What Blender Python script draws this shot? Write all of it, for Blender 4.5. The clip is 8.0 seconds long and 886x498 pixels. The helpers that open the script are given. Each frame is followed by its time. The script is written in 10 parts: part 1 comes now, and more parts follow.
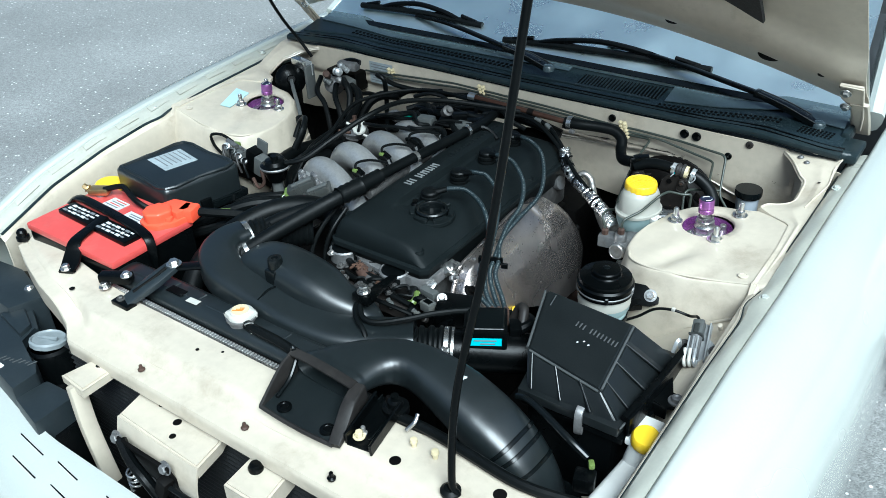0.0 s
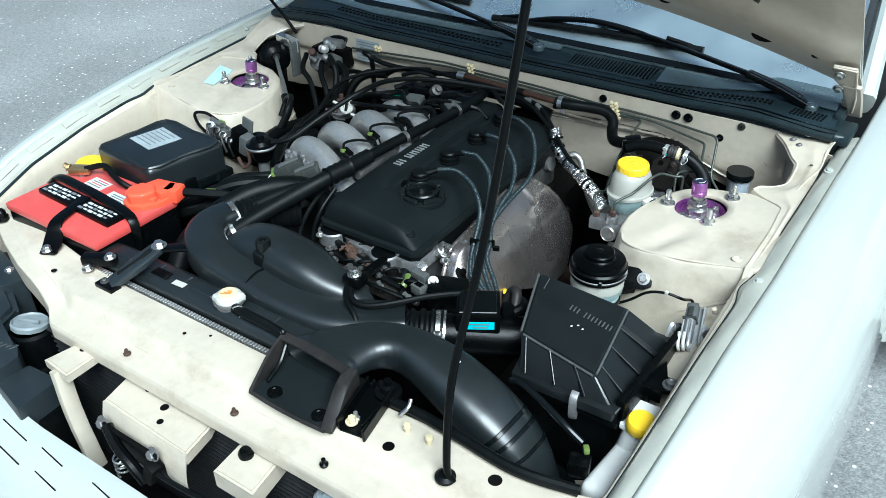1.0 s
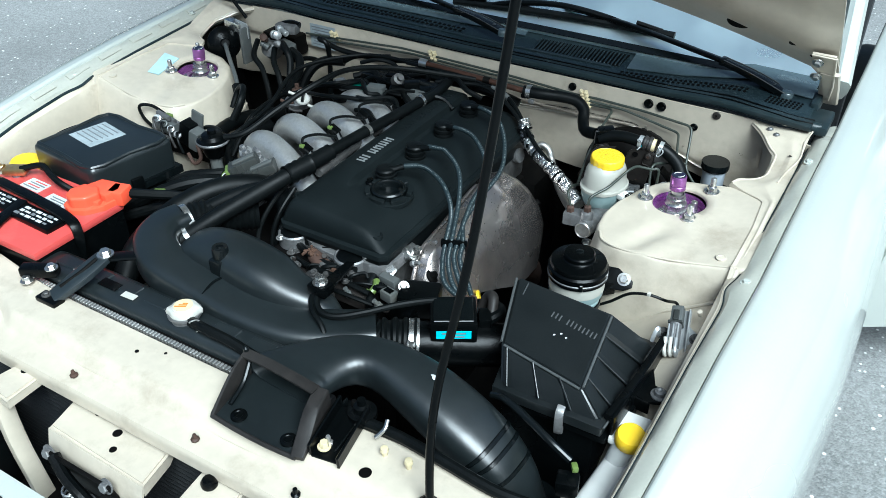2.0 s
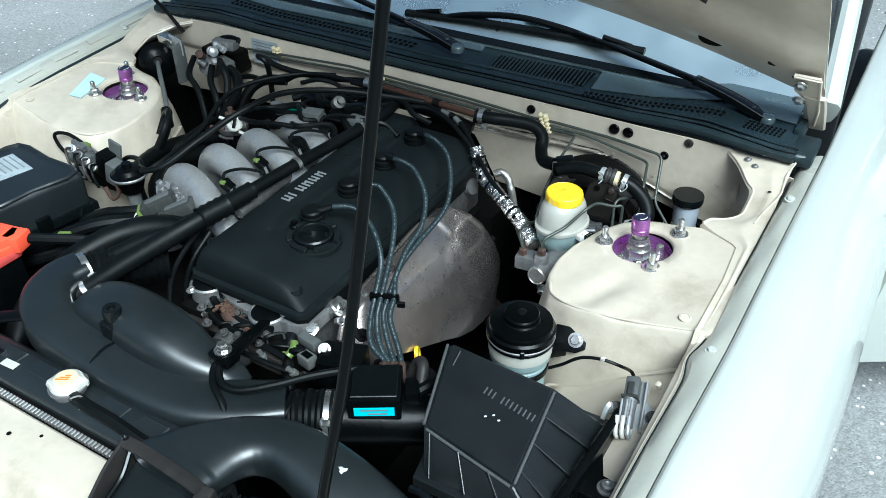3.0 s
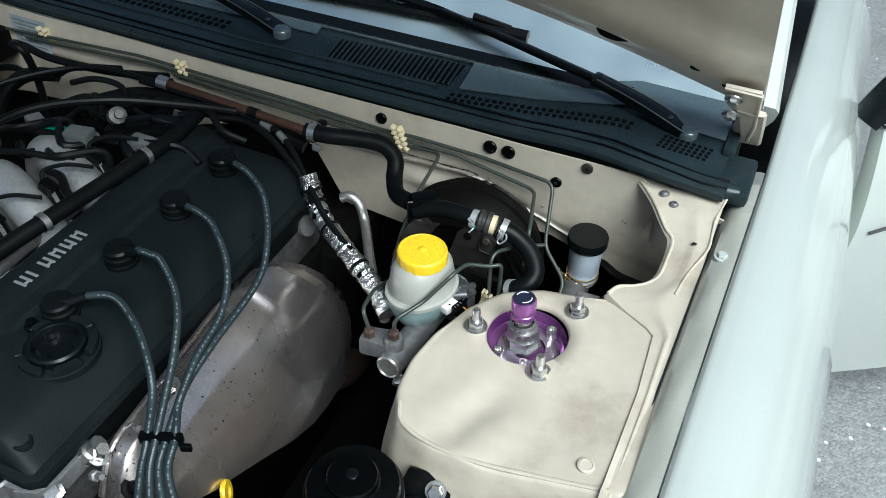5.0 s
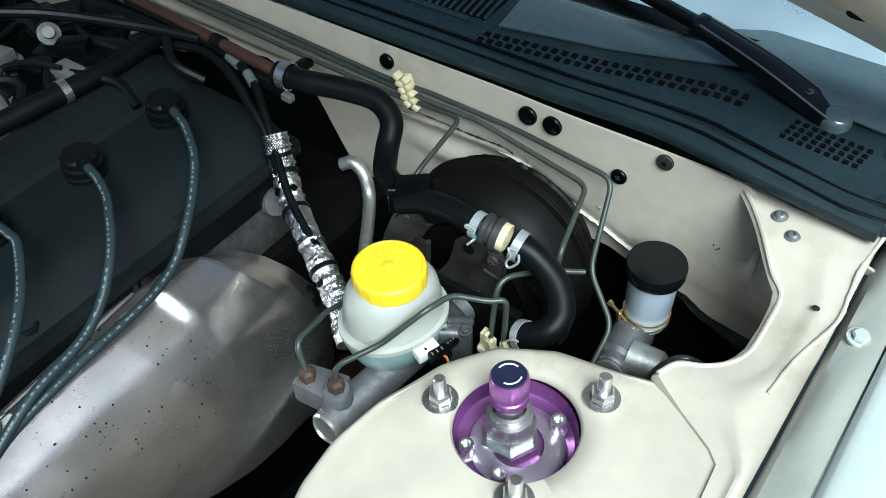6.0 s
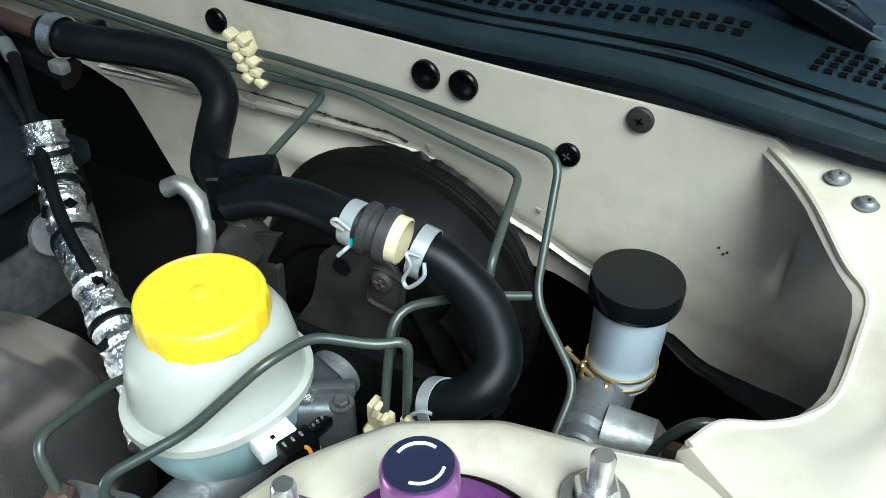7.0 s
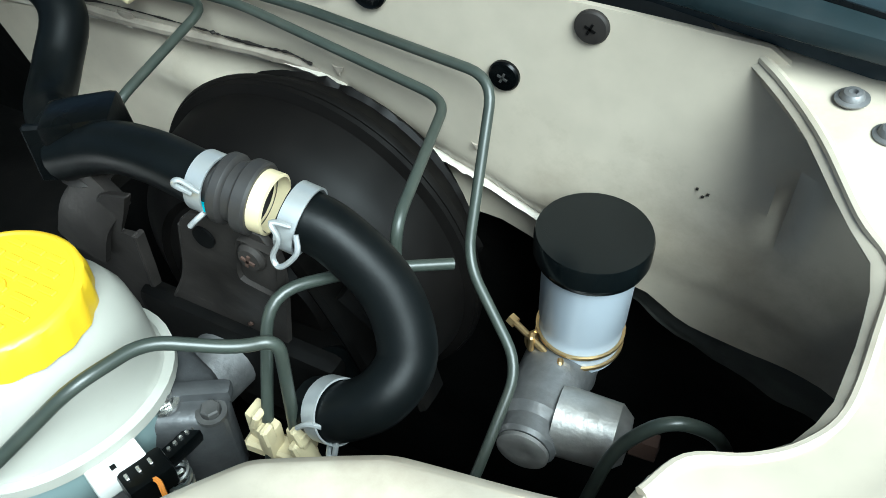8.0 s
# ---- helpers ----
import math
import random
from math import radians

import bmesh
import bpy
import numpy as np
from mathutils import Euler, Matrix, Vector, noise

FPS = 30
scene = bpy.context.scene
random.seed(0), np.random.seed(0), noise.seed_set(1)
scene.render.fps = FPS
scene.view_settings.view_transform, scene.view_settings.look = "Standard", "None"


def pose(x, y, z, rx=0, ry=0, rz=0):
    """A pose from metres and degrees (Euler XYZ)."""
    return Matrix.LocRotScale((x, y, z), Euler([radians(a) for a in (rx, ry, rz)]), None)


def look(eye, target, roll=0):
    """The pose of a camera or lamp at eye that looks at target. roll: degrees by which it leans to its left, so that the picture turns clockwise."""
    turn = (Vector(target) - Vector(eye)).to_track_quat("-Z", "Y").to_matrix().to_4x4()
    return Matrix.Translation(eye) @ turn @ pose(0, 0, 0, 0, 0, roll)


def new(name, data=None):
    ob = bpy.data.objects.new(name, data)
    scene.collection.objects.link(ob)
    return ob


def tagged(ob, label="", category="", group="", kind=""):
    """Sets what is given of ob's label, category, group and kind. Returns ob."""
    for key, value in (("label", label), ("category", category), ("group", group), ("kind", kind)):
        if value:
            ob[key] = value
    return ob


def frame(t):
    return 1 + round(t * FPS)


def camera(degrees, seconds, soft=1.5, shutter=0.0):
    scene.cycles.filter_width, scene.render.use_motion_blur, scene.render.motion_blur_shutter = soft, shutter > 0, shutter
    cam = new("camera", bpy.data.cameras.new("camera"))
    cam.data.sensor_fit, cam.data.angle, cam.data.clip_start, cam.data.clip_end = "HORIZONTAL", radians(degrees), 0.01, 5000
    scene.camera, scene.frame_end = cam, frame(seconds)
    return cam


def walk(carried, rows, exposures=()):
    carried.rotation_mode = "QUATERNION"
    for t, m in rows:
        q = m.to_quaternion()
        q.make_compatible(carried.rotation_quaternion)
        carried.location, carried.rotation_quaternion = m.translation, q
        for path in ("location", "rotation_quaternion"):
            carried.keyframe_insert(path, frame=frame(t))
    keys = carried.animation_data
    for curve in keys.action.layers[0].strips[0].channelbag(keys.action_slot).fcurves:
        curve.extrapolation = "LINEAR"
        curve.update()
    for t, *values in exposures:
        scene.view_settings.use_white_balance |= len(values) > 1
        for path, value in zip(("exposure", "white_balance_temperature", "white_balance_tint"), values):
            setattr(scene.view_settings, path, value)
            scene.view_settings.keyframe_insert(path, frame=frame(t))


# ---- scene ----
cam = camera(55.7, 8.0, 0.7)
PATH = [
    (0, (0.936, -0.317, 1.614), (-0.068, 1.042, 0.544), -2.3),
    (0.5, (0.932, -0.318, 1.613), (-0.051, 1.046, 0.531), -1.6),
    (1, (0.908, -0.312, 1.609), (-0.041, 1.051, 0.495), -1.3),
    (1.2, (0.896, -0.305, 1.606), (-0.043, 1.059, 0.485), -1.2),
    (2.3, (0.82, -0.212, 1.589), (0.008, 1.193, 0.42), 0.1),
    (2.5, (0.821, -0.17, 1.577), (-0.012, 1.225, 0.41), -0.6),
    (3, (0.833, -0.034, 1.574), (-0.01, 1.349, 0.4), -0.9),
    (3.5, (0.822, 0.05, 1.564), (-0.018, 1.407, 0.358), -0.3),
    (3.7, (0.805, 0.080, 1.552), (-0.013, 1.428, 0.321), -0.2),
    (4, (0.774, 0.151, 1.549), (0.028, 1.511, 0.287), 0.8),
    (4.3, (0.728, 0.207, 1.530), (0.157, 1.659, 0.279), 4.3),
    (4.5, (0.723, 0.244, 1.523), (0.185, 1.668, 0.227), 3.7),
    (4.7, (0.717, 0.293, 1.518), (0.184, 1.695, 0.195), 2.6),
    (5.8, (0.733, 0.658, 1.397), (-0.103, 1.833, 0.011), -1.1),
    (6, (0.712, 0.718, 1.338), (-0.129, 1.82, -0.104), -2.4),
    (6.2, (0.696, 0.764, 1.286), (-0.073, 1.955, -0.125), -0.8),
    (6.5, (0.672, 0.804, 1.205), (-0.079, 2.137, -0.083), 1.9),
    (6.8, (0.643, 0.833, 1.143), (-0.106, 2.188, -0.124), 1.9),
    (7, (0.634, 0.852, 1.107), (-0.1, 2.23, -0.144), 1.0),
    (7.3, (0.616, 0.880, 1.082), (-0.040, 2.270, -0.200), 1.2),
    (7.5, (0.627, 0.898, 1.068), (-0.058, 2.263, -0.223), 0.3),
    (7.7, (0.613, 0.914, 1.059), (0.001, 2.258, -0.290), 1.7),
    (8, (0.630, 0.952, 1.059), (-0.042, 2.200, -0.351), -1.3),
]
EXPOSURES = [(0, 0.48, 5170, -3), (2.0, 0.49, 5170, -3), (3.5, 0.52, 5190, -3), (4.2, 0.46, 5220, -2), (4.5, 0.13, 5450, 1), (4.7, 0.12, 5450, 1), (6.0, 0.47, 5150, -5), (6.5, 0.54, 5160, -6), (8, 0.86, 5200, -8)]
walk(cam, [(t, look(eye, target, roll)) for t, eye, target, roll in PATH], EXPOSURES)

# ---- world, sun and exposure ----
world = bpy.data.worlds.new("sky")
scene.world = world
world.use_nodes = True
wn = world.node_tree.nodes
sky = wn.new("ShaderNodeTexSky")
sky.sky_type, sky.sun_disc = "NISHITA", False
sky.sun_elevation, sky.sun_rotation = radians(50), radians(127)
sky.air_density, sky.dust_density, sky.ozone_density = 1.0, 8.0, 1.0
wn["Background"].inputs["Strength"].default_value = 0.065
world.node_tree.links.new(sky.outputs["Color"], wn["Background"].inputs["Color"])
sun = new("sun", bpy.data.lights.new("sun", "SUN"))
sun.data.energy, sun.data.angle, sun.data.color = 5.0, radians(38), (1.0, 0.96, 0.90)
sun.matrix_world = look((2.5, -1.9, 3.8), (0, 0, 0))


# ---- materials ----
def material(name, base, rough=0.5, metal=0.0, var=0.15, scale=40.0, bump=0.1, coat=0.0, dirt=None, much=0.0, spec=0.5, patch=7.0):
    """A painted, moulded or cast surface: two scales of tone, uneven gloss, fine relief and a film of dirt."""
    m = bpy.data.materials.new(name)
    m.use_nodes = True
    nt, b = m.node_tree, m.node_tree.nodes["Principled BSDF"]
    n, ln = nt.nodes.new, nt.links.new
    co = n("ShaderNodeTexCoord")
    fine, broad = n("ShaderNodeTexNoise"), n("ShaderNodeTexNoise")
    fine.inputs["Scale"].default_value, fine.inputs["Detail"].default_value = scale, 6
    broad.inputs["Scale"].default_value, broad.inputs["Detail"].default_value = patch, 4
    for tx in (fine, broad):
        ln(co.outputs["Object"], tx.inputs["Vector"])
    mix = n("ShaderNodeMath")
    mix.operation = "ADD"
    ln(fine.outputs["Fac"], mix.inputs[0])
    ln(broad.outputs["Fac"], mix.inputs[1])
    ramp = n("ShaderNodeMapRange")
    ramp.inputs["From Min"].default_value, ramp.inputs["From Max"].default_value = 0.7, 1.3
    ramp.inputs["To Min"].default_value, ramp.inputs["To Max"].default_value = 1 - var, 1 + var
    ln(mix.outputs[0], ramp.inputs["Value"])
    col = n("ShaderNodeVectorMath")
    col.operation = "SCALE"
    col.inputs[0].default_value = base
    ln(ramp.outputs[0], col.inputs["Scale"])
    last = col.outputs[0]
    if dirt:
        spot = n("ShaderNodeTexNoise")
        spot.inputs["Scale"].default_value, spot.inputs["Detail"].default_value, spot.inputs["Roughness"].default_value = patch * 2.3, 9, 0.7
        ln(co.outputs["Object"], spot.inputs["Vector"])
        edge = n("ShaderNodeMapRange")
        edge.inputs["From Min"].default_value, edge.inputs["From Max"].default_value = 0.52, 0.72
        edge.inputs["To Max"].default_value = much
        ln(spot.outputs["Fac"], edge.inputs["Value"])
        mx = n("ShaderNodeMixRGB")
        mx.inputs["Color2"].default_value = (*dirt, 1)
        ln(edge.outputs[0], mx.inputs["Fac"])
        ln(last, mx.inputs["Color1"])
        last = mx.outputs[0]
    ln(last, b.inputs["Base Color"])
    rg = n("ShaderNodeMapRange")
    rg.inputs["From Min"].default_value, rg.inputs["From Max"].default_value = 0.3, 0.7
    rg.inputs["To Min"].default_value, rg.inputs["To Max"].default_value = max(0.03, rough * 0.8), min(1, rough * 1.2)
    ln(broad.outputs["Fac"], rg.inputs["Value"])
    ln(rg.outputs[0], b.inputs["Roughness"])
    b.inputs["Metallic"].default_value, b.inputs["Coat Weight"].default_value = metal, coat
    b.inputs["Specular IOR Level"].default_value = spec
    b.inputs["Coat Roughness"].default_value = 0.06
    if bump:
        bp = n("ShaderNodeBump")
        bp.inputs["Strength"].default_value, bp.inputs["Distance"].default_value = bump, 0.002
        ln(fine.outputs["Fac"], bp.inputs["Height"])
        ln(bp.outputs[0], b.inputs["Normal"])
    return m


def glassy(name, base, rough, weight, ior=1.45):
    m = material(name, base, rough, 0, 0.03, 20, 0.0)
    m.node_tree.nodes["Principled BSDF"].inputs["Transmission Weight"].default_value = weight
    m.node_tree.nodes["Principled BSDF"].inputs["IOR"].default_value = ior
    return m


BAY = material("beige_bay_paint", (0.485, 0.432, 0.345), 0.38, 0.0, 0.07, 60, 0.03, 0.25, (0.20, 0.15, 0.10), 0.46, 0.5, 4.0)
BODY = material("pewter_body_paint", (0.55, 0.58, 0.535), 0.24, 0.25, 0.03, 300, 0.02, 1.0, (0.3, 0.3, 0.27), 0.1, 0.5, 2.0)
BLACK = material("black_moulded_plastic", (0.0014, 0.0019, 0.0021), 0.28, 0.0, 0.25, 180, 0.12, 0.0, (0.008, 0.0084, 0.0082), 0.2, 0.15, 9.0)
SATIN = material("smooth_black_plastic", (0.0028, 0.0040, 0.0044), 0.22, 0.0, 0.2, 90, 0.05, 0.0, (0.014, 0.0155, 0.016), 0.2, 0.36, 6.0)
CRINKLE = material("valve_cover_plastic", (0.0060, 0.0082, 0.0088), 0.48, 0.0, 0.22, 420, 0.12, 0.0, (0.011, 0.0138, 0.0144), 0.3, 0.11, 8.0)
RUBBER = material("black_rubber_hose", (0.0026, 0.0034, 0.0036), 0.42, 0.0, 0.25, 120, 0.1, 0.0, (0.009, 0.0093, 0.009), 0.3, 0.13, 14.0)
SEAL = material("weatherstrip_rubber", (0.014, 0.0225, 0.0255), 0.32, 0.0, 0.2, 80, 0.08, 0.0, (0.04, 0.042, 0.044), 0.25, 0.3, 9.0)
COWL = material("sun_greyed_cowl_plastic", (0.014, 0.023, 0.027), 0.27, 0.0, 0.2, 260, 0.08, 0.0, (0.032, 0.041, 0.046), 0.35, 0.45, 5.0)
# grimy metal; its near-black base also carries the shade deep in the bay
DARK = material("grimy_shade_darkened_metal", (0.0026, 0.0025, 0.0024), 0.6, 0.1, 0.4, 60, 0.3, 0.0, (0.015, 0.0125, 0.010), 0.3, 0.10, 12.0)
ALU = material("cast_aluminium", (0.50, 0.49, 0.47), 0.42, 0.85, 0.15, 160, 0.25, 0.0, (0.22, 0.19, 0.15), 0.35, 0.5, 10.0)
DULLALU = material("dull_cast_aluminium", (0.22, 0.22, 0.22), 0.5, 0.7, 0.2, 160, 0.3, 0.0, (0.1, 0.08, 0.06), 0.5, 0.5, 14.0)
ZINC = material("zinc_plated_steel", (0.62, 0.62, 0.6), 0.28, 0.95, 0.1, 120, 0.05, 0.0, (0.3, 0.25, 0.18), 0.2, 0.5, 20.0)
GOLDZ = material("yellow_zinc_steel", (0.62, 0.45, 0.22), 0.3, 0.9, 0.15, 120, 0.05)
SHIELD = material("brown_steel_heat_shield", (0.62, 0.565, 0.535), 0.285, 0.95, 0.08, 60, 0.03, 0.0, (0.22, 0.18, 0.155), 0.22, 0.5, 8.0)
COPPER = material("dull_copper_pipe", (0.10, 0.05, 0.034), 0.45, 0.7, 0.2, 60, 0.1, 0.0, (0.05, 0.04, 0.03), 0.4)
LINE = material("olive_coated_brake_line", (0.034, 0.041, 0.034), 0.34, 0.0, 0.2, 120, 0.05, 0.0, (0.10, 0.09, 0.07), 0.3)
RUNNER = material("stained_cast_runner", (0.47, 0.47, 0.46), 0.38, 0.7, 0.12, 220, 0.35, 0.0, (0.14, 0.12, 0.10), 0.6, 0.5, 9.0)
RUSTY = material("orange_rust", (0.062, 0.031, 0.018), 0.8, 0.1, 0.35, 70, 0.4)
SHEEN = material("weathered_glossy_plastic", (0.0082, 0.0112, 0.0122), 0.36, 0.0, 0.22, 120, 0.06, 0.0, (0.020, 0.024, 0.025), 0.35, 0.78, 5.0)
SWITCHW = material("aged_cream_plastic", (0.50, 0.49, 0.44), 0.42, 0.1, 0.08, 60, 0.03, 0.0, (0.30, 0.26, 0.19), 0.35, 0.5, 12.0)
BAND = material("bright_spring_band", (0.50, 0.515, 0.515), 0.36, 0.6, 0.08, 120, 0.05, 0.0, (0.26, 0.26, 0.25), 0.3, 0.5, 20.0)
LABEL = material("worn_grey_blue_label", (0.30, 0.34, 0.355), 0.4, 0.0, 0.15, 60, 0.02, 0.0, (0.16, 0.18, 0.19), 0.5, 0.5, 22.0)
# paler than COWL: the sky's gloss is put into the base colour
COWLTOP = material("sky_lightened_smooth_plastic", (0.060, 0.083, 0.092), 0.22, 0.0, 0.12, 160, 0.05, 0.6, (0.085, 0.10, 0.108), 0.3, 0.7, 4.0)
FLANGEP = material("glossy_champagne_paint", (0.40, 0.40, 0.345), 0.34, 0.05, 0.05, 200, 0.03, 0.6, (0.22, 0.19, 0.14), 0.3, 0.5, 5.0)
BLUESTK = material("pale_blue_sticker", (0.45, 0.62, 0.64), 0.4, 0.0, 0.08, 60, 0.02)
VALVE = material("brown_grey_valve_plastic", (0.024, 0.022, 0.021), 0.5, 0.0, 0.2, 60, 0.1, 0.0, (0.014, 0.012, 0.011), 0.4)
AMBER = material("amber_lamp_lens", (0.55, 0.20, 0.03), 0.2, 0.0, 0.08, 60, 0.05)
GRIME = material("grimy_bracket_steel", (0.024, 0.021, 0.019), 0.55, 0.2, 0.35, 70, 0.3, 0.0, (0.010, 0.009, 0.008), 0.5, 0.25, 14.0)
TAR = material("black_deadener_and_shade", (0.0040, 0.0040, 0.0038), 0.6, 0.0, 0.3, 50, 0.4, 0.0, (0.012, 0.011, 0.010), 0.5, 0.12, 6.0)
FOIL = material("crumpled_foil", (0.74, 0.74, 0.73), 0.26, 1.0, 0.3, 190, 1.6, 0.0, (0.006, 0.006, 0.006), 0.6, 0.5, 26.0)
YELLOW = material("yellow_plastic", (0.74, 0.50, 0.012), 0.38, 0.0, 0.06, 60, 0.05, 0.0, (0.55, 0.36, 0.03), 0.3)
PURPLE = material("purple_anodised_aluminium", (0.33, 0.13, 0.37), 0.28, 0.75, 0.1, 80, 0.04)
LILAC = material("pale_lilac_aluminium", (0.56, 0.46, 0.58), 0.3, 0.85, 0.1, 80, 0.04)
NAVY = material("navy_dial_face", (0.012, 0.014, 0.035), 0.35, 0.0, 0.1, 80, 0.02)
RED = material("red_battery_top", (0.52, 0.070, 0.062), 0.36, 0.0, 0.07, 60, 0.04, 0.0, (0.45, 0.2, 0.16), 0.3)
REDCAP = material("orange_red_terminal_cover", (0.78, 0.09, 0.04), 0.36, 0.0, 0.06, 60, 0.05)
MILK = material("milky_reservoir_plastic", (0.345, 0.34, 0.30), 0.4, 0.0, 0.05, 30, 0.03, 0.0, (0.27, 0.25, 0.20), 0.35)
CASTG = material("blue_grey_casting", (0.105, 0.107, 0.110), 0.45, 0.6, 0.2, 140, 0.25, 0.0, (0.06, 0.055, 0.05), 0.4, 0.5, 16.0)
FLUID = material("fluid_tinted_plastic", (0.22, 0.295, 0.295), 0.36, 0.0, 0.06, 30, 0.03, 0.0, (0.22, 0.26, 0.25), 0.35)
CLUTCHP = material("bluish_reservoir_plastic", (0.45, 0.50, 0.56), 0.32, 0.0, 0.06, 30, 0.03)
CREAM = material("cream_clip_plastic", (0.58, 0.50, 0.31), 0.45, 0.0, 0.1, 60, 0.05, 0.0, (0.3, 0.22, 0.12), 0.3)
PAPER = material("printed_sticker", (0.55, 0.58, 0.58), 0.5, 0.0, 0.08, 90, 0.02, 0.0, (0.35, 0.37, 0.37), 0.3)
INK = material("grey_print", (0.16, 0.17, 0.18), 0.6, 0.0, 0.1, 90, 0.0)
CYAN = material("cyan_label", (0.03, 0.50, 0.60), 0.45, 0.0, 0.05, 90, 0.0)
GREEN = material("green_connector", (0.115, 0.165, 0.04), 0.4, 0.0, 0.1, 60, 0.03)
TEALC = material("dark_green_connector", (0.012, 0.16, 0.11), 0.4, 0.0, 0.1, 60, 0.03)
GREYC = material("grey_connector_plastic", (0.075, 0.08, 0.078), 0.5, 0.0, 0.15, 60, 0.05, 0.0, (0.2, 0.18, 0.14), 0.3)
RUST = material("rusty_steel", (0.055, 0.03, 0.021), 0.75, 0.2, 0.35, 70, 0.4)
AIRBOX = material("greyed_black_plastic", (0.0070, 0.0088, 0.0094), 0.31, 0.0, 0.2, 240, 0.1, 0.0, (0.016, 0.018, 0.019), 0.4, 0.66, 9.0)
EMBOSS = material("worn_marking_and_edge_light", (0.06, 0.064, 0.064), 0.5, 0.0, 0.15, 200, 0.05)
WHITEP = material("white_plastic", (0.72, 0.72, 0.68), 0.42, 0.0, 0.06, 60, 0.02)
PAD = material("black_insulation_felt", (0.022, 0.021, 0.019), 0.95, 0.0, 0.35, 220, 0.6)
LAMPH = material("lamp_housing_plastic", (0.015, 0.020, 0.023), 0.38, 0.0, 0.15, 120, 0.08, 0.0, (0.036, 0.042, 0.044), 0.35, 0.45, 6.0)
FIN = material("condenser_fins", (0.014, 0.015, 0.016), 0.5, 0.3, 0.3, 90, 0.1)
SMUDGE = material("smudged_grey_deadener", (0.085, 0.088, 0.080), 0.55, 0.0, 0.35, 40, 0.3, 0.0, (0.012, 0.012, 0.011), 0.7, 0.3, 9.0)
GLASS = glassy("windscreen_glass", (0.84, 0.95, 0.95), 0.30, 0.6)
GLASS.node_tree.nodes["Principled BSDF"].inputs["Metallic"].default_value = 0.92
CLEAR = glassy("lamp_lens", (0.9, 0.93, 0.93), 0.08, 0.85)
CABIN = material("dark_dashboard", (0.03, 0.033, 0.036), 0.6, 0.0, 0.2, 40, 0.1)
OLDPAPER = material("faded_grey_sticker", (0.20, 0.225, 0.235), 0.45, 0.0, 0.15, 60, 0.02, 0.0, (0.12, 0.13, 0.135), 0.4)
DIRTYALU = material("oil_stained_aluminium", (0.10, 0.098, 0.095), 0.55, 0.5, 0.35, 120, 0.3, 0.0, (0.03, 0.025, 0.02), 0.6, 0.4, 16.0)
# near-black base that puts the shade inside openings into the colour
HOLE_M = material("painted_opening_dark", (0.0008, 0.0009, 0.001), 0.9, 0.0, 0.1, 60, 0.0, 0.0, None, 0, 0.1)
SEALW = material("pale_torn_sealer", (0.60, 0.56, 0.48), 0.5, 0.0, 0.15, 120, 0.3, 0.0, (0.20, 0.16, 0.12), 0.45, 0.5, 14.0)
PLUGC = material("grey_black_connector", (0.030, 0.032, 0.030), 0.42, 0.0, 0.2, 140, 0.1, 0.0, (0.075, 0.068, 0.056), 0.35, 0.5, 20.0)
LEADP = material("pale_lead_print", (0.105, 0.12, 0.12), 0.6, 0.0, 0.1, 200, 0.05)
LEADM = material("blue_grey_ignition_cable", (0.018, 0.027, 0.031), 0.38, 0.0, 0.15, 120, 0.05, 0.0, (0.03, 0.036, 0.038), 0.3, 0.4, 20.0)
MARK = material("worn_silver_marking", (0.17, 0.18, 0.18), 0.45, 0.2, 0.2, 200, 0.05)
DUSTY = material("dust_browned_plastic", (0.016, 0.0145, 0.0135), 0.55, 0.0, 0.3, 90, 0.2, 0.0, (0.035, 0.03, 0.026), 0.5, 0.3, 12.0)
DRUM = material("faded_black_drum_paint", (0.0036, 0.0031, 0.0028), 0.55, 0.0, 0.25, 40, 0.12, 0.0, (0.011, 0.009, 0.0078), 0.3, 0.12, 9.0)
PUTTY = material("grey_brown_seam_sealer", (0.30, 0.26, 0.21), 0.7, 0.0, 0.2, 90, 0.5, 0.0, (0.1, 0.08, 0.06), 0.5, 0.5, 18.0)


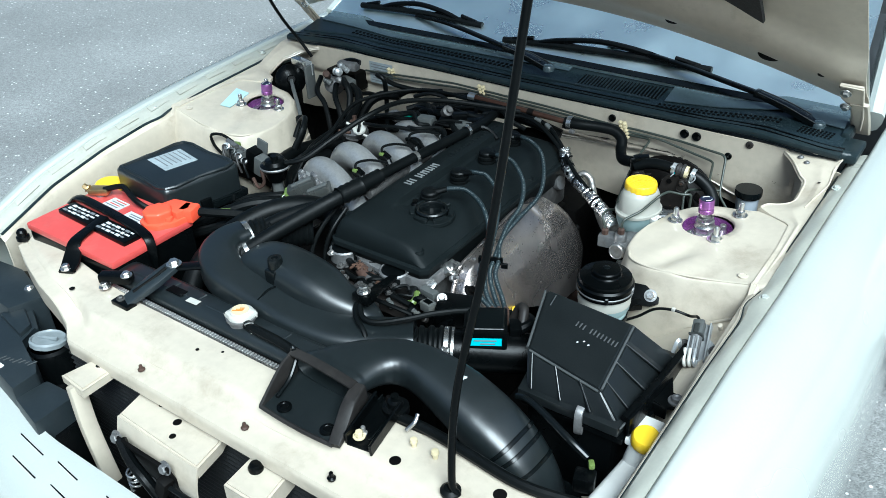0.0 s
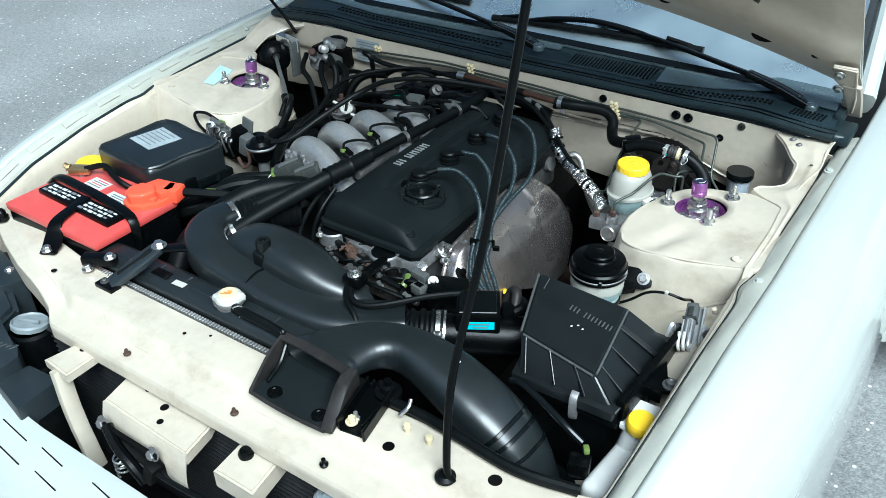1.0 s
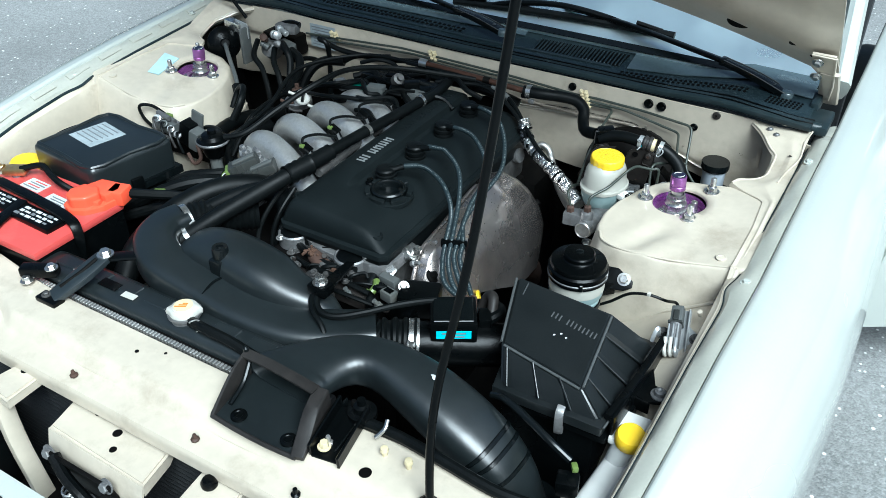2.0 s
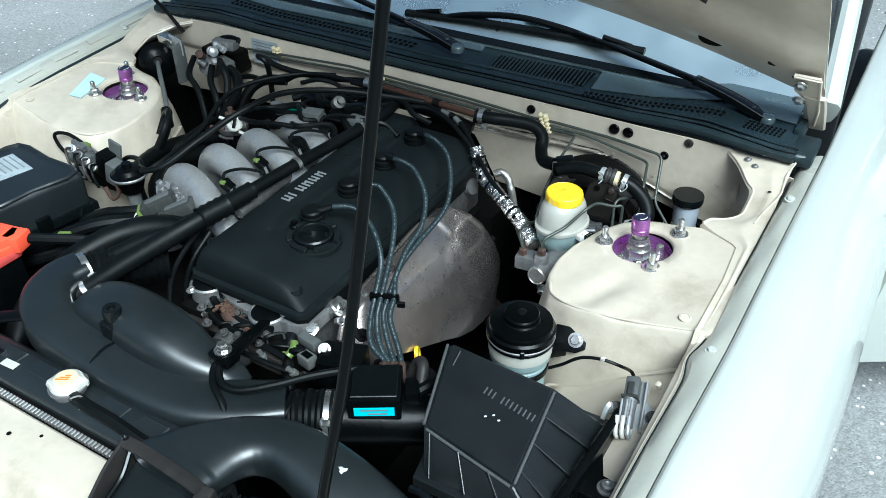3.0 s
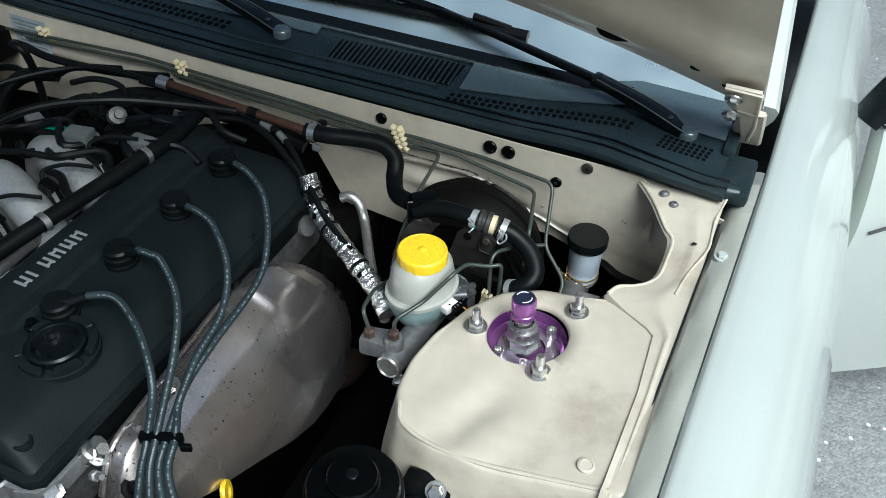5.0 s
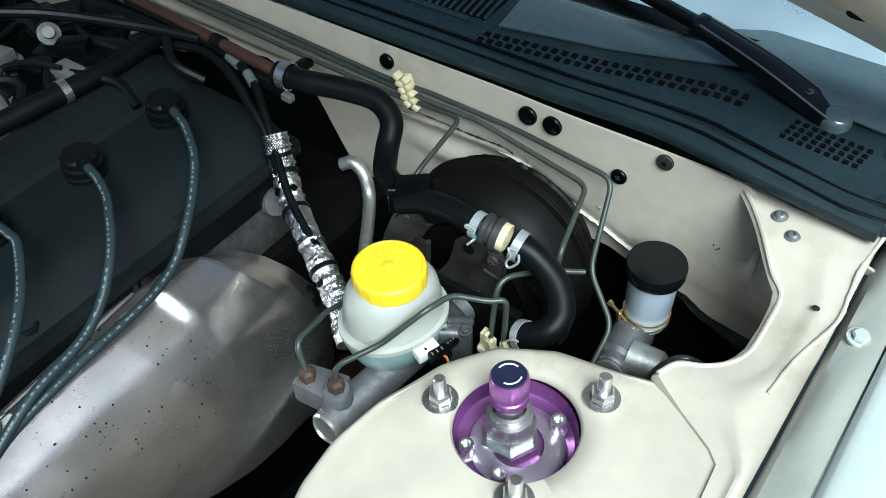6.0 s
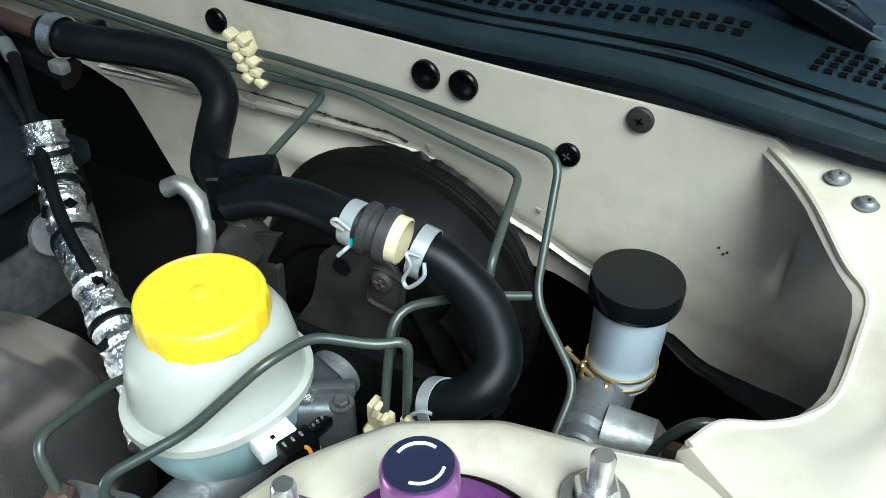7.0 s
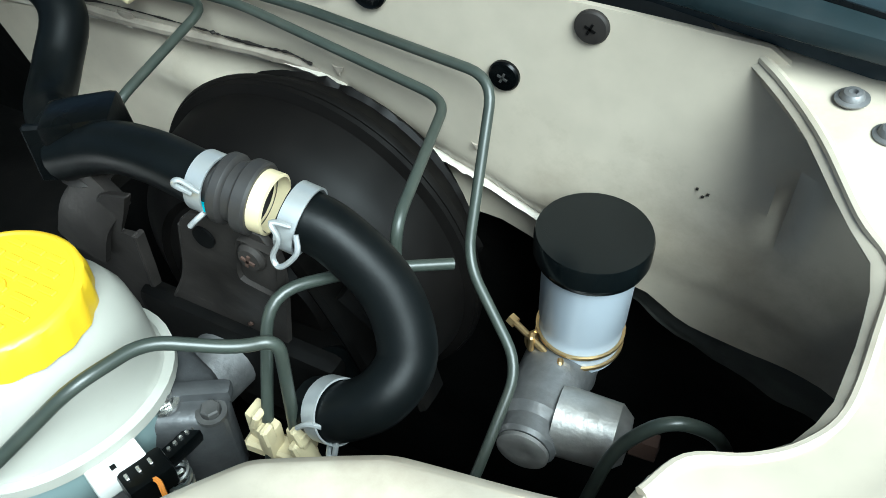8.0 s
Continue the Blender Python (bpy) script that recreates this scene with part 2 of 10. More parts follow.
def asphalt():
    m = material("old_asphalt", (0.205, 0.21, 0.205), 0.8, 0.0, 0.25, 55, 0.6, 0.0, (0.17, 0.17, 0.165), 0.45, 0.4, 1.3)
    nt = m.node_tree
    b = nt.nodes["Principled BSDF"]
    src = b.inputs["Base Color"].links[0].from_socket
    vo, co = nt.nodes.new("ShaderNodeTexVoronoi"), nt.nodes.new("ShaderNodeTexCoord")
    vo.inputs["Scale"].default_value = 190
    nt.links.new(co.outputs["Object"], vo.inputs["Vector"])
    rp = nt.nodes.new("ShaderNodeMapRange")
    rp.inputs["From Min"].default_value, rp.inputs["From Max"].default_value = 0.0, 1.0
    rp.inputs["To Min"].default_value, rp.inputs["To Max"].default_value = 0.72, 1.3
    nt.links.new(vo.outputs["Color"], rp.inputs["Value"])
    sc = nt.nodes.new("ShaderNodeVectorMath")
    sc.operation = "SCALE"
    nt.links.new(src, sc.inputs[0])
    nt.links.new(rp.outputs[0], sc.inputs["Scale"])
    nt.links.new(sc.outputs[0], b.inputs["Base Color"])
    # pale stones showing here and there
    st = nt.nodes.new("ShaderNodeTexVoronoi")
    st.inputs["Scale"].default_value = 34
    nt.links.new(co.outputs["Object"], st.inputs["Vector"])
    sm = nt.nodes.new("ShaderNodeMapRange")
    sm.inputs["From Min"].default_value, sm.inputs["From Max"].default_value = 0.20, 0.12
    nt.links.new(st.outputs["Distance"], sm.inputs["Value"])
    mx = nt.nodes.new("ShaderNodeMixRGB")
    mx.inputs["Color2"].default_value = (0.68, 0.68, 0.65, 1)
    pick = nt.nodes.new("ShaderNodeMath")
    pick.operation = "GREATER_THAN"
    pick.inputs[1].default_value = 0.62
    nt.links.new(st.outputs["Color"], pick.inputs[0])
    few = nt.nodes.new("ShaderNodeMath")
    few.operation = "MULTIPLY"
    nt.links.new(sm.outputs[0], few.inputs[0])
    nt.links.new(pick.outputs[0], few.inputs[1])
    nt.links.new(few.outputs[0], mx.inputs["Fac"])
    nt.links.new(sc.outputs[0], mx.inputs["Color1"])
    nt.links.new(mx.outputs[0], b.inputs["Base Color"])
    bp = nt.nodes.new("ShaderNodeBump")
    bp.inputs["Strength"].default_value, bp.inputs["Distance"].default_value = 0.5, 0.003
    bp.invert = True
    nt.links.new(vo.outputs["Distance"], bp.inputs["Height"])
    nt.links.new(b.inputs["Normal"].links[0].from_socket, bp.inputs["Normal"])
    nt.links.new(bp.outputs[0], b.inputs["Normal"])
    return m


ASPHALT = asphalt()


# ---- mesh helpers ----
ORG = {}


def finish(bm, name, mat, angle=35, shift=None):
    bmesh.ops.recalc_face_normals(bm, faces=bm.faces)
    me = bpy.data.meshes.new(name)
    if shift is not None:
        bmesh.ops.translate(bm, verts=bm.verts, vec=-Vector(shift))
    bm.to_mesh(me)
    bm.free()
    me.polygons.foreach_set("use_smooth", [True] * len(me.polygons))
    me.set_sharp_from_angle(angle=radians(angle))
    me.materials.append(mat)
    return me


def thing(name, at, label, category, kind="", group=""):
    """An empty at a thing's base; its parts are given in world metres."""
    ob = tagged(new(name), label, category, group, kind)
    ob.location = at
    ob.empty_display_size = 0.05
    ORG[ob.name] = Vector(at)
    return ob


def part(name, bm, mat, parent, label="", angle=35):
    at = ORG[parent.name]
    ob = new(name, finish(bm, name, mat, angle, at))
    ob.parent = parent
    ORG[ob.name] = at
    return tagged(ob, label)


def solo(name, bm, mat, label, category, kind="", group="", angle=35):
    """A thing of one mesh, with its origin at the middle of its foot."""
    co = np.array([v.co[:] for v in bm.verts])
    at = Vector(((co[:, 0].min() + co[:, 0].max()) / 2, (co[:, 1].min() + co[:, 1].max()) / 2, co[:, 2].min()))
    ob = new(name, finish(bm, name, mat, angle, at))
    ob.location = at
    ORG[ob.name] = at
    return tagged(ob, label, category, group, kind)


def box(c, s, bevel=0.0, turn=None, bm=None, seg=2):
    bm = bm or bmesh.new()
    m = Matrix.Translation(c) @ (turn or Matrix()) @ Matrix.Diagonal((*s, 1))
    got = bmesh.ops.create_cube(bm, size=1, matrix=m)
    if bevel:
        es = list({e for v in got["verts"] for e in v.link_edges})
        bmesh.ops.bevel(bm, geom=es, offset=bevel, segments=seg, affect="EDGES", profile=0.6)
    return bm


def toward(a, b):
    """A turn that lays local z along the way from a to b."""
    return (Vector(b) - Vector(a)).to_track_quat("Z", "Y").to_matrix().to_4x4()


def lathe(prof, at=(0, 0, 0), turn=None, n=32, bm=None, wave=None):
    """A turned body from (radius, height) pairs; wave(angle, i) scales the radius."""
    bm = bm or bmesh.new()
    m = Matrix.Translation(at) @ (turn or Matrix())
    rings = []
    for i, (r, z) in enumerate(prof):
        if r < 1e-6:
            rings.append([bm.verts.new(m @ Vector((0, 0, z)))])
            continue
        ring = []
        for k in range(n):
            a = 2 * math.pi * k / n
            rr = r * (wave(a, i) if wave else 1)
            ring.append(bm.verts.new(m @ Vector((rr * math.cos(a), rr * math.sin(a), z))))
        rings.append(ring)
    join(bm, rings)
    return bm


def join(bm, rings, closed=True):
    for p, q in zip(rings, rings[1:]):
        n = max(len(p), len(q))
        for k in range(n if closed else n - 1):
            quad = [p[k % len(p)], p[(k + 1) % len(p)], q[(k + 1) % len(q)], q[k % len(q)]]
            quad = list(dict.fromkeys(quad))
            if len(quad) > 2:
                bm.faces.new(quad)


def spline(pts, sub=6):
    """Points along a smooth curve through pts (any number of columns)."""
    p = [np.array(q, float) for q in pts]
    p = [2 * p[0] - p[1], *p, 2 * p[-1] - p[-2]]
    out = []
    for i in range(1, len(p) - 2):
        a, b, c, d = p[i - 1 : i + 3]
        for k in range(sub):
            t = k / sub
            out.append(0.5 * (2 * b + (c - a) * t + (2 * a - 5 * b + 4 * c - d) * t * t + (3 * b - a - 3 * c + d) * t**3))
    out.append(p[-2])
    return out


def tube(pts, r, n=10, sub=6, bm=None, cap=True, up=None, power=2.0, ripple=None):
    """A hose along a smooth line. r: a radius, or each point carries (x, y, z, half width, half height)."""
    bm = bm or bmesh.new()
    line = spline(pts, sub) if sub > 1 else [np.array(q, float) for q in pts]
    side, rings = None, []
    for i, q in enumerate(line):
        d = Vector(line[min(i + 1, len(line) - 1)][:3]) - Vector(line[max(i - 1, 0)][:3])
        d.normalize()
        if up is not None:
            side = d.cross(Vector(up))
        elif side is None:
            side = d.cross(Vector((0.13, 0.21, 0.97)) if abs(d.z) < 0.9 else Vector((1, 0.1, 0)))
        side = (side - d * side.dot(d)).normalized()
        over = side.cross(d)
        w, h = (q[3], q[4]) if len(q) > 4 else (r, r)
        if ripple:
            w, h = w * ripple(i), h * ripple(i)
        ring = []
        for k in range(n):
            a = 2 * math.pi * k / n
            ca, sa = math.cos(a), math.sin(a)
            ex = 2 / power
            u = math.copysign(abs(ca) ** ex, ca) * w
            v = math.copysign(abs(sa) ** ex, sa) * h
            ring.append(bm.verts.new(Vector(q[:3]) + side * u + over * v))
        rings.append(ring)
    join(bm, rings)
    if cap:
        bm.faces.new(rings[0])
        bm.faces.new(rings[-1])
    return bm


def grid(nu, nv, fn, bm=None):
    """A sheet: fn(u, v) gives the point, or None for a hole."""
    bm = bm or bmesh.new()
    vs = [[fn(i / nu, j / nv) for j in range(nv + 1)] for i in range(nu + 1)]
    vs = [[bm.verts.new(p) if p is not None else None for p in row] for row in vs]
    for i in range(nu):
        for j in range(nv):
            quad = [vs[i][j], vs[i + 1][j], vs[i + 1][j + 1], vs[i][j + 1]]
            if None not in quad:
                bm.faces.new(quad)
    return bm


def thick(bm, d):
    bmesh.ops.recalc_face_normals(bm, faces=bm.faces)
    bmesh.ops.solidify(bm, geom=bm.faces[:], thickness=d)
    return bm


def prism(poly, z0, z1, bevel=0.0, bm=None, tops=None, seg=2):
    """A block on a plan outline; tops gives the height over each corner."""
    bm = bm or bmesh.new()
    low = [bm.verts.new((x, y, z0)) for x, y in poly]
    top = [bm.verts.new((x, y, tops[i] if tops else z1)) for i, (x, y) in enumerate(poly)]
    join(bm, [low, top])
    bm.faces.new(low)
    cap = bm.faces.new(top)
    if bevel:
        es = [e for e in bm.edges if all(v in top or v in low for v in e.verts) and not all(v in low for v in e.verts)]
        bmesh.ops.bevel(bm, geom=es, offset=bevel, segments=seg, affect="EDGES", profile=0.6)
    return bm


def bolt(at, r=0.007, h=0.008, turn=None, bm=None, washer=True, stud=0.0):
    """A hexagon head on its washer."""
    bm = bm or bmesh.new()
    if washer:
        lathe([(0, 0), (r * 1.5, 0), (r * 1.5, 0.0018), (r, 0.002)], at, turn, 20, bm)
    lathe([(r, 0.001), (r, h * 0.85), (r * 0.85, h), (0, h)], at, turn, 6, bm)
    if stud:
        lathe([(r * 0.55, h), (r * 0.55, h + stud), (r * 0.42, h + stud + 0.002), (0, h + stud + 0.002)], at, turn, 14, bm)
    return bm


def lerp(x, xs, ys):
    return float(np.interp(x, xs, ys))


# ---- ground ----
def ground():
    r = [0, 0.6, 1.2, 1.8, 2.6, 4, 8, 20, 60, 300, 2500]
    rings = []
    bm = bmesh.new()
    for q in r:
        if q == 0:
            rings.append([bm.verts.new((0, 1, 0))])
        else:
            rings.append([bm.verts.new((q * math.cos(a), 1 + q * math.sin(a), 0.004 * noise.noise((q * math.cos(a), q * math.sin(a), 3.1)))) for a in np.linspace(0, 2 * math.pi, 64, endpoint=False)])
    join(bm, rings)
    ob = new("ground", finish(bm, "ground", ASPHALT))
    return tagged(ob, "worn grey asphalt with pale stones in it", "ground", kind="structure")


ground()

# ---- the car's body ----
CAR = thing("car_body", (0, 1.2, 0), "pale champagne car body with open engine bay", "car body", kind="structure")
EY = [0.10, 0.25, 0.38, 0.48, 0.62, 0.80, 0.96, 1.27, 1.6, 2.1]
EX = [0.655, 0.688, 0.706, 0.716, 0.724, 0.735, 0.739, 0.747, 0.750, 0.750]
EZ = [0.70, 0.752, 0.79, 0.822, 0.848, 0.866, 0.879, 0.895, 0.905, 0.905]
OX = [0.74, 0.79, 0.825, 0.85, 0.872, 0.888, 0.892, 0.892, 0.885, 0.88]


def edge(y):
    """The fender's inner edge at y: x, z and the outer half width."""
    return lerp(y, EY, EX), lerp(y, EY, EZ), lerp(y, EY, OX)


def bulge(y):
    """How far the flange swells inwards round its middle bolt."""
    return 0.009 * math.exp(-(((y - 0.787) / 0.026) ** 2))


def fender(s):
    prof = [(0.0, -0.03), (0.0, -0.004), (0.03, 0.0), (0.14, 0.0), (0.30, -0.006), (0.46, -0.019), (0.61, -0.039), (0.75, -0.068), (0.87, -0.105), (0.96, -0.15), (1.01, -0.30), (0.98, -0.6)]

    def fn(u, v):
        y = 0.335 + (1.98 - 0.335) * u
        x, z, o = edge(y)
        k = v * (len(prof) - 1)
        f, dz = (lerp(k, range(len(prof)), [q[c] for q in prof]) for c in (0, 1))
        return Vector((s * (x + (o - x) * f), y, max(0.16, z + dz * (1 if dz > -0.15 else 1.0))))

    bm = thick(grid(40, 33, fn), 0.004)
    ob = part("fender", bm, BODY, CAR, "glossy pale fender, bright with sky", 50)
    # bolted flange beside the gutter
    fl = thick(grid(120, 6, lambda u, v: Vector((s * (edge(0.335 + 0.965 * u)[0] - 0.0015 - (0.0305 + bulge(0.335 + 0.965 * u)) * v), 0.335 + 0.965 * u, edge(0.335 + 0.965 * u)[1] - 0.006 - 0.015 * v - 0.006 * (v > 0.9) + 0.003 * math.sin(math.pi * v) + 0.0011 * (0.2 < v < 0.8) * math.sin(u * 42)))), 0.002)
    # dark tube added to paint in the shaded gap beside the flange
    part("gap_dark_line", tube([(s * (edge(y)[0] - 0.0325 - bulge(y)), y, edge(y)[1] - (0.0272 if s > 0 else 0.0255)) for y in np.linspace(0.34, 1.29, 60)], 0.0014 if s > 0 else 0.0034, 6, 2), SEAL, ob)
    flange = part("flange", fl, FLANGEP, ob, "champagne flange with pressed panels", 25)
    for k in range(9 if s < 0 else 0):
        y0 = 0.40 + 0.094 * k
        def pad(u, v, y0=y0):
            y = y0 + 0.060 * u
            q = 0.22 + 0.46 * v
            x, z, _ = edge(y)
            return Vector((s * (x - 0.0015 - (0.0265 + bulge(y)) * q), y, z - 0.006 - 0.015 * q + 0.003 * math.sin(math.pi * q) + 0.0042))
        part("pressed_panel", thick(grid(6, 3, pad), 0.0018), FLANGEP, flange)
    for y in (0.794, 1.16):
        x, z, _ = edge(y)
        part("flange_bolt", bolt((s * (x - 0.017), y, z - 0.0125), 0.006, 0.006), BODY, ob)
    return ob


# ledge's inner edge on the right-hand side of the bay, from front to firewall
LY = [0.30, 0.38, 0.48, 0.62, 0.72, 0.80, 0.83, 0.95, 1.035, 1.079, 1.094, 1.102, 1.113, 1.13, 1.155, 1.178, 1.192, 1.216, 1.24, 1.262, 1.31]
LX = [0.638, 0.667, 0.677, 0.683, 0.685, 0.686, 0.687, 0.689, 0.684, 0.621, 0.629, 0.645, 0.658, 0.667, 0.669, 0.668, 0.655, 0.637, 0.619, 0.599, 0.56]


def apron(s):
    """Inner wing: the ledge along the fender and the wall below it."""
    def fn(u, v):
        y = 0.335 + (1.31 - 0.335) * u
        x1, z1, _ = edge(y)
        x1, z1 = x1 - 0.034 - bulge(y), z1 - 0.026 + 0.027 * max(0, min(1, (y - 1.13) / 0.09))
        x0 = lerp(y, LY, LX)
        if v <= 0.5:
            k = v / 0.5
            x = x1 + (x0 - x1) * k
            lift = 0.004 * math.exp(-(((k - 0.35) / 0.12) ** 2))
            z = z1 - (0.012 * k if y > 0.83 else 0.008 * k) + lift * (0.3 if y < 0.83 or y > 1.2 else 0.6)
            if 0.82 < y < 1.06:
                z += (tower_top(x0, y) + 0.0025 - (z1 - 0.012)) * k
            return Vector((s * x, y, z))
        k = (v - 0.5) / 0.5
        deep = lerp(y, [1.05, 1.08], [0.55, 0.006])
        z = (tower_top(x0, y) + 0.0025 if 0.82 < y < 1.06 else z1 - (0.012 if y > 0.83 else 0.008)) - deep * k**1.6 - 0.004 * min(1, k * 8)
        return Vector((s * (x0 - 0.004 * min(1, k * 10) + (0.006 * k if y > 1.08 else 0.0)), y, z))

    ob = part("inner_wing", thick(grid(105, 20, fn), 0.003), BAY, CAR, "beige inner wing panel", 28)
    # rolled lip round the notch beside the firewall
    def lip(y):
        x1, z1, _ = edge(y)
        return (s * (lerp(y, LY, LX) + 0.001), y, z1 - 0.026 + 0.027 * max(0, min(1, (y - 1.13) / 0.09)) - 0.012)
    part("rolled_lip", tube([lip(y) for y in (1.079, 1.094, 1.102, 1.113, 1.13, 1.155, 1.178, 1.192, 1.216, 1.24, 1.258)], 0.0022, 8, 5), BAY, ob)
    # swelling over the wheel in front of the tower
    def hump(u, v):
        x = 0.705 - 0.20 * min(1, v / 0.8)
        y = 0.835 - 0.36 * u
        z = 0.697 + 0.64 * (x - 0.53) - 3.0 * max(0, 0.71 - y) ** 2 + 0.004 * noise.noise((x * 12, y * 9, 1.0))
        return Vector((s * x, y, z - 1.2 * max(0, v - 0.8)))
    if s < 0:
        return ob
    part("wheel_swelling", thick(grid(30, 16, hump), 0.003), BAY, CAR, "", 40)
    part("seam_bead", tube([(s * x, 0.803 - 0.05 * max(0, 0.56 - x), 0.699 + 0.64 * (x - 0.53)) for x in np.linspace(0.50, 0.69, 12)], 0.0028, 8, 3), BAY, CAR)
    return ob


TOWER = [(0.715, 0.832), (0.677, 0.829), (0.628, 0.825), (0.572, 0.819), (0.517, 0.824), (0.477, 0.842), (0.458, 0.88), (0.455, 0.92), (0.463, 0.965), (0.482, 1.01), (0.51, 1.045), (0.55, 1.064), (0.60, 1.072), (0.635, 1.08), (0.715, 1.09)]
HOLE = (0.558, 0.995)


def tower_reach(a):
    """How far the tower's rim lies from the strut's hole in direction a."""
    dx, dy = math.cos(a), math.sin(a)
    best = 9.0
    ring = TOWER + TOWER[:1]
    for (ax, ay), (bx, by) in zip(ring, ring[1:]):
        ex, ey = bx - ax, by - ay
        det = dx * ey - dy * ex
        if abs(det) < 1e-9:
            continue
        t = ((ax - HOLE[0]) * ey - (ay - HOLE[1]) * ex) / det
        k = ((ax - HOLE[0]) * dy - (ay - HOLE[1]) * dx) / det
        if t > 0 and -1e-6 <= k <= 1.000001:
            best = min(best, t)
    return best


def tower_top(x, y):
    z = 0.831 + 0.10 * (x - 0.55) + 0.08 * max(0, x - 0.62) + 0.02 * (y - 0.99)
    d = math.hypot(x - HOLE[0], y - HOLE[1])
    z += 0.004 * math.exp(-(((d - 0.062) / 0.02) ** 2))
    # facets that fan out from the crown
    a = math.atan2(y - HOLE[1], x - HOLE[0])
    if x < 0.63:
        z += 0.0010 * math.cos(7 * a) * max(0.0, min(1.0, (d - 0.066) / 0.03)) * min(1.0, (0.63 - x) / 0.03)
    # pressed dent in the crown
    q = (x - 0.545) * 0.8 - (y - 0.875) * 0.45
    p = (x - 0.545) * 0.45 + (y - 0.875) * 0.8
    return z - 0.007 * math.exp(-((q / 0.018) ** 2) - (p / 0.045) ** 2) + 0.005 * math.exp(-(((q - 0.03) / 0.018) ** 2) - (p / 0.05) ** 2)


def strut_tower(s):
    bm = bmesh.new()
    n = 168
    reach = [tower_reach(2 * math.pi * k / n) for k in range(n)]
    reach = [sum(reach[(k + j) % n] for j in range(-1, 2)) / 3 for k in range(n)]
    steps = [("h", 0.0445, -0.006), ("h", 0.0445, -0.003), ("h", 0.0465, 0.0), ("f", 0.1, 0), ("f", 0.25, 0), ("f", 0.42, 0), ("f", 0.6, 0), ("f", 0.78, 0), ("f", 0.92, -0.001), ("o", -0.003, -0.0005), ("o", 0.001, -0.002), ("o", 0.003, -0.005), ("o", 0.006, -0.018), ("o", 0.012, -0.04), ("o", 0.02, -0.075), ("o", 0.026, -0.11), ("o", 0.024, -0.2), ("o", 0.02, -0.45)]
    rings = []
    for kind, q, dz in steps:
        ring = []
        for k in range(n):
            a = 2 * math.pi * k / n
            r = q if kind == "h" else 0.05 + (reach[k] - 0.05) * q if kind == "f" else reach[k] + q
            if s < 0 and kind == "o":
                # the far tower's skirt is pressed in flat facets
                r += 0.007 * abs(math.cos(3.5 * a + 0.4)) * min(1.0, -dz / 0.04)
            x, y = HOLE[0] + r * math.cos(a), HOLE[1] + r * math.sin(a)
            ring.append(bm.verts.new((s * x, y, tower_top(x, y) + dz)))
        rings.append(ring)
    join(bm, rings)
    ob = part("strut_tower", bm, BAY, CAR, "beige pressed-steel strut tower", 50)
    part("rim_bead", tube([(s * x, y, tower_top(x, y) - 0.0006) for x, y in [(0.468, 0.862), (0.482, 0.839), (0.517, 0.826), (0.572, 0.821), (0.628, 0.827), (0.677, 0.831), (0.695, 0.8325)]], 0.0022, 8, 5), BAY, ob)
    if s < 0:
        part("pale_sticker", prism([(-0.594, 0.914), (-0.614, 0.996), (-0.658, 0.997), (-0.624, 0.91)], 0.84, 0.85, tops=[tower_top(x, y) + 0.0025 for x, y in [(0.594, 0.914), (0.614, 0.996), (0.658, 0.997), (0.624, 0.91)]]), BLUESTK, ob, "pale blue sticker")
    if s < 0:
        foot = []
        for k in range(70, 140):
            a = 2 * math.pi * k / n
            r = reach[k] + 0.0225 + 0.007 * abs(math.cos(3.5 * a + 0.4))
            x, y = HOLE[0] + r * math.cos(a), HOLE[1] + r * math.sin(a)
            foot.append((s * x, y, tower_top(x, y) - 0.080))
        part("foot_seam", tube(foot, 0.0030, 8, 1), BAY, ob)
    part("rim_bolt", lathe([(0.0085, 0), (0.0085, 0.0012), (0.006, 0.002), (0.0055, 0.0012), (0, 0.0012)], (s * 0.667, 0.852, tower_top(0.667, 0.852)), None, 20), BAY, ob)
    return ob


for side in (1, -1):
    fender(side)
    apron(side)
    strut_tower(side)


WX = [-0.72, -0.15, 0.05, 0.12, 0.17, 0.33, 0.37, 0.50, 0.54, 0.582, 0.605, 0.64, 0.68, 0.72]
WZ = [0.70, 0.74, 0.80, 0.78, 0.69, 0.68, 0.735, 0.747, 0.739, 0.738, 0.724, 0.720, 0.722, 0.712]


def turn_in(x):
    """How far the firewall curves forward toward the wing."""
    k = max(0.0, x - 0.60)
    return 1.6 * k * k


def wall_y(x, z):
    """Depth of the firewall's pressed sheet."""
    y = 1.256
    line = lerp(x, [-0.7, 0.1, 0.245, 0.38, 0.42, 0.473, 0.53, 0.60, 0.70], [0.82, 0.814, 0.812, 0.816, 0.805, 0.782, 0.766, 0.757, 0.745])
    y += 0.012 * lerp(x, [0.49, 0.57], [1.0, 0.2]) / (1 + math.exp(max(-60, min(60, (z - line) / 0.0035))))
    y += 0.003 * noise.noise((x * 7, z * 7, 0))
    y -= 0.007 * math.exp(-((x - 0.31) ** 2 / 0.0022) - (z - 0.775) ** 2 / 0.00018)
    y -= turn_in(x)
    y += 0.010 * math.exp(-((x - 0.634 - 0.1 * (z - 0.8)) ** 2 / 0.00003) - (z - 0.815) ** 2 / 0.0008)
    return y


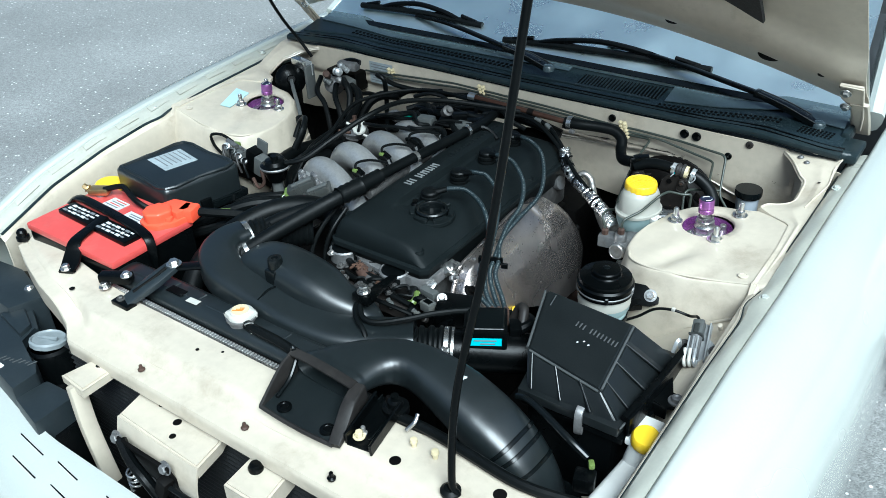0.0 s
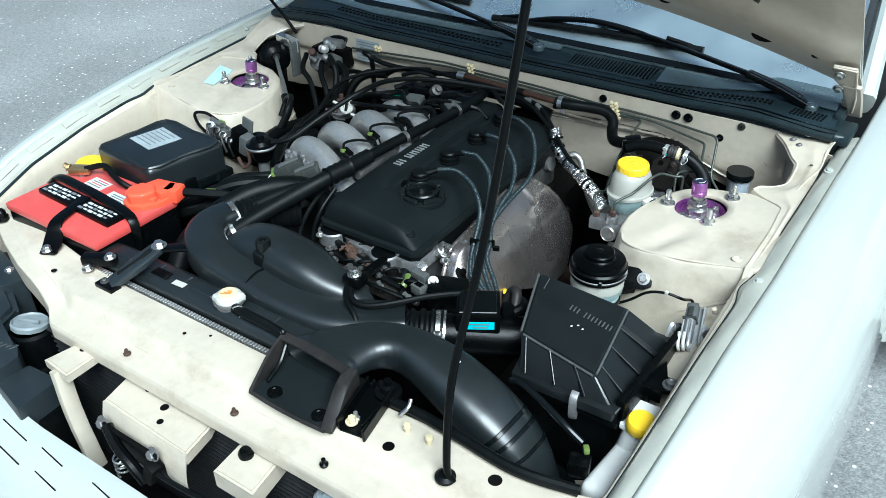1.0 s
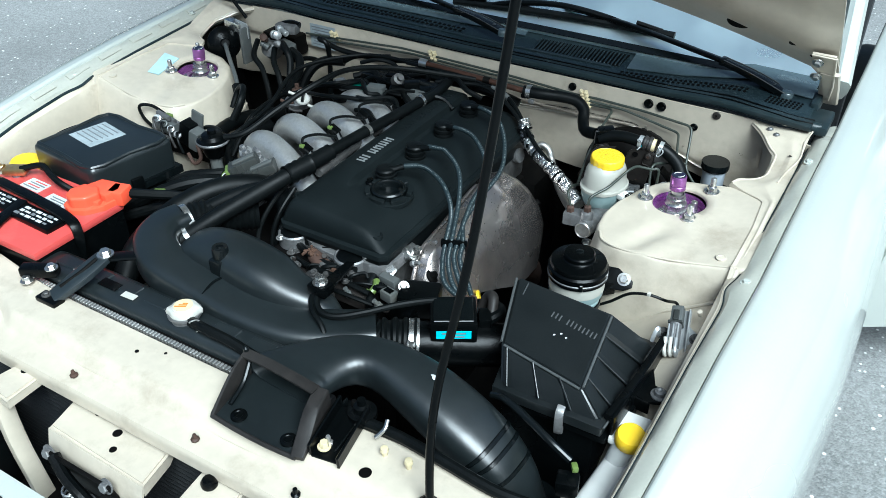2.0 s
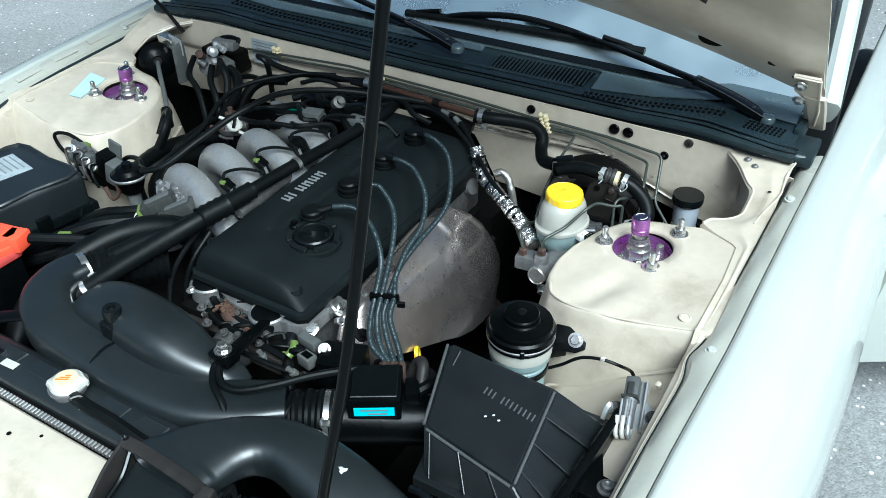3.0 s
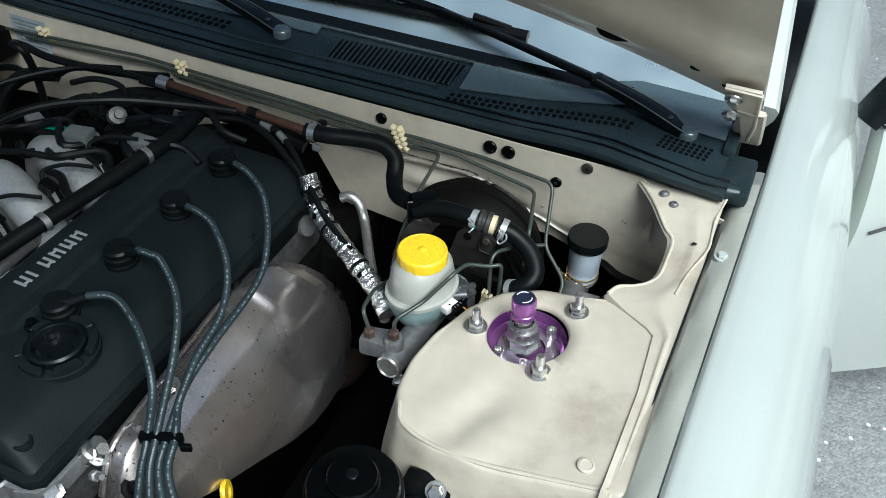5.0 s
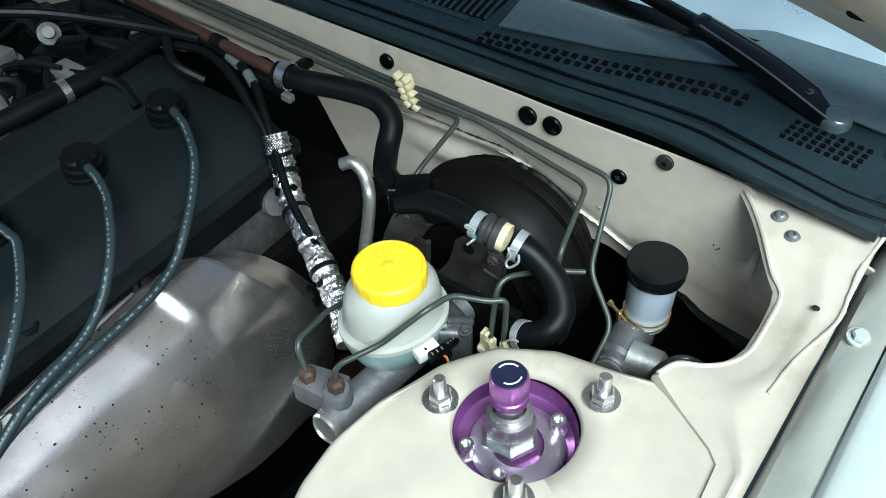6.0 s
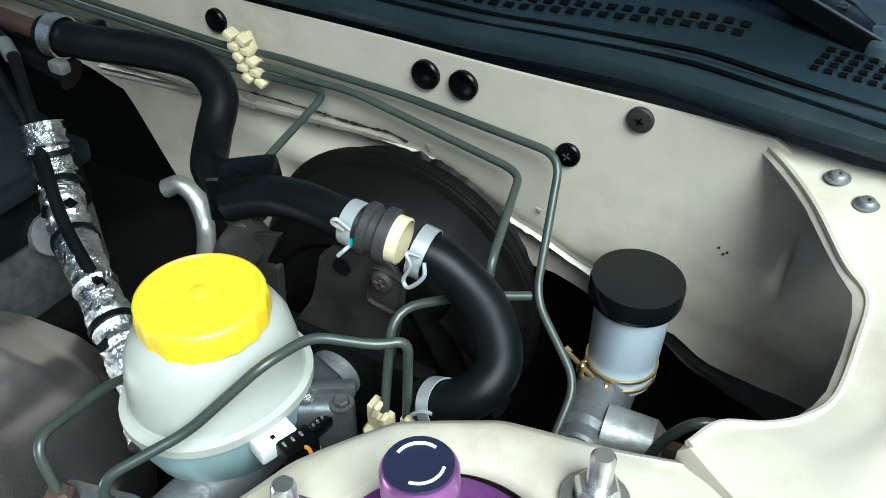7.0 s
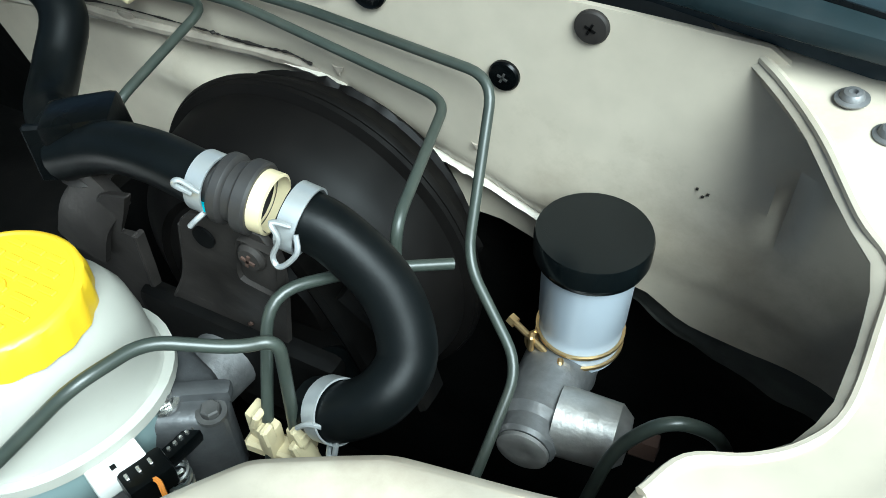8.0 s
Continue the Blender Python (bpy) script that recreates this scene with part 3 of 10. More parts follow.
def ledge_z(x, y):
    """Height of the right-hand ledge beside the firewall notch."""
    x1, z1, _ = edge(y)
    x1, z1 = x1 - 0.034 - bulge(y), z1 - 0.026 + 0.027 * max(0, min(1, (y - 1.13) / 0.09))
    k = max(0.0, min(1.0, (x1 - x) / max(1e-4, x1 - lerp(y, LY, LX))))
    return z1 - 0.012 * k + 0.004 * math.exp(-(((k - 0.35) / 0.12) ** 2)) * (0.3 if y > 1.2 else 0.6)


def firewall():
    def upper(u, v):
        x = -0.72 + 1.44 * u
        z0, z1 = lerp(x, WX, WZ) + 0.003 * noise.noise((x * 25, 0, 0)), 0.889 - 0.016 * max(0, min(1, (abs(x) - 0.61) / 0.03))
        z = z0 + (z1 - z0) * v
        return Vector((x, wall_y(x, z), z))

    def lower(u, v):
        x = -0.72 + 1.44 * u
        z = lerp(x, WX, WZ) + 0.010 + 0.004 * noise.noise((x * 30, 0, 0)) - 0.42 * (1 - v)
        return Vector((x, 1.276 - turn_in(x) + 0.05 * (1 - v) ** 0.5 + 0.006 * noise.noise((x * 14, v * 6, 4)), z))

    ob = part("firewall", thick(grid(170, 64, upper), 0.003), BAY, CAR, "beige firewall with stains and seams", 40)
    # deadener; toward -x the black also stands in for wall lost in shade
    part("sound_deadener", thick(grid(80, 24, lower), 0.004), TAR, CAR, "black sound deadening under the firewall, painted shade toward its left", 40)
    def smudged(u, v):
        x = 0.566 + 0.15 * u
        z = lerp(x, WX, WZ) + 0.012 - v * (0.030 + 0.006 * noise.noise((x * 40, 0, 2)) + 0.022 * u)
        return Vector((x, 1.2605 - turn_in(x) + 0.008 * v + 0.003 * noise.noise((x * 22, v * 4, 7)), z))
    part("deadener_edge", thick(grid(40, 10, smudged), 0.003), SMUDGE, CAR, "smudged grey wavy edge of the deadener", 50)
    # near-black sheets below the ledges, beside the firewall
    for s in (1, -1):
        part("wing_dark_sheet", thick(grid(12, 12, lambda u, v: Vector((s * (0.70 + 0.012 * math.sin(v * 3)), 1.06 + 0.24 * u, 0.30 + 0.535 * v))), 0.004), TAR, CAR)
    bm = tube([(0.10, 1.259, 0.815), (0.245, 1.258, 0.812), (0.32, 1.258, 0.815), (0.38, 1.259, 0.816), (0.42, 1.260, 0.805), (0.473, 1.262, 0.781), (0.51, 1.263, 0.768), (0.535, 1.263, 0.760)], 0.0048, 8, 8, ripple=lambda i: 0.8 + 0.5 * abs(noise.noise((i * 0.7, 0, 0))))
    part("seam_sealer", bm, PUTTY, ob)
    # pale torn sealer strip over the booster's opening, with a dirty upper edge
    def on_wall(xz, wide, deep, proud):
        return [(x, wall_y(x, z) - proud, z, wide, deep) for x, z in xz]
    ragged = lambda i: 0.8 + 0.5 * abs(noise.noise((i * 0.8, 3, 0)))
    part("sealer_strip", tube(on_wall([(0.10, 0.798), (0.167, 0.804), (0.233, 0.810), (0.306, 0.813), (0.356, 0.814), (0.390, 0.815), (0.412, 0.811)], 0.0055, 0.0014, 0.0035), 0, 8, 8, up=(0, 0, 1), ripple=ragged), SEALW, ob, "pale sealer strip")
    part("sealer_strip", tube(on_wall([(0.446, 0.791), (0.471, 0.783), (0.487, 0.778), (0.513, 0.767), (0.540, 0.762)], 0.0060, 0.0016, 0.0035), 0, 8, 8, up=(0, 0, 1), ripple=ragged), SEALW, ob, "torn pale sealer strip")
    part("strip_edge", tube(on_wall([(0.10, 0.792), (0.233, 0.8035), (0.306, 0.807), (0.356, 0.808)], 0.0012, 0.0022, 0.004), 0, 6, 6, up=(0, 0, 1)), SEALW, ob)
    part("dirty_seam", tube([(x, wall_y(x, z) - 0.0040, z) for x, z in [(0.18, 0.816), (0.25, 0.822), (0.282, 0.823), (0.323, 0.823), (0.338, 0.822), (0.363, 0.822), (0.378, 0.823), (0.392, 0.820)]], 0.0013, 6, 8, ripple=lambda i: 0.15 + 2.0 * abs(noise.noise((i * 0.9, 4, 0)))), GRIME, ob)
    for x, z, w in [(0.262, 0.815, 0.006), (0.315, 0.808, 0.003), (0.41, 0.823, 0.003), (0.489, 0.802, 0.0022)]:
        part("paint_chip", lathe([(w, 0), (w * 0.7, 0.0006), (0, 0.0008)], (x, wall_y(x, z) - 0.0050, z), Matrix.Rotation(radians(90), 4, "X"), 10, wave=lambda a, i: 1 + 0.5 * math.sin(3 * a)), PUTTY, ob)
    back = Matrix.Rotation(radians(90), 4, "X")
    for x, z, r in [(0.407, 0.873, 0.0086), (0.433, 0.873, 0.0086), (0.245, 0.872, 0.0075)]:
        part("grommet", lathe([(r * 1.1, -0.002), (r * 1.1, 0.0012), (r, 0.0022), (r * 0.8, 0.0012), (0, 0.0012)], (x, wall_y(x, z) - 0.0045, z), back, 24), BLACK, ob)
    for x, z, mat in [(0.54, 0.880, GRIME), (0.502, 0.846, BLACK)]:
        for a in (0.4, 1.97):
            part("plug_slot", box((x, wall_y(x, z) - 0.0063, z), (0.0052, 0.0006, 0.0011), 0, Matrix.Rotation(a, 4, "Y")), DIRTYALU if mat is BLACK else DARK, ob)
        part("screw_plug", lathe([(0.0076, -0.002), (0.0076, 0.0002), (0.0068, 0.0012), (0.0040, 0.0016), (0, 0.0017)], (x, wall_y(x, z) - 0.0045, z), back, 24), mat, ob)
    for x, z in [(0.597, 0.815), (0.602, 0.8135), (0.600, 0.8115)]:
        part("paint_chip", box((x, wall_y(x, z) - 0.0036, z), (0.0011, 0.001, 0.0009), 0), GRIME, ob)
    stick = part("sticker", box((-0.395, 1.2500, 0.852), (0.074, 0.001, 0.056)), LABEL, ob, "pale blue-grey printed sticker")
    for k in range(7):
        part("print", box((-0.397 - 0.003 * (k % 2), 1.2492, 0.873 - 0.007 * k), (0.060 - 0.008 * (k % 3), 0.0006, 0.0022)), INK, stick)
    for x, y, z in [(0.642, 1.236, 0.8860), (0.657, 1.222, 0.8845)]:
        part("ledge_bolt", lathe([(0.0060, 0), (0.0060, 0.0006), (0.0044, 0.0010), (0.0040, 0.0022), (0.0032, 0.0030), (0.0016, 0.0032), (0.0014, 0.0016), (0, 0.0016)], (x, y, z), toward((0, 0, 0), (-0.1, -0.1, 1)), 24), DULLALU, CAR)
    part("ledge_hole", lathe([(0, 0.0016), (0.0019, 0.0016), (0.0028, 0.0012)], (0.694, 1.172, ledge_z(0.694, 1.172)), None, 16), GRIME, CAR)
    bead = [(0.713, 1.245), (0.7085, 1.210), (0.7095, 1.190), (0.710, 1.167), (0.699, 1.138), (0.695, 1.119), (0.692, 1.097)]
    part("ledge_bead", tube([(x, y, ledge_z(x, y) + 0.0004) for x, y in bead], 0.0019, 8, 8, ripple=lambda i: 0.8 + 0.4 * abs(noise.noise((i * 0.5, 8, 0)))), BAY, CAR)
    return ob


firewall()


def support():
    FX = [-0.66, -0.60, -0.52, -0.433, -0.34, -0.294, -0.26, 0.62, 0.68]
    FR = [0.36, 0.335, 0.303, 0.274, 0.252, 0.236, 0.212, 0.212, 0.24]
    RX = [-0.66, -0.60, -0.45, -0.30, -0.2, 0.12, 0.45, 0.60, 0.68]
    RR = [0.43, 0.40, 0.362, 0.342, 0.336, 0.336, 0.355, 0.35, 0.38]
    prof = [(0.0, -0.052), (0.0, -0.03), (0.02, -0.024), (0.26, -0.021), (0.31, -0.018), (0.42, -0.002), (0.46, 0.0), (0.80, 0.001), (0.97, 0.0), (1.0, -0.004), (1.0, -0.03)]

    def fn(u, v):
        x = -0.60 + 1.28 * u
        f, r = lerp(x, FX, FR), lerp(x, RX, RR)
        k = v * (len(prof) - 1)
        q, dz = (lerp(k, range(len(prof)), [p[c] for p in prof]) for c in (0, 1))
        flat = lerp(x, [-0.66, -0.36, -0.27, 0.66], [0.25, 0.25, 1, 1])
        z = 0.766 + dz * (flat if dz > -0.045 else 1) - 0.010 * max(0, (abs(x) - 0.45) / 0.2)
        z += 0.0015 * math.sin(x * 23) * (0.3 < q < 0.95)
        return Vector((x, f + (r - f) * q, z))

    ob = part("radiator_support", thick(grid(134, 30, fn), 0.003), BAY, CAR, "cream radiator support panel with faint stains", 30)
    # dark discs laid on the panel paint in the shade of its holes
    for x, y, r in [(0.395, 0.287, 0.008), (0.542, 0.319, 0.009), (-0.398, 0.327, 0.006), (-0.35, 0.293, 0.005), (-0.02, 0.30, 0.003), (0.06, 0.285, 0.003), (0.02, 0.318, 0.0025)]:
        part("hole_shade_disc", lathe([(0, 0.0005), (r, 0.0005), (r * 1.05, 0)], (x, y, 0.7672 - 0.010 * max(0, (abs(x) - 0.45) / 0.2)), None, 20), DARK, ob)
    for x in (-0.08, 0.158):
        bm = lathe([(0.006, 0), (0.0062, 0.002), (0.0036, 0.004), (0.0026, 0.010), (0, 0.011)], (x, 0.231, 0.746), None, 8)
        part("rusty_clip", bm, RUST, ob)
    bm = lathe([(0.006, 0), (0.0063, 0.003), (0.0035, 0.005), (0.003, 0.012), (0, 0.013)], (0.33, 0.228, 0.746), None, 14)
    part("rubber_stop", bm, BLACK, ob)
    for x, y in [(0.40, 0.323), (0.437, 0.322)]:
        part("grease_clip", lathe([(0.004, 0), (0.004, 0.008), (0.006, 0.009), (0.005, 0.014), (0, 0.015)], (x, y, 0.766), None, 12), CREAM, ob)
    # pressed shelf and posts in front
    def shelf(poly, z, drop, name, label):
        bm = prism(poly, z - 0.003, z, 0.0)
        es = [e for e in bm.edges if e.verts[0].co.z < z - 0.001 and e.verts[1].co.z < z - 0.001]
        got = bmesh.ops.extrude_edge_only(bm, edges=es)
        vs = [v for v in got["geom"] if isinstance(v, bmesh.types.BMVert)]
        bmesh.ops.translate(bm, verts=vs, vec=(0, 0, -drop))
        bmesh.ops.bevel(bm, geom=[e for e in bm.edges if abs(e.verts[0].co.z - z) < 1e-5 and abs(e.verts[1].co.z - z) < 1e-5], offset=0.004, segments=2, affect="EDGES")
        return part(name, bm, BAY, CAR, label)
    sh = shelf([(-0.072, 0.168), (-0.094, 0.262), (0.086, 0.264), (0.112, 0.215), (0.122, 0.160)], 0.704, 0.018, "latch_shelf", "cream shelf above the hood latch")
    part("shelf_front", thick(grid(12, 6, lambda u, v: Vector((-0.072 + 0.194 * u, 0.166 - 0.006 * u - 0.012 * math.sin(v * 2), 0.702 - 0.075 * v * (0.75 + 0.25 * math.cos(u * 6.3))))), 0.003), BAY, sh)
    for x, y, r in [(-0.030, 0.222, 0.006), (0.022, 0.208, 0.0065), (0.040, 0.184, 0.005), (0.088, 0.222, 0.004)]:
        part("hole_shade_disc", lathe([(0, 0.0008), (r, 0.0008), (r * 1.1, 0)], (x, y, 0.704), None, 18), DARK, sh)
    a = shelf([(0.180, 0.160), (0.170, 0.262), (0.240, 0.262), (0.256, 0.160)], 0.708, 0.03, "support_post", "cream post ahead of the radiator")
    part("rubber_stop", lathe([(0.011, 0), (0.0115, 0.006), (0.008, 0.012), (0, 0.013)], (0.200, 0.205, 0.708), None, 18), BLACK, a)
    part("hole_shade_disc", lathe([(0, 0.0008), (0.005, 0.0008), (0.0055, 0)], (0.228, 0.222, 0.708), None, 18), DARK, a)
    b = shelf([(-0.212, 0.165), (-0.192, 0.262), (-0.150, 0.262), (-0.148, 0.160)], 0.722, 0.014, "support_post", "cream post ahead of the radiator")
    part("leg", tube([(-0.182, 0.168, 0.712, 0.014, 0.008), (-0.162, 0.160, 0.60, 0.014, 0.008), (-0.120, 0.165, 0.35, 0.014, 0.008)], 0, 12, 4, up=(1, 0, 0), power=5), BAY, b)
    part("hole_shade_disc", lathe([(0, 0.0008), (0.006, 0.0008), (0.0065, 0)], (-0.178, 0.215, 0.722), None, 18), DARK, b)
    part("lower_crossbeam", box((0, 0.19, 0.31), (1.1, 0.08, 0.09), 0.01), BAY, CAR)


support()


def stand():
    """Floor, wheels and rear body that carry the seen shell."""
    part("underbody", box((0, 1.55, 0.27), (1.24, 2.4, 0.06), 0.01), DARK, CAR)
    for s in (1, -1):
        for y in (0.86, 2.5):
            bm = lathe([(0.16, -0.09), (0.29, -0.095), (0.305, -0.06), (0.305, 0.06), (0.29, 0.095), (0.16, 0.09)], (s * 0.75, y, 0.304), Matrix.Rotation(radians(90), 4, "Y"), 36)
            part("tyre", bm, RUBBER, CAR)
    for s in (1, -1):
        bm = thick(grid(10, 8, lambda u, v: Vector((s * (0.742 + 0.124 * math.sin(v * 1.5)), 1.985 + 0.04 * u, 0.905 - 0.68 * v**1.6))), 0.004)
        part("door_post", bm, BODY, CAR)
        part("sill", box((s * 0.80, 2.2, 0.26), (0.12, 1.3, 0.12), 0.02), BODY, CAR)


stand()


# ---- cowl, windscreen, wipers, hood, door ----
def cowl_y(x):
    """Front edge of the cowl seal; it sweeps back toward the wings."""
    return lerp(abs(x), [0, 0.46, 0.55, 0.60, 0.64, 0.69, 0.75], [1.248, 1.260, 1.257, 1.247, 1.239, 1.230, 1.240])


def rise(x):
    """How much the panel climbs toward its end."""
    return 0.009 * max(0, min(1, (abs(x) - 0.44) / 0.12))


def cowl():
    # rubber seal lying on the firewall's top edge
    pts = [(x, cowl_y(x) + 0.012, 0.897 + 0.004 * math.cos(x * 3) + rise(x), 0.016, 0.0075) for x in np.linspace(-0.70, 0.71, 16)]
    part("cowl_seal", tube(pts, 0, 14, 4, up=(0, 0, 1), power=3), SEAL, CAR, "black rubber seal along the firewall")
    # black tubes laid on the seal paint the dark of its two grooves
    for dy in (0.009, 0.0275):
        part("groove_dark_line", tube([(x, cowl_y(x) + dy, 0.8968 + (0.0075 if dy < 0.02 else 0.0062) + 0.004 * math.cos(x * 3) + rise(x)) for x in np.linspace(-0.70, 0.71, 48)], 0.0017, 6, 2), BLACK, CAR)
    prof = [(0.012, -0.012), (0.017, 0.004), (0.023, 0.009), (0.027, 0.004), (0.031, 0.004), (0.060, 0.0085), (0.10, 0.016), (0.125, 0.022), (0.135, 0.024)]

    def fn(u, v):
        x = -0.70 + 1.40 * u
        k = v * (len(prof) - 1)
        dy, dz = (lerp(k, range(len(prof)), [p[c] for p in prof]) for c in (0, 1))
        return Vector((x, cowl_y(x) + dy, 0.888 + dz + 0.008 * math.cos(x * 2) + rise(x)))

    ob = part("cowl_panel", thick(grid(80, 24, fn), 0.003), COWL, CAR, "dark grey plastic cowl panel", 40)

    def lie(x, dy):
        """A place on the panel, and its tilt."""
        dz = lerp(dy, [p[0] for p in prof], [p[1] for p in prof])
        return Vector((x, cowl_y(x) + dy, 0.888 + dz + 0.008 * math.cos(x * 2) + rise(x)))

    # louvre of slanted slats over a black sheet painted as the shaded opening
    LOUVRE = [(0.121, 0.056), (0.314, 0.066), (0.320, 0.112), (0.122, 0.106)]
    vent = part("vent_shade_sheet", prism([lie(x, d).to_2d() for x, d in LOUVRE], 0.88, 0.9145, tops=[lie(x, d).z + 0.0012 for x, d in LOUVRE]), HOLE_M, CAR, "black sheet standing in for the shaded vent opening")
    for k in range(25):
        x = 0.1235 + k * 0.0079
        a, b = lie(x, 0.056 + 0.0004 * k), lie(x + 0.001, 0.107 + 0.0002 * k)
        m = (a + b) / 2 + Vector((0, 0, 0.002))
        bm = box(m, (0.0036, (b - a).length, 0.004), 0.001, Matrix.Rotation(math.atan2(b.z - a.z, b.y - a.y), 4, "X") @ Matrix.Rotation(-0.02, 4, "Z"), seg=1)
        part("slat", bm, COWL, vent)
    # bands of small black boxes that paint in the dark of square holes
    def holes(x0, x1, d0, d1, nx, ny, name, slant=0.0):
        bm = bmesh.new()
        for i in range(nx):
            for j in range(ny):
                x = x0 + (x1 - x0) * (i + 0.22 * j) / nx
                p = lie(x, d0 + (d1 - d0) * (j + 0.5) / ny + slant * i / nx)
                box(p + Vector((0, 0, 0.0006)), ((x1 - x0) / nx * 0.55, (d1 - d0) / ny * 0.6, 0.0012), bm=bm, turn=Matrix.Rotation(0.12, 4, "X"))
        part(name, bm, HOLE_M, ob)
    holes(0.325, 0.579, 0.036, 0.055, 26, 2, "grille_hole_dark", 0.027)
    holes(0.614, 0.680, 0.054, 0.080, 9, 4, "grille_hole_dark", 0.006)
    holes(-0.55, -0.05, 0.068, 0.090, 40, 2, "grille_hole_dark")
    # smooth rear deck, raised round the wiper's pivot; its pale colour paints sky gloss
    def deck(x0, x1, y0):
        def fn2(u, v):
            x = x0 + (x1 - x0) * u
            a = y0(x)
            y = a + (1.402 - a) * v
            z = lerp(y - cowl_y(x), [p[0] for p in prof], [p[1] for p in prof]) + 0.888 + 0.008 * math.cos(x * 2) + rise(x)
            d = math.hypot((x - 0.63) / 0.06, (y - 1.352) / 0.03)
            return Vector((x, y, z + 0.004 + 0.007 * math.exp(-d * d * 2) + 0.006 * v * v))
        part("rear_deck", thick(grid(40, 12, fn2), 0.002), COWLTOP, ob, "smooth cowl deck, lightened blue-grey for the sky's gloss")
    deck(0.332, 0.69, lambda x: lerp(x, [0.33, 0.578, 0.62, 0.69], [1.318, 1.362, 1.335, 1.332]))
    deck(-0.68, 0.085, lambda x: 1.352)
    part("rib", tube([lie(x, 0.060) + Vector((0, 0, 0.001)) for x in np.linspace(-0.69, 0.30, 14)], 0.0035, 8, 3), COWL, ob)
    part("screw", bolt((0.665, 1.254, 0.894), 0.006, 0.003), ZINC, CAR)
    # end boot beside the hinge
    part("seal_end", tube([(0.685, 1.252, 0.902), (0.705, 1.252, 0.901), (0.722, 1.256, 0.899)], 0.010, 12, 4), SEAL, CAR)
    part("seal_corner", box((0.716, 1.287, 0.897), (0.040, 0.085, 0.018), 0.006), SEAL, CAR)
    part("end_block", box((0.698, 1.345, 0.905), (0.016, 0.07, 0.03), 0.006), SEAL, CAR)


cowl()


def windscreen():
    def base(x):
        return 1.378, 0.916 + 0.008 * math.cos(x * 2)

    def fn(u, v):
        x = -0.69 + 1.38 * u
        y, z = base(x)
        w = 0.78 * v
        bulge = 0.03 * (1 - (x / 0.69) ** 2)
        return Vector((x * (1 - 0.12 * v), y + w * 0.88 - bulge * 0.4, z + w * 0.47 + bulge * v * 0.3))

    ws = thing("windscreen", (0, 1.4, 0.90), "blue-tinted windscreen glass with a black edge band", "windscreen", kind="structure")
    ob = part("pane", thick(grid(30, 16, fn), 0.005), GLASS, ws)
    ob.visible_shadow = False
    band = thick(grid(40, 2, lambda u, v: fn(u, v * 0.02) + Vector((0, 0, 0.0035))), 0.001)
    part("edge_band", band, SATIN, ws)
    # dashboard and cabin behind the glass
    part("dashboard", thick(grid(20, 10, lambda u, v: Vector((-0.68 + 1.36 * u, 1.43 + 0.55 * v, 0.905 + 0.06 * v - 0.03 * math.sin(v * 3)))), 0.01), CABIN, ws, "dark dashboard behind the glass")
    part("cabin_wall", box((0, 2.15, 0.75), (1.4, 0.04, 0.95), 0.01), CABIN, ws)
    part("roof", thick(grid(10, 8, lambda u, v: Vector((-0.60 + 1.20 * u, 2.06 + 0.9 * v, 1.285 + 0.03 * math.sin(v * 3) + 0.03 * math.sin(u * math.pi)))), 0.01), BODY, ws)
    for s in (1, -1):
        part("pillar", tube([(s * 0.72, 1.44, 0.90, 0.02, 0.03), (s * 0.67, 1.80, 1.10, 0.02, 0.03), (s * 0.60, 2.12, 1.28, 0.02, 0.03)], 0, 10, 4, power=3), BODY, ws)


windscreen()


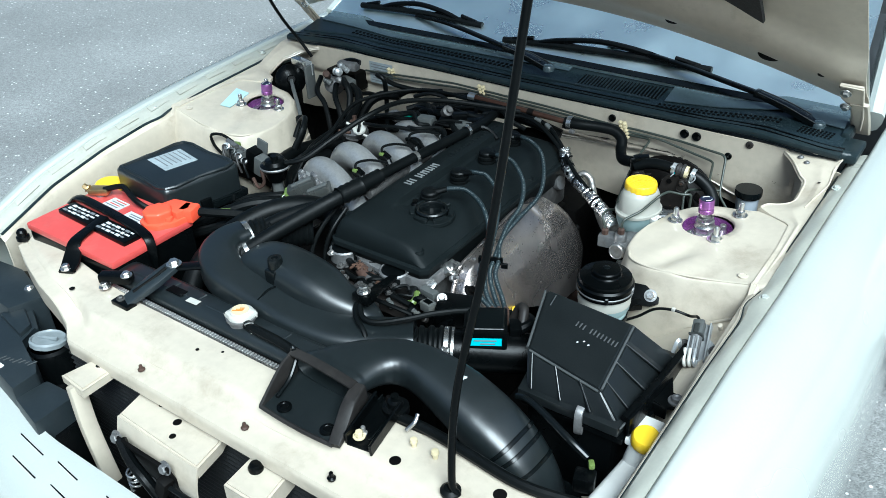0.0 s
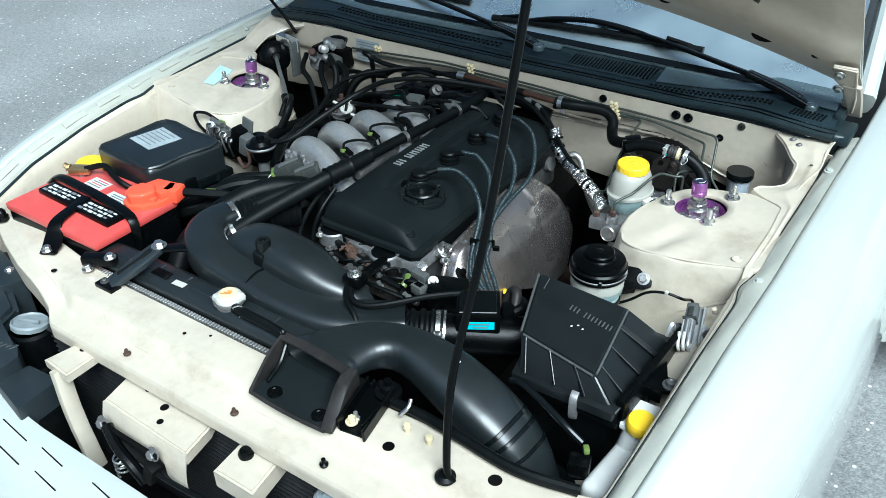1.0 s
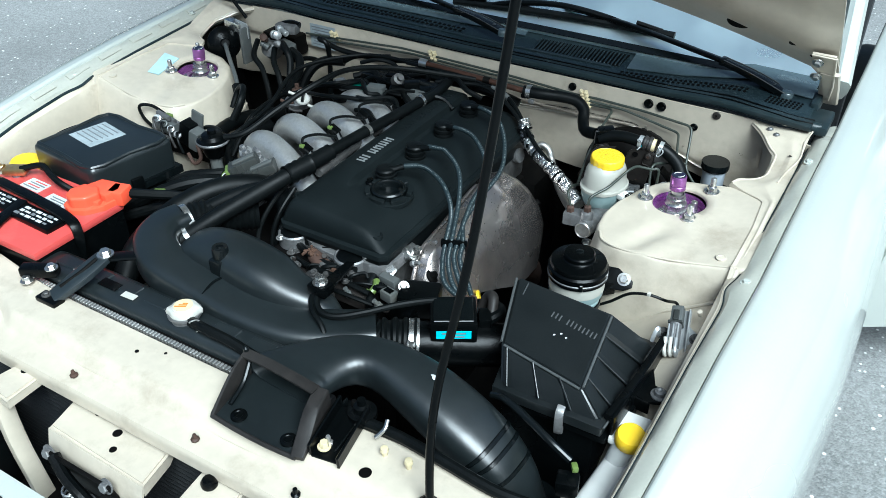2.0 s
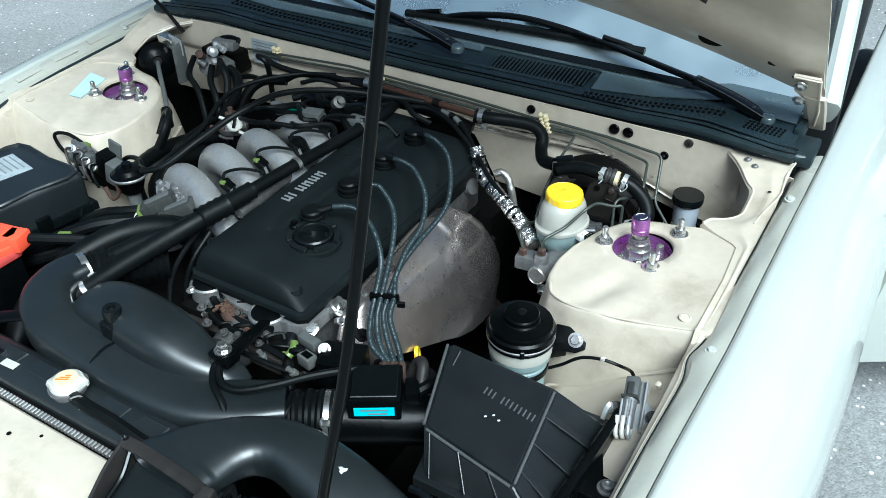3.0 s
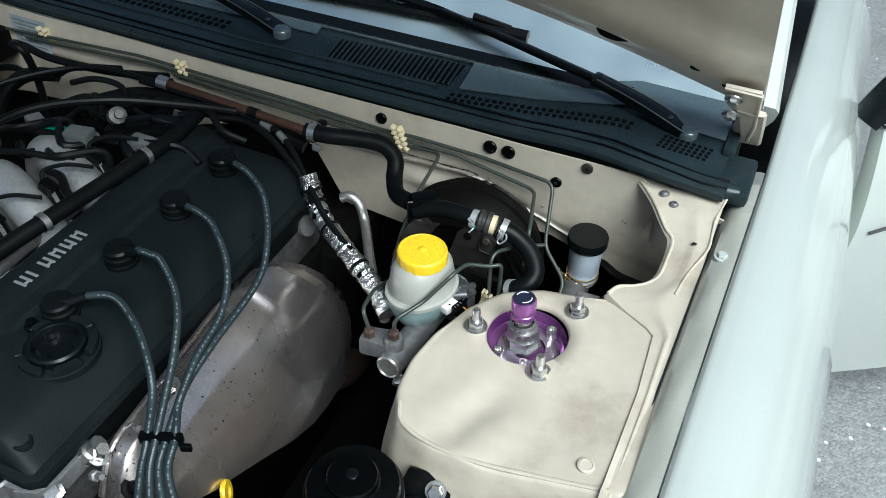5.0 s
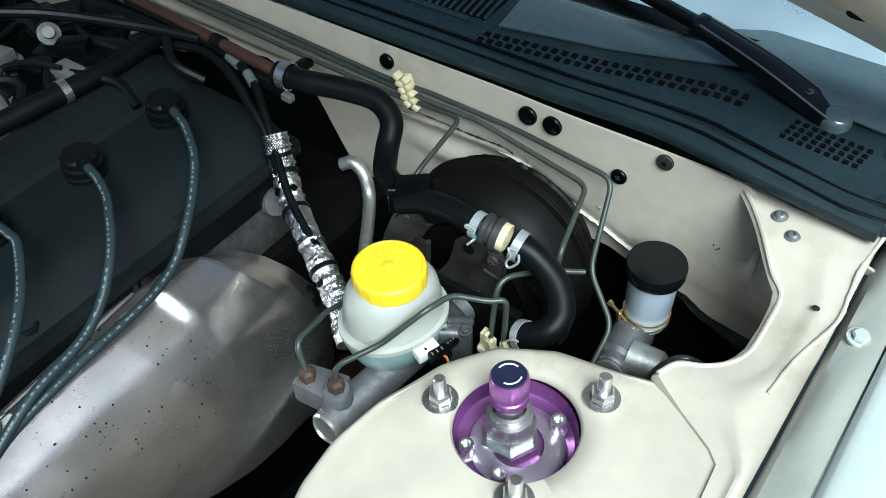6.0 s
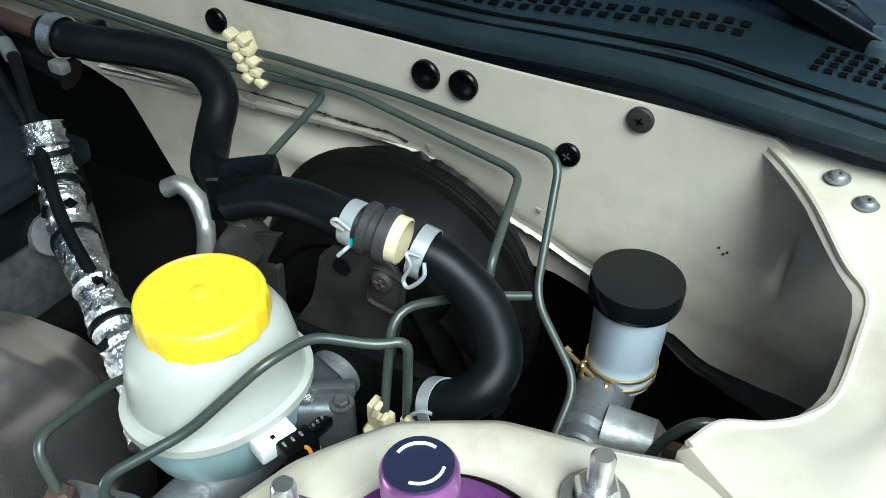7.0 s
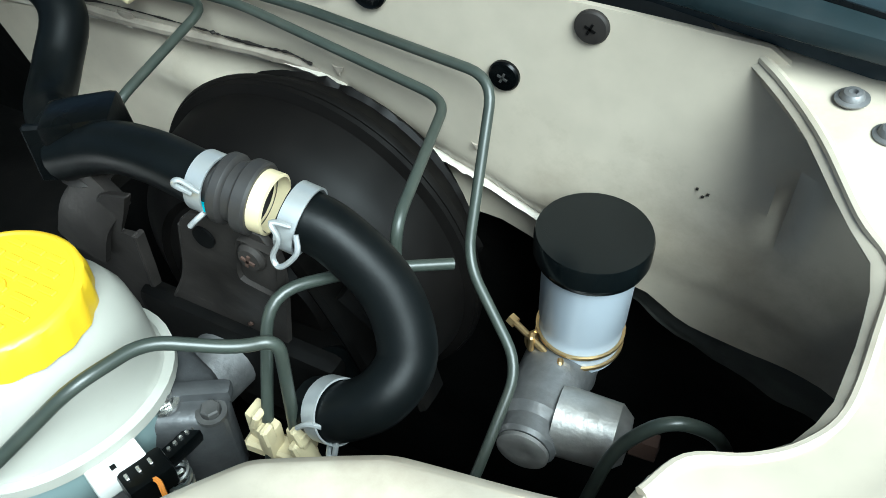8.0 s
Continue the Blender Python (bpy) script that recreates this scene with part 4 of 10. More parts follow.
def wiper(px, py, pz, elbow, tip, blade, name):
    w = thing("windscreen_wiper", (px, py, pz - 0.01), "black wiper arm and blade on the windscreen", "wiper", group="wipers")
    part("pivot_cap", lathe([(0.0, 0.0105), (0.0075, 0.0100), (0.0112, 0.0086), (0.0132, 0.0062), (0.0138, 0.003), (0.0138, -0.004)], (px, py, pz + 0.003), None, 32), COWLTOP, w, "blue-grey rounded pivot cap")
    e, t = Vector(elbow), Vector(tip)
    part("arm", tube([(px, py, pz + 0.004, 0.0125, 0.006), (*((Vector((px, py, pz + 0.010)) * 0.5 + e * 0.5)), 0.0115, 0.0065), (*e, 0.0085, 0.006)], 0, 16, 6, up=(0, 0, 1), power=9), SATIN, w)
    side = (e - Vector((px, py, pz))).cross(Vector((0, 0, 1))).normalized()
    for q in (-1, 1):
        part("arm_edge", tube([Vector((px, py, pz + 0.0105)) + side * 0.0119 * q, (Vector((px, py, pz + 0.0167)) * 0.5 + (e + Vector((0, 0, 0.0065))) * 0.5) + side * 0.0110 * q, e + Vector((0, 0, 0.006)) + side * 0.0082 * q], 0.0009, 6, 5), EMBOSS, w)
    h = Vector((px, py, pz + 0.0098)).lerp(e + Vector((0, 0, 0.0062)), 0.20)
    part("arm_eyelet", lathe([(0.0032, 0), (0.0038, 0.0012), (0.0028, 0.0012), (0.0024, 0.0004), (0, 0.0004)], h + Vector((0, 0, 0.0016)), None, 18), EMBOSS, w)
    part("hinge_clip", box(e, (0.019, 0.014, 0.010), 0.002, toward(e, t)), SATIN, w)
    part("rod", tube([(*e, 0.0070, 0.004), (*(e.lerp(t, 0.6) + Vector((0, 0, 0.008))), 0.0060, 0.004), (*t, 0.005, 0.004)], 0, 12, 6, up=(0, 0, 1), power=6), BLACK, w)
    a, b = Vector(blade[0]), Vector(blade[1])
    m = a.lerp(b, 0.5)
    part("blade", tube([a.lerp(b, k) + Vector((0, 0, 0.006 * math.sin(k * math.pi))) for k in np.linspace(0, 1, 9)], 0.008, 8, 2), RUBBER, w)
    part("bridge", tube([a.lerp(b, 0.15), a.lerp(b, 0.3) + Vector((0, 0, 0.018)), m + Vector((0, 0, 0.028)), a.lerp(b, 0.7) + Vector((0, 0, 0.018)), a.lerp(b, 0.85)], 0.0065, 8, 5), BLACK, w)
    for k0, k1 in [(0.3, 0.42), (0.16, 0.05), (0.7, 0.58), (0.84, 0.95)]:
        part("claw", tube([a.lerp(b, k0) + Vector((0, 0, 0.016)), a.lerp(b, k1) + Vector((0, 0, 0.006))], 0.005, 6, 2), BLACK, w)


wiper(0.052, 1.313, 0.925, (-0.085, 1.350, 0.944), (-0.40, 1.416, 0.957), ((-0.59, 1.421, 0.956), (-0.20, 1.425, 0.958)), "a")
wiper(0.643, 1.334, 0.911, (0.511, 1.358, 0.946), (0.140, 1.432, 0.965), ((-0.12, 1.397, 0.943), (0.393, 1.416, 0.954)), "b")

HA = radians(52)


def hood_rear(x):
    k = 1 - (x / 0.7) ** 2
    return 1.335 - 0.065 * k, 0.955 + 0.105 * k


def hood():
    h = thing("hood", (0, 1.33, 0.95), "raised hood, champagne underside with a black insulation pad", "hood")

    def fn(u, v, lift=0.0, inset=0.0):
        x = (-0.722 + inset + (1.444 - 2 * inset) * u) * (1 - 0.08 * v)
        y, z = hood_rear(x)
        w = 1.25 * v
        up = Vector((0, math.sin(HA), math.cos(HA)))
        return Vector((x, y - w * math.cos(HA), z + w * math.sin(HA))) + up * (lift + 0.03 * math.sin(u * math.pi))

    skin = part("skin", thick(grid(30, 24, lambda u, v: fn(u, v, 0.018)), 0.003), BODY, h)

    def inner(u, v):
        ed = min(u, 1 - u) * 1.4
        lo = v * 1.25
        lift = 0.012
        lift -= 0.014 * (1 / (1 + math.exp((abs(lo - 0.10) - 0.045) / 0.008)))
        lift += 0.005 * (1 / (1 + math.exp((ed - 0.03) / 0.006)))
        lift += 0.005 * (1 / (1 + math.exp((lo - 0.012) / 0.004)))
        return fn(u, v, lift)

    frame_in = part("inner_panel", thick(grid(70, 60, inner), 0.002), BAY, h, "champagne painted inner panel", 40)
    # dark discs on the inner panel stand in for shaded holes
    for u, v, r in [(0.875, 0.047, 0.016), (0.945, 0.062, 0.006), (0.74, 0.045, 0.010), (0.60, 0.05, 0.006), (0.30, 0.05, 0.010), (0.972, 0.05, 0.007)]:
        p = inner(u, v)
        bm = lathe([(0, -0.0015), (r, -0.0015), (r * 1.1, 0.0005)], p, toward((0, 0, 0), (0, math.sin(HA), math.cos(HA))), 24, wave=lambda a, i: 1 + 0.3 * math.cos(a) ** 2)
        part("hole_shade_disc", bm, DARK, frame_in)

    def pad(u, v):
        scallop = 0.035 * math.sin(u * 9) ** 2
        return fn(0.12 + 0.76 * u, 0.140 + scallop + 0.72 * v, -0.006 + 0.004 * noise.noise((u * 9, v * 9, 2)))

    part("insulation_pad", thick(grid(50, 40, pad), 0.008), PAD, h, "black felt insulation pad")
    # washer hose hanging under the pad's edge
    p = [fn(u, v, -0.012) for u, v in [(0.44, 0.17), (0.50, 0.125), (0.58, 0.115), (0.66, 0.13), (0.72, 0.16)]]
    part("washer_hose", tube(p, 0.004, 8, 6), RUBBER, h)
    for s in (1, -1):
        m = Matrix.Rotation(-HA, 4, "X")
        plate = [(0.676, 0.095), (0.716, 0.095), (0.718, 0.0), (0.714, -0.05), (0.706, -0.05), (0.698, 0.02), (0.678, 0.05)]
        bm = prism(plate, -0.002, 0.002)
        bmesh.ops.transform(bm, matrix=Matrix.Translation((0, 1.325, 0.955)) @ Matrix(((s, 0, 0, 0), (0, -math.cos(HA), -math.sin(HA), 0), (0, math.sin(HA), -math.cos(HA), 0), (0, 0, 0, 1))), verts=bm.verts)
        hg = part("hinge", bm, BAY, h, "folded champagne hinge plate")
        pts = [Vector((s * x, 1.325 - w * math.cos(HA), 0.955 + w * math.sin(HA) - 0.004)) for x, w in plate[:4]]
        part("hinge_fold", tube(pts, 0.0025, 6, 1), BAY, hg)
        part("hinge_arm", tube([(s * 0.71, 1.30, 0.985, 0.004, 0.018), (s * 0.712, 1.34, 0.945, 0.004, 0.018), (s * 0.712, 1.375, 0.90, 0.004, 0.02)], 0, 8, 4, up=(1, 0, 0), power=4), BAY, h)
        up = toward((0, 0, 0), (0, -math.sin(HA), -math.cos(HA)))
        for y, z in [(1.272, 1.012), (1.30, 0.976)]:
            part("hinge_bolt", bolt((s * 0.688, y, z), 0.007, 0.007, up), ZINC, hg)
    return h


hood()


def door():
    """The driver's door, standing open with its window down."""
    d = thing("car_door", (0.90, 1.66, 0.22), "open front door, pale grey-green, with the window down", "car door")
    ang = radians(58)
    along, out = Vector((math.sin(ang), math.cos(ang), 0)), Vector((math.cos(ang), -math.sin(ang), 0))
    at = Vector((0.885, 1.66, 0))

    def fn(u, v):
        z = 0.20 + (0.61 + 0.55 * min(u, 0.35)) * v
        swell = 0.06 * math.sin(min(1, v) * math.pi * 0.62) - 0.16 * max(0, v - 0.72) ** 1.3
        return at + Vector((0, 0, z)) + along * (1.15 * u) + out * swell

    part("skin", thick(grid(20, 60, fn), -0.04), BODY, d, "pale grey-green door panel")
    top = [fn(u, 1) + Vector((0, 0, 0.006)) - out * 0.006 for u in (0.0, 0.04, 0.2, 0.34, 0.5, 0.8, 1.0)]
    part("window_seal", tube([(*p, 0.004, 0.005) for p in top], 0, 10, 4, up=(0, 0, 1), power=3), SATIN, d, "black rubber window seal")
    part("trim_line", tube([fn(u, 0.70) + out * 0.002 for u in np.linspace(0.02, 1, 8)], 0.003, 6, 3), SATIN, d)
    part("window_frame", tube([(0.868, 1.650, 0.815, 0.012, 0.024), (0.893, 1.664, 0.865, 0.012, 0.026), (0.930, 1.684, 0.925, 0.012, 0.027), (0.985, 1.715, 0.99, 0.012, 0.027), (1.06, 1.76, 1.06, 0.012, 0.026)], 0, 10, 5, up=(-0.5, 0.3, 0.8), power=3), SATIN, d, "black window frame and mirror foot")
    q = fn(0.33, 1) + Vector((0, 0, 0.05)) + out * 0.10
    part("mirror_shell", tube([(*(q - out * 0.09), 0.03, 0.02), (*q, 0.075, 0.05), (*(q + out * 0.12), 0.065, 0.045)], 0, 20, 6, power=3, up=(0, 0, 1)), SATIN, d, "black door mirror")


door()


# ---- engine ----
ENG = thing("engine", (0.08, 0.9, 0.30), "four-cylinder car engine with a black plastic valve cover", "engine")


def valve_cover():
    flank = [(-0.022, 0.800), (-0.022, 0.812), (-0.018, 0.828), (-0.010, 0.842)]
    fall = [(0.160, 0.828), (0.174, 0.815), (0.185, 0.805), (0.187, 0.800)]
    # a raised band that carries the name beside the lower field with the plug boots; both run out into a smooth nose
    band = flank + [(0.0, 0.852), (0.009, 0.8555), (0.043, 0.8555), (0.050, 0.853), (0.055, 0.841), (0.062, 0.837), (0.118, 0.836), (0.146, 0.834)] + fall
    nose = flank + [(0.0, 0.8475), (0.009, 0.849), (0.043, 0.848), (0.050, 0.8475), (0.055, 0.847), (0.062, 0.846), (0.118, 0.842), (0.146, 0.836)] + fall
    ys = [0.640, 0.643, 0.648, 0.652, 0.657, 0.665, 0.68, 0.70, 0.72, 0.73, 0.74, 0.75, 0.76, 0.78, 0.85, 0.95, 1.05, 1.12, 1.145, 1.157, 1.164, 1.166]
    drop = [0.040, 0.024, 0.0115, 0.0072, 0.0048, 0.0030, 0.0015, 0.0005, 0, 0, 0, 0, 0, 0, 0, 0, 0, 0, 0.003, 0.01, 0.024, 0.045]
    bm = bmesh.new()
    rings = []
    for y, d in zip(ys, drop):
        ring = []
        for (x, zb), (_, zn) in zip(band, nose):
            # the step sweeps back toward the field's side
            k = max(0.0, min(1.0, (y - 0.715 - 0.35 * max(0, 0.05 - x)) / 0.045))
            k = k * k * (3 - 2 * k)
            z = zn + (zb - zn) * k
            ring.append(bm.verts.new((0.083 + (x - 0.083) * (1 - 0.35 * d), y, 0.800 + (z - 0.800) * (1 - d / 0.068))))
        rings.append(ring)
    join(bm, rings, closed=False)
    bm.faces.new(rings[0])
    bm.faces.new(rings[-1])
    vc = part("valve_cover", bm, CRINKLE, ENG, "black textured plastic valve cover", 24)
    part("cover_rim", prism([(-0.028, 0.640), (-0.016, 0.631), (0.182, 0.631), (0.195, 0.642), (0.195, 1.164), (0.186, 1.172), (-0.020, 1.172), (-0.028, 1.164)], 0.794, 0.8035, 0.003), CRINKLE, vc)
    part("cover_gasket", prism([(-0.022, 0.645), (-0.012, 0.636), (0.178, 0.636), (0.190, 0.646), (0.190, 1.160), (-0.022, 1.160)], 0.760, 0.7945, 0.002), RUBBER, vc)
    # plain bars where the maker's name stands
    for k in range(6):
        y = 0.7995 + 0.0172 * k
        for j in range(1 if k == 1 else 2):
            part("raised_mark", box((0.0305, y + 0.003 + 0.0085 * j, 0.8562), (0.0175, 0.0036, 0.0018), 0.0005, seg=1), MARK, vc)
        if k not in (1,):
            part("raised_mark", box((0.0305 + 0.005 * (-1) ** k, y + 0.0072, 0.8561), (0.0036, 0.0085, 0.0016), 0.0005, seg=1), MARK, vc)
    for k in range(15):
        part("raised_mark", box((0.030, 0.945 + 0.0125 * k, 0.8560), (0.012, 0.007 if k % 4 else 0.003, 0.0016), 0.0005, seg=1), CRINKLE, vc)
    # filler: castellated collar, ring and dark well
    c = Vector((0.121, 0.757, 0.836))

    def sector(a0, a1, r0, r1, z0, z1):
        arc = [math.radians(a0 + (a1 - a0) * k / 6) for k in range(7)]
        ring = [(c.x + r1 * math.cos(a), c.y + r1 * math.sin(a)) for a in arc] + [(c.x + r0 * math.cos(a), c.y + r0 * math.sin(a)) for a in reversed(arc)]
        return prism(ring, c.z + z0, c.z + z1, 0.0012, seg=1)

    part("filler_base", lathe([(0.043, -0.004), (0.043, 0.003), (0.041, 0.004), (0.030, 0.004)], c, None, 48), CRINKLE, vc)
    for k in range(6):
        part("collar_lobe", sector(60 * k + 8, 60 * k + 52, 0.0325, 0.0415, 0.002, 0.011), CRINKLE, vc)
    part("filler_ring", lathe([(0.0300, 0.002), (0.0305, 0.013), (0.0285, 0.0155), (0.0245, 0.0155), (0.0230, 0.013), (0.0225, 0.002), (0, 0.002)], c, None, 48), SATIN, vc, "black filler ring round a dark well")
    for k in range(3):
        part("ring_lug", sector(120 * k + 20, 120 * k + 52, 0.0165, 0.0232, 0.003, 0.0105), SATIN, vc)
    # hollow bolt bosses and small screws
    for x, y, z in [(0.160, 0.660, 0.817), (-0.004, 0.672, 0.836), (0.172, 0.86, 0.805), (0.172, 1.02, 0.805), (0.168, 1.135, 0.806)]:
        part("bolt_boss", lathe([(0.0115, -0.016), (0.0105, 0.006), (0.0097, 0.0075), (0.0074, 0.0075), (0.0066, 0.002), (0, 0.002)], (x, y, z), None, 20), CRINKLE, vc)
        part("cover_bolt", bolt((x, y, z + 0.001), 0.0045, 0.005, washer=False), BLACK, vc)
    part("cover_screw", lathe([(0.0085, -0.006), (0.0085, 0.003), (0.006, 0.005), (0.0055, 0.010), (0, 0.0105)], (0.073, 0.770, 0.837), None, 16), BLACK, vc)
    part("field_rib", tube([(0.0535, 0.775, 0.8415), (0.0535, 0.95, 0.8415), (0.0535, 1.14, 0.8415)], 0.0014, 6, 4), CRINKLE, vc)
    # coil-lead boots
    for y, turn in BOOTS:
        x, z = 0.088, 0.8355
        b = part("plug_boot", lathe([(0.0195, 0), (0.0195, 0.005), (0.0170, 0.0062), (0.0170, 0.0085), (0.0190, 0.0095), (0.0190, 0.0145), (0.0162, 0.016), (0.0162, 0.0175), (0.0172, 0.0185), (0.0172, 0.0225), (0.0150, 0.0252), (0.008, 0.0262), (0, 0.0264)], (x, y, z), None, 28), RUBBER, vc)
        d = Vector((math.cos(turn), math.sin(turn), 0))
        part("boot_spout", tube([(x, y, z + 0.0205, 0.0085, 0.0055), (*(Vector((x, y, z + 0.0235)) + d * 0.018), 0.0072, 0.0055), (*(Vector((x, y, z + 0.027)) + d * 0.032), 0.0056, 0.0056)], 0, 12, 5, up=(0, 0, 1)), RUBBER, b)
    return vc


BOOTS = [(0.797, 0.55), (0.8945, 0.06), (0.9965, -0.33), (1.096, -0.33)]
valve_cover()
CL = (0.2655, 0.731, 0.799)


def leads():
    """Ignition leads: over the cover's edge, gathered by a clip, then down to the coil."""
    ways = [
        [(0.116, 0.814, 0.8635), (0.140, 0.823, 0.866), (0.169, 0.814, 0.869), (0.213, 0.787, 0.866), (0.246, 0.755, 0.843)],
        [(0.116, 0.8965, 0.8635), (0.135, 0.895, 0.866), (0.157, 0.889, 0.868), (0.202, 0.855, 0.860), (0.232, 0.806, 0.838)],
        [(0.118, 0.986, 0.8635), (0.145, 0.978, 0.867), (0.175, 0.963, 0.866), (0.216, 0.926, 0.852), (0.237, 0.880, 0.830), (0.250, 0.812, 0.824)],
        [(0.118, 1.085, 0.8635), (0.150, 1.072, 0.864), (0.187, 1.046, 0.858), (0.219, 1.001, 0.838), (0.236, 0.950, 0.817), (0.247, 0.845, 0.816), (0.257, 0.778, 0.812)],
    ]
    for k, w in enumerate(ways):
        off = Vector(((k - 1.5) * 0.0090, (k - 1.5) * 0.0035, 0.003 * (k % 2)))
        c = Vector(CL) + off
        pts = w + [tuple(c), (c.x + 0.012, c.y - 0.030, 0.784 + 0.002 * k), (c.x + 0.035 + 0.004 * k, c.y - 0.062, 0.772), (0.330 + 0.010 * k, 0.648 - 0.004 * k, 0.762)]
        ld = part("ignition_lead", tube(pts, 0.0043, 12, 8), LEADM, ENG, "blue-grey ignition lead with pale print")
        line = spline(pts, 24)
        bm = bmesh.new()
        rn = random.Random(k)
        i = 14
        while i < len(line) - 8:
            p, q = Vector(line[i][:3]), Vector(line[i + 1][:3])
            d = (q - p).normalized()
            up = (Vector((0.5, -0.6, 0.6)) - d * Vector((0.5, -0.6, 0.6)).dot(d)).normalized()
            long = rn.choice((0.0016, 0.0024, 0.0036))
            box(p + up * 0.0042, (0.0017, 0.0008, long), 0, Matrix(((*d.cross(up), 0), (*up, 0), (*d, 0), (0, 0, 0, 1))).transposed(), bm)
            i += rn.choice((2, 2, 3, 5)) if (q - p).length < 0.0025 else rn.choice((1, 2, 2, 3))
        ob = part("lead_print", bm, LEADP, ld)
        ob["kind"] = "stuff"
    clip = part("lead_clip", box(Vector(CL) + Vector((0, 0, 0.001)), (0.044, 0.009, 0.013), 0.002, Matrix.Rotation(0.37, 4, "Z")), BLACK, ENG)
    part("clip_tail", box(Vector(CL) + Vector((0.026, 0.004, -0.004)), (0.012, 0.005, 0.010), 0.001, Matrix.Rotation(0.37, 4, "Z"), seg=1), BLACK, clip)
    part("ignition_coil", box((0.325, 0.655, 0.715), (0.06, 0.05, 0.06), 0.006, Matrix.Rotation(0.4, 4, "Z")), BLACK, ENG)
    plug = part("coil_plug", box((0.343, 0.633, 0.770), (0.036, 0.018, 0.026), 0.003, Matrix.Rotation(0.5, 4, "Z")), RUST, ENG, "rust-brown coil plug")
    for k in range(3):
        part("plug_tooth", box((0.333 + 0.010 * k, 0.629 + 0.0055 * k, 0.784), (0.006, 0.009, 0.008), 0.0015, Matrix.Rotation(0.5, 4, "Z"), seg=1), RUST, plug)
    part("coil_boot", tube([(0.362, 0.650, 0.76), (0.372, 0.655, 0.785), (0.385, 0.645, 0.792), (0.392, 0.628, 0.776)], 0.0085, 12, 5), DUSTY, ENG)


leads()


def block():
    part("cylinder_head", box((0.083, 0.90, 0.735), (0.205, 0.53, 0.08), 0.008), DIRTYALU, ENG)
    # block and brackets have the pit's shade in their near-black colour
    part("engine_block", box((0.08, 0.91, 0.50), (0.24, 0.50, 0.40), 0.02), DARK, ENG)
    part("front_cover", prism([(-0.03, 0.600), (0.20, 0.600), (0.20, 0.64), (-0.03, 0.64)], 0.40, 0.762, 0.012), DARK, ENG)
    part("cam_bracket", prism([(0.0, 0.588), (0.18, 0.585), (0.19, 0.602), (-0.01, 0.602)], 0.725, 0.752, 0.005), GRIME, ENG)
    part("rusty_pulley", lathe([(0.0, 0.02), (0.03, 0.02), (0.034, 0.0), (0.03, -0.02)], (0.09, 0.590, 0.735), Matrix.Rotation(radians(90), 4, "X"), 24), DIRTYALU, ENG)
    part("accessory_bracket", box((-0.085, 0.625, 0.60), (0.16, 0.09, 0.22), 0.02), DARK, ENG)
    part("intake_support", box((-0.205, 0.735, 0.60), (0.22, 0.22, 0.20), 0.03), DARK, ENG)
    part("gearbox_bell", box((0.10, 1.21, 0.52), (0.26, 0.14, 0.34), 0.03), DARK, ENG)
    for x, y, z, r, h in [(0.205, 0.70, 0.775, 0.008, 0.02), (0.215, 0.80, 0.775, 0.008, 0.02), (0.205, 0.92, 0.77, 0.008, 0.02)]:
        part("head_nut", bolt((x, y, z), r, h, toward((0, 0, 0), (0.5, 0, 0.8))), ZINC, ENG)
    # silvery thermostat and sensor fittings at the front corner
    part("water_hose", tube([(0.160, 0.640, 0.760), (0.172, 0.626, 0.760), (0.178, 0.609, 0.750), (0.204, 0.575, 0.730), (0.215, 0.56, 0.70)], 0.009, 14, 5), RUBBER, ENG)
    part("hose_band", lathe([(0.0095, -0.004), (0.0102, -0.003), (0.0102, 0.003), (0.0095, 0.004)], (0.178, 0.609, 0.750), toward((0.172, 0.626, 0.760), (0.204, 0.575, 0.730)), 16), GREEN, ENG, "green hose band")
    part("loom_strap", tube([(0.132, 0.634, 0.780, 0.007, 0.003), (0.140, 0.600, 0.788, 0.009, 0.003), (0.148, 0.560, 0.796, 0.011, 0.003), (0.155, 0.515, 0.802, 0.013, 0.003)], 0, 10, 5, up=(0, 0, 1), power=4), BLACK, ENG, "black loom strap")
    sol = part("solenoid_box", box((0.262, 0.628, 0.752), (0.066, 0.052, 0.040), 0.006, Matrix.Rotation(0.35, 4, "Z")), BLACK, ENG)
    part("solenoid_screw", bolt((0.236, 0.622, 0.772), 0.006, 0.008, toward((0, 0, 0), (0.3, -0.5, 0.8))), ALU, sol)
    part("sensor_body", lathe([(0.013, 0), (0.013, 0.010), (0.0105, 0.011), (0.0105, 0.014), (0.0135, 0.015), (0.0135, 0.024), (0.010, 0.026), (0.010, 0.036), (0, 0.037)], (0.182, 0.690, 0.764), toward((0, 0, 0), (0.45, 0.3, 0.45)), 8), ZINC, ENG, "bright ribbed sensor")
    part("sensor_nut", lathe([(0.012, 0), (0.012, 0.008), (0.008, 0.009), (0.008, 0.014), (0, 0.014)], (0.190, 0.652, 0.764), toward((0, 0, 0), (0.2, -0.4, 0.8)), 6), ZINC, ENG)
    part("sensor_plug", box((0.204, 0.628, 0.768), (0.034, 0.016, 0.015), 0.003, Matrix.Rotation(-0.15, 4, "Z")), GREYC, ENG, "pale grey sensor plug")
    pf = part("pin_socket", box((0.222, 0.600, 0.764), (0.024, 0.018, 0.018), 0.002, Matrix.Rotation(-0.2, 4, "Z")), GREYC, ENG)
    part("socket_well", box((0.222, 0.600, 0.7735), (0.015, 0.010, 0.001), 0, Matrix.Rotation(-0.2, 4, "Z")), BLACK, pf)
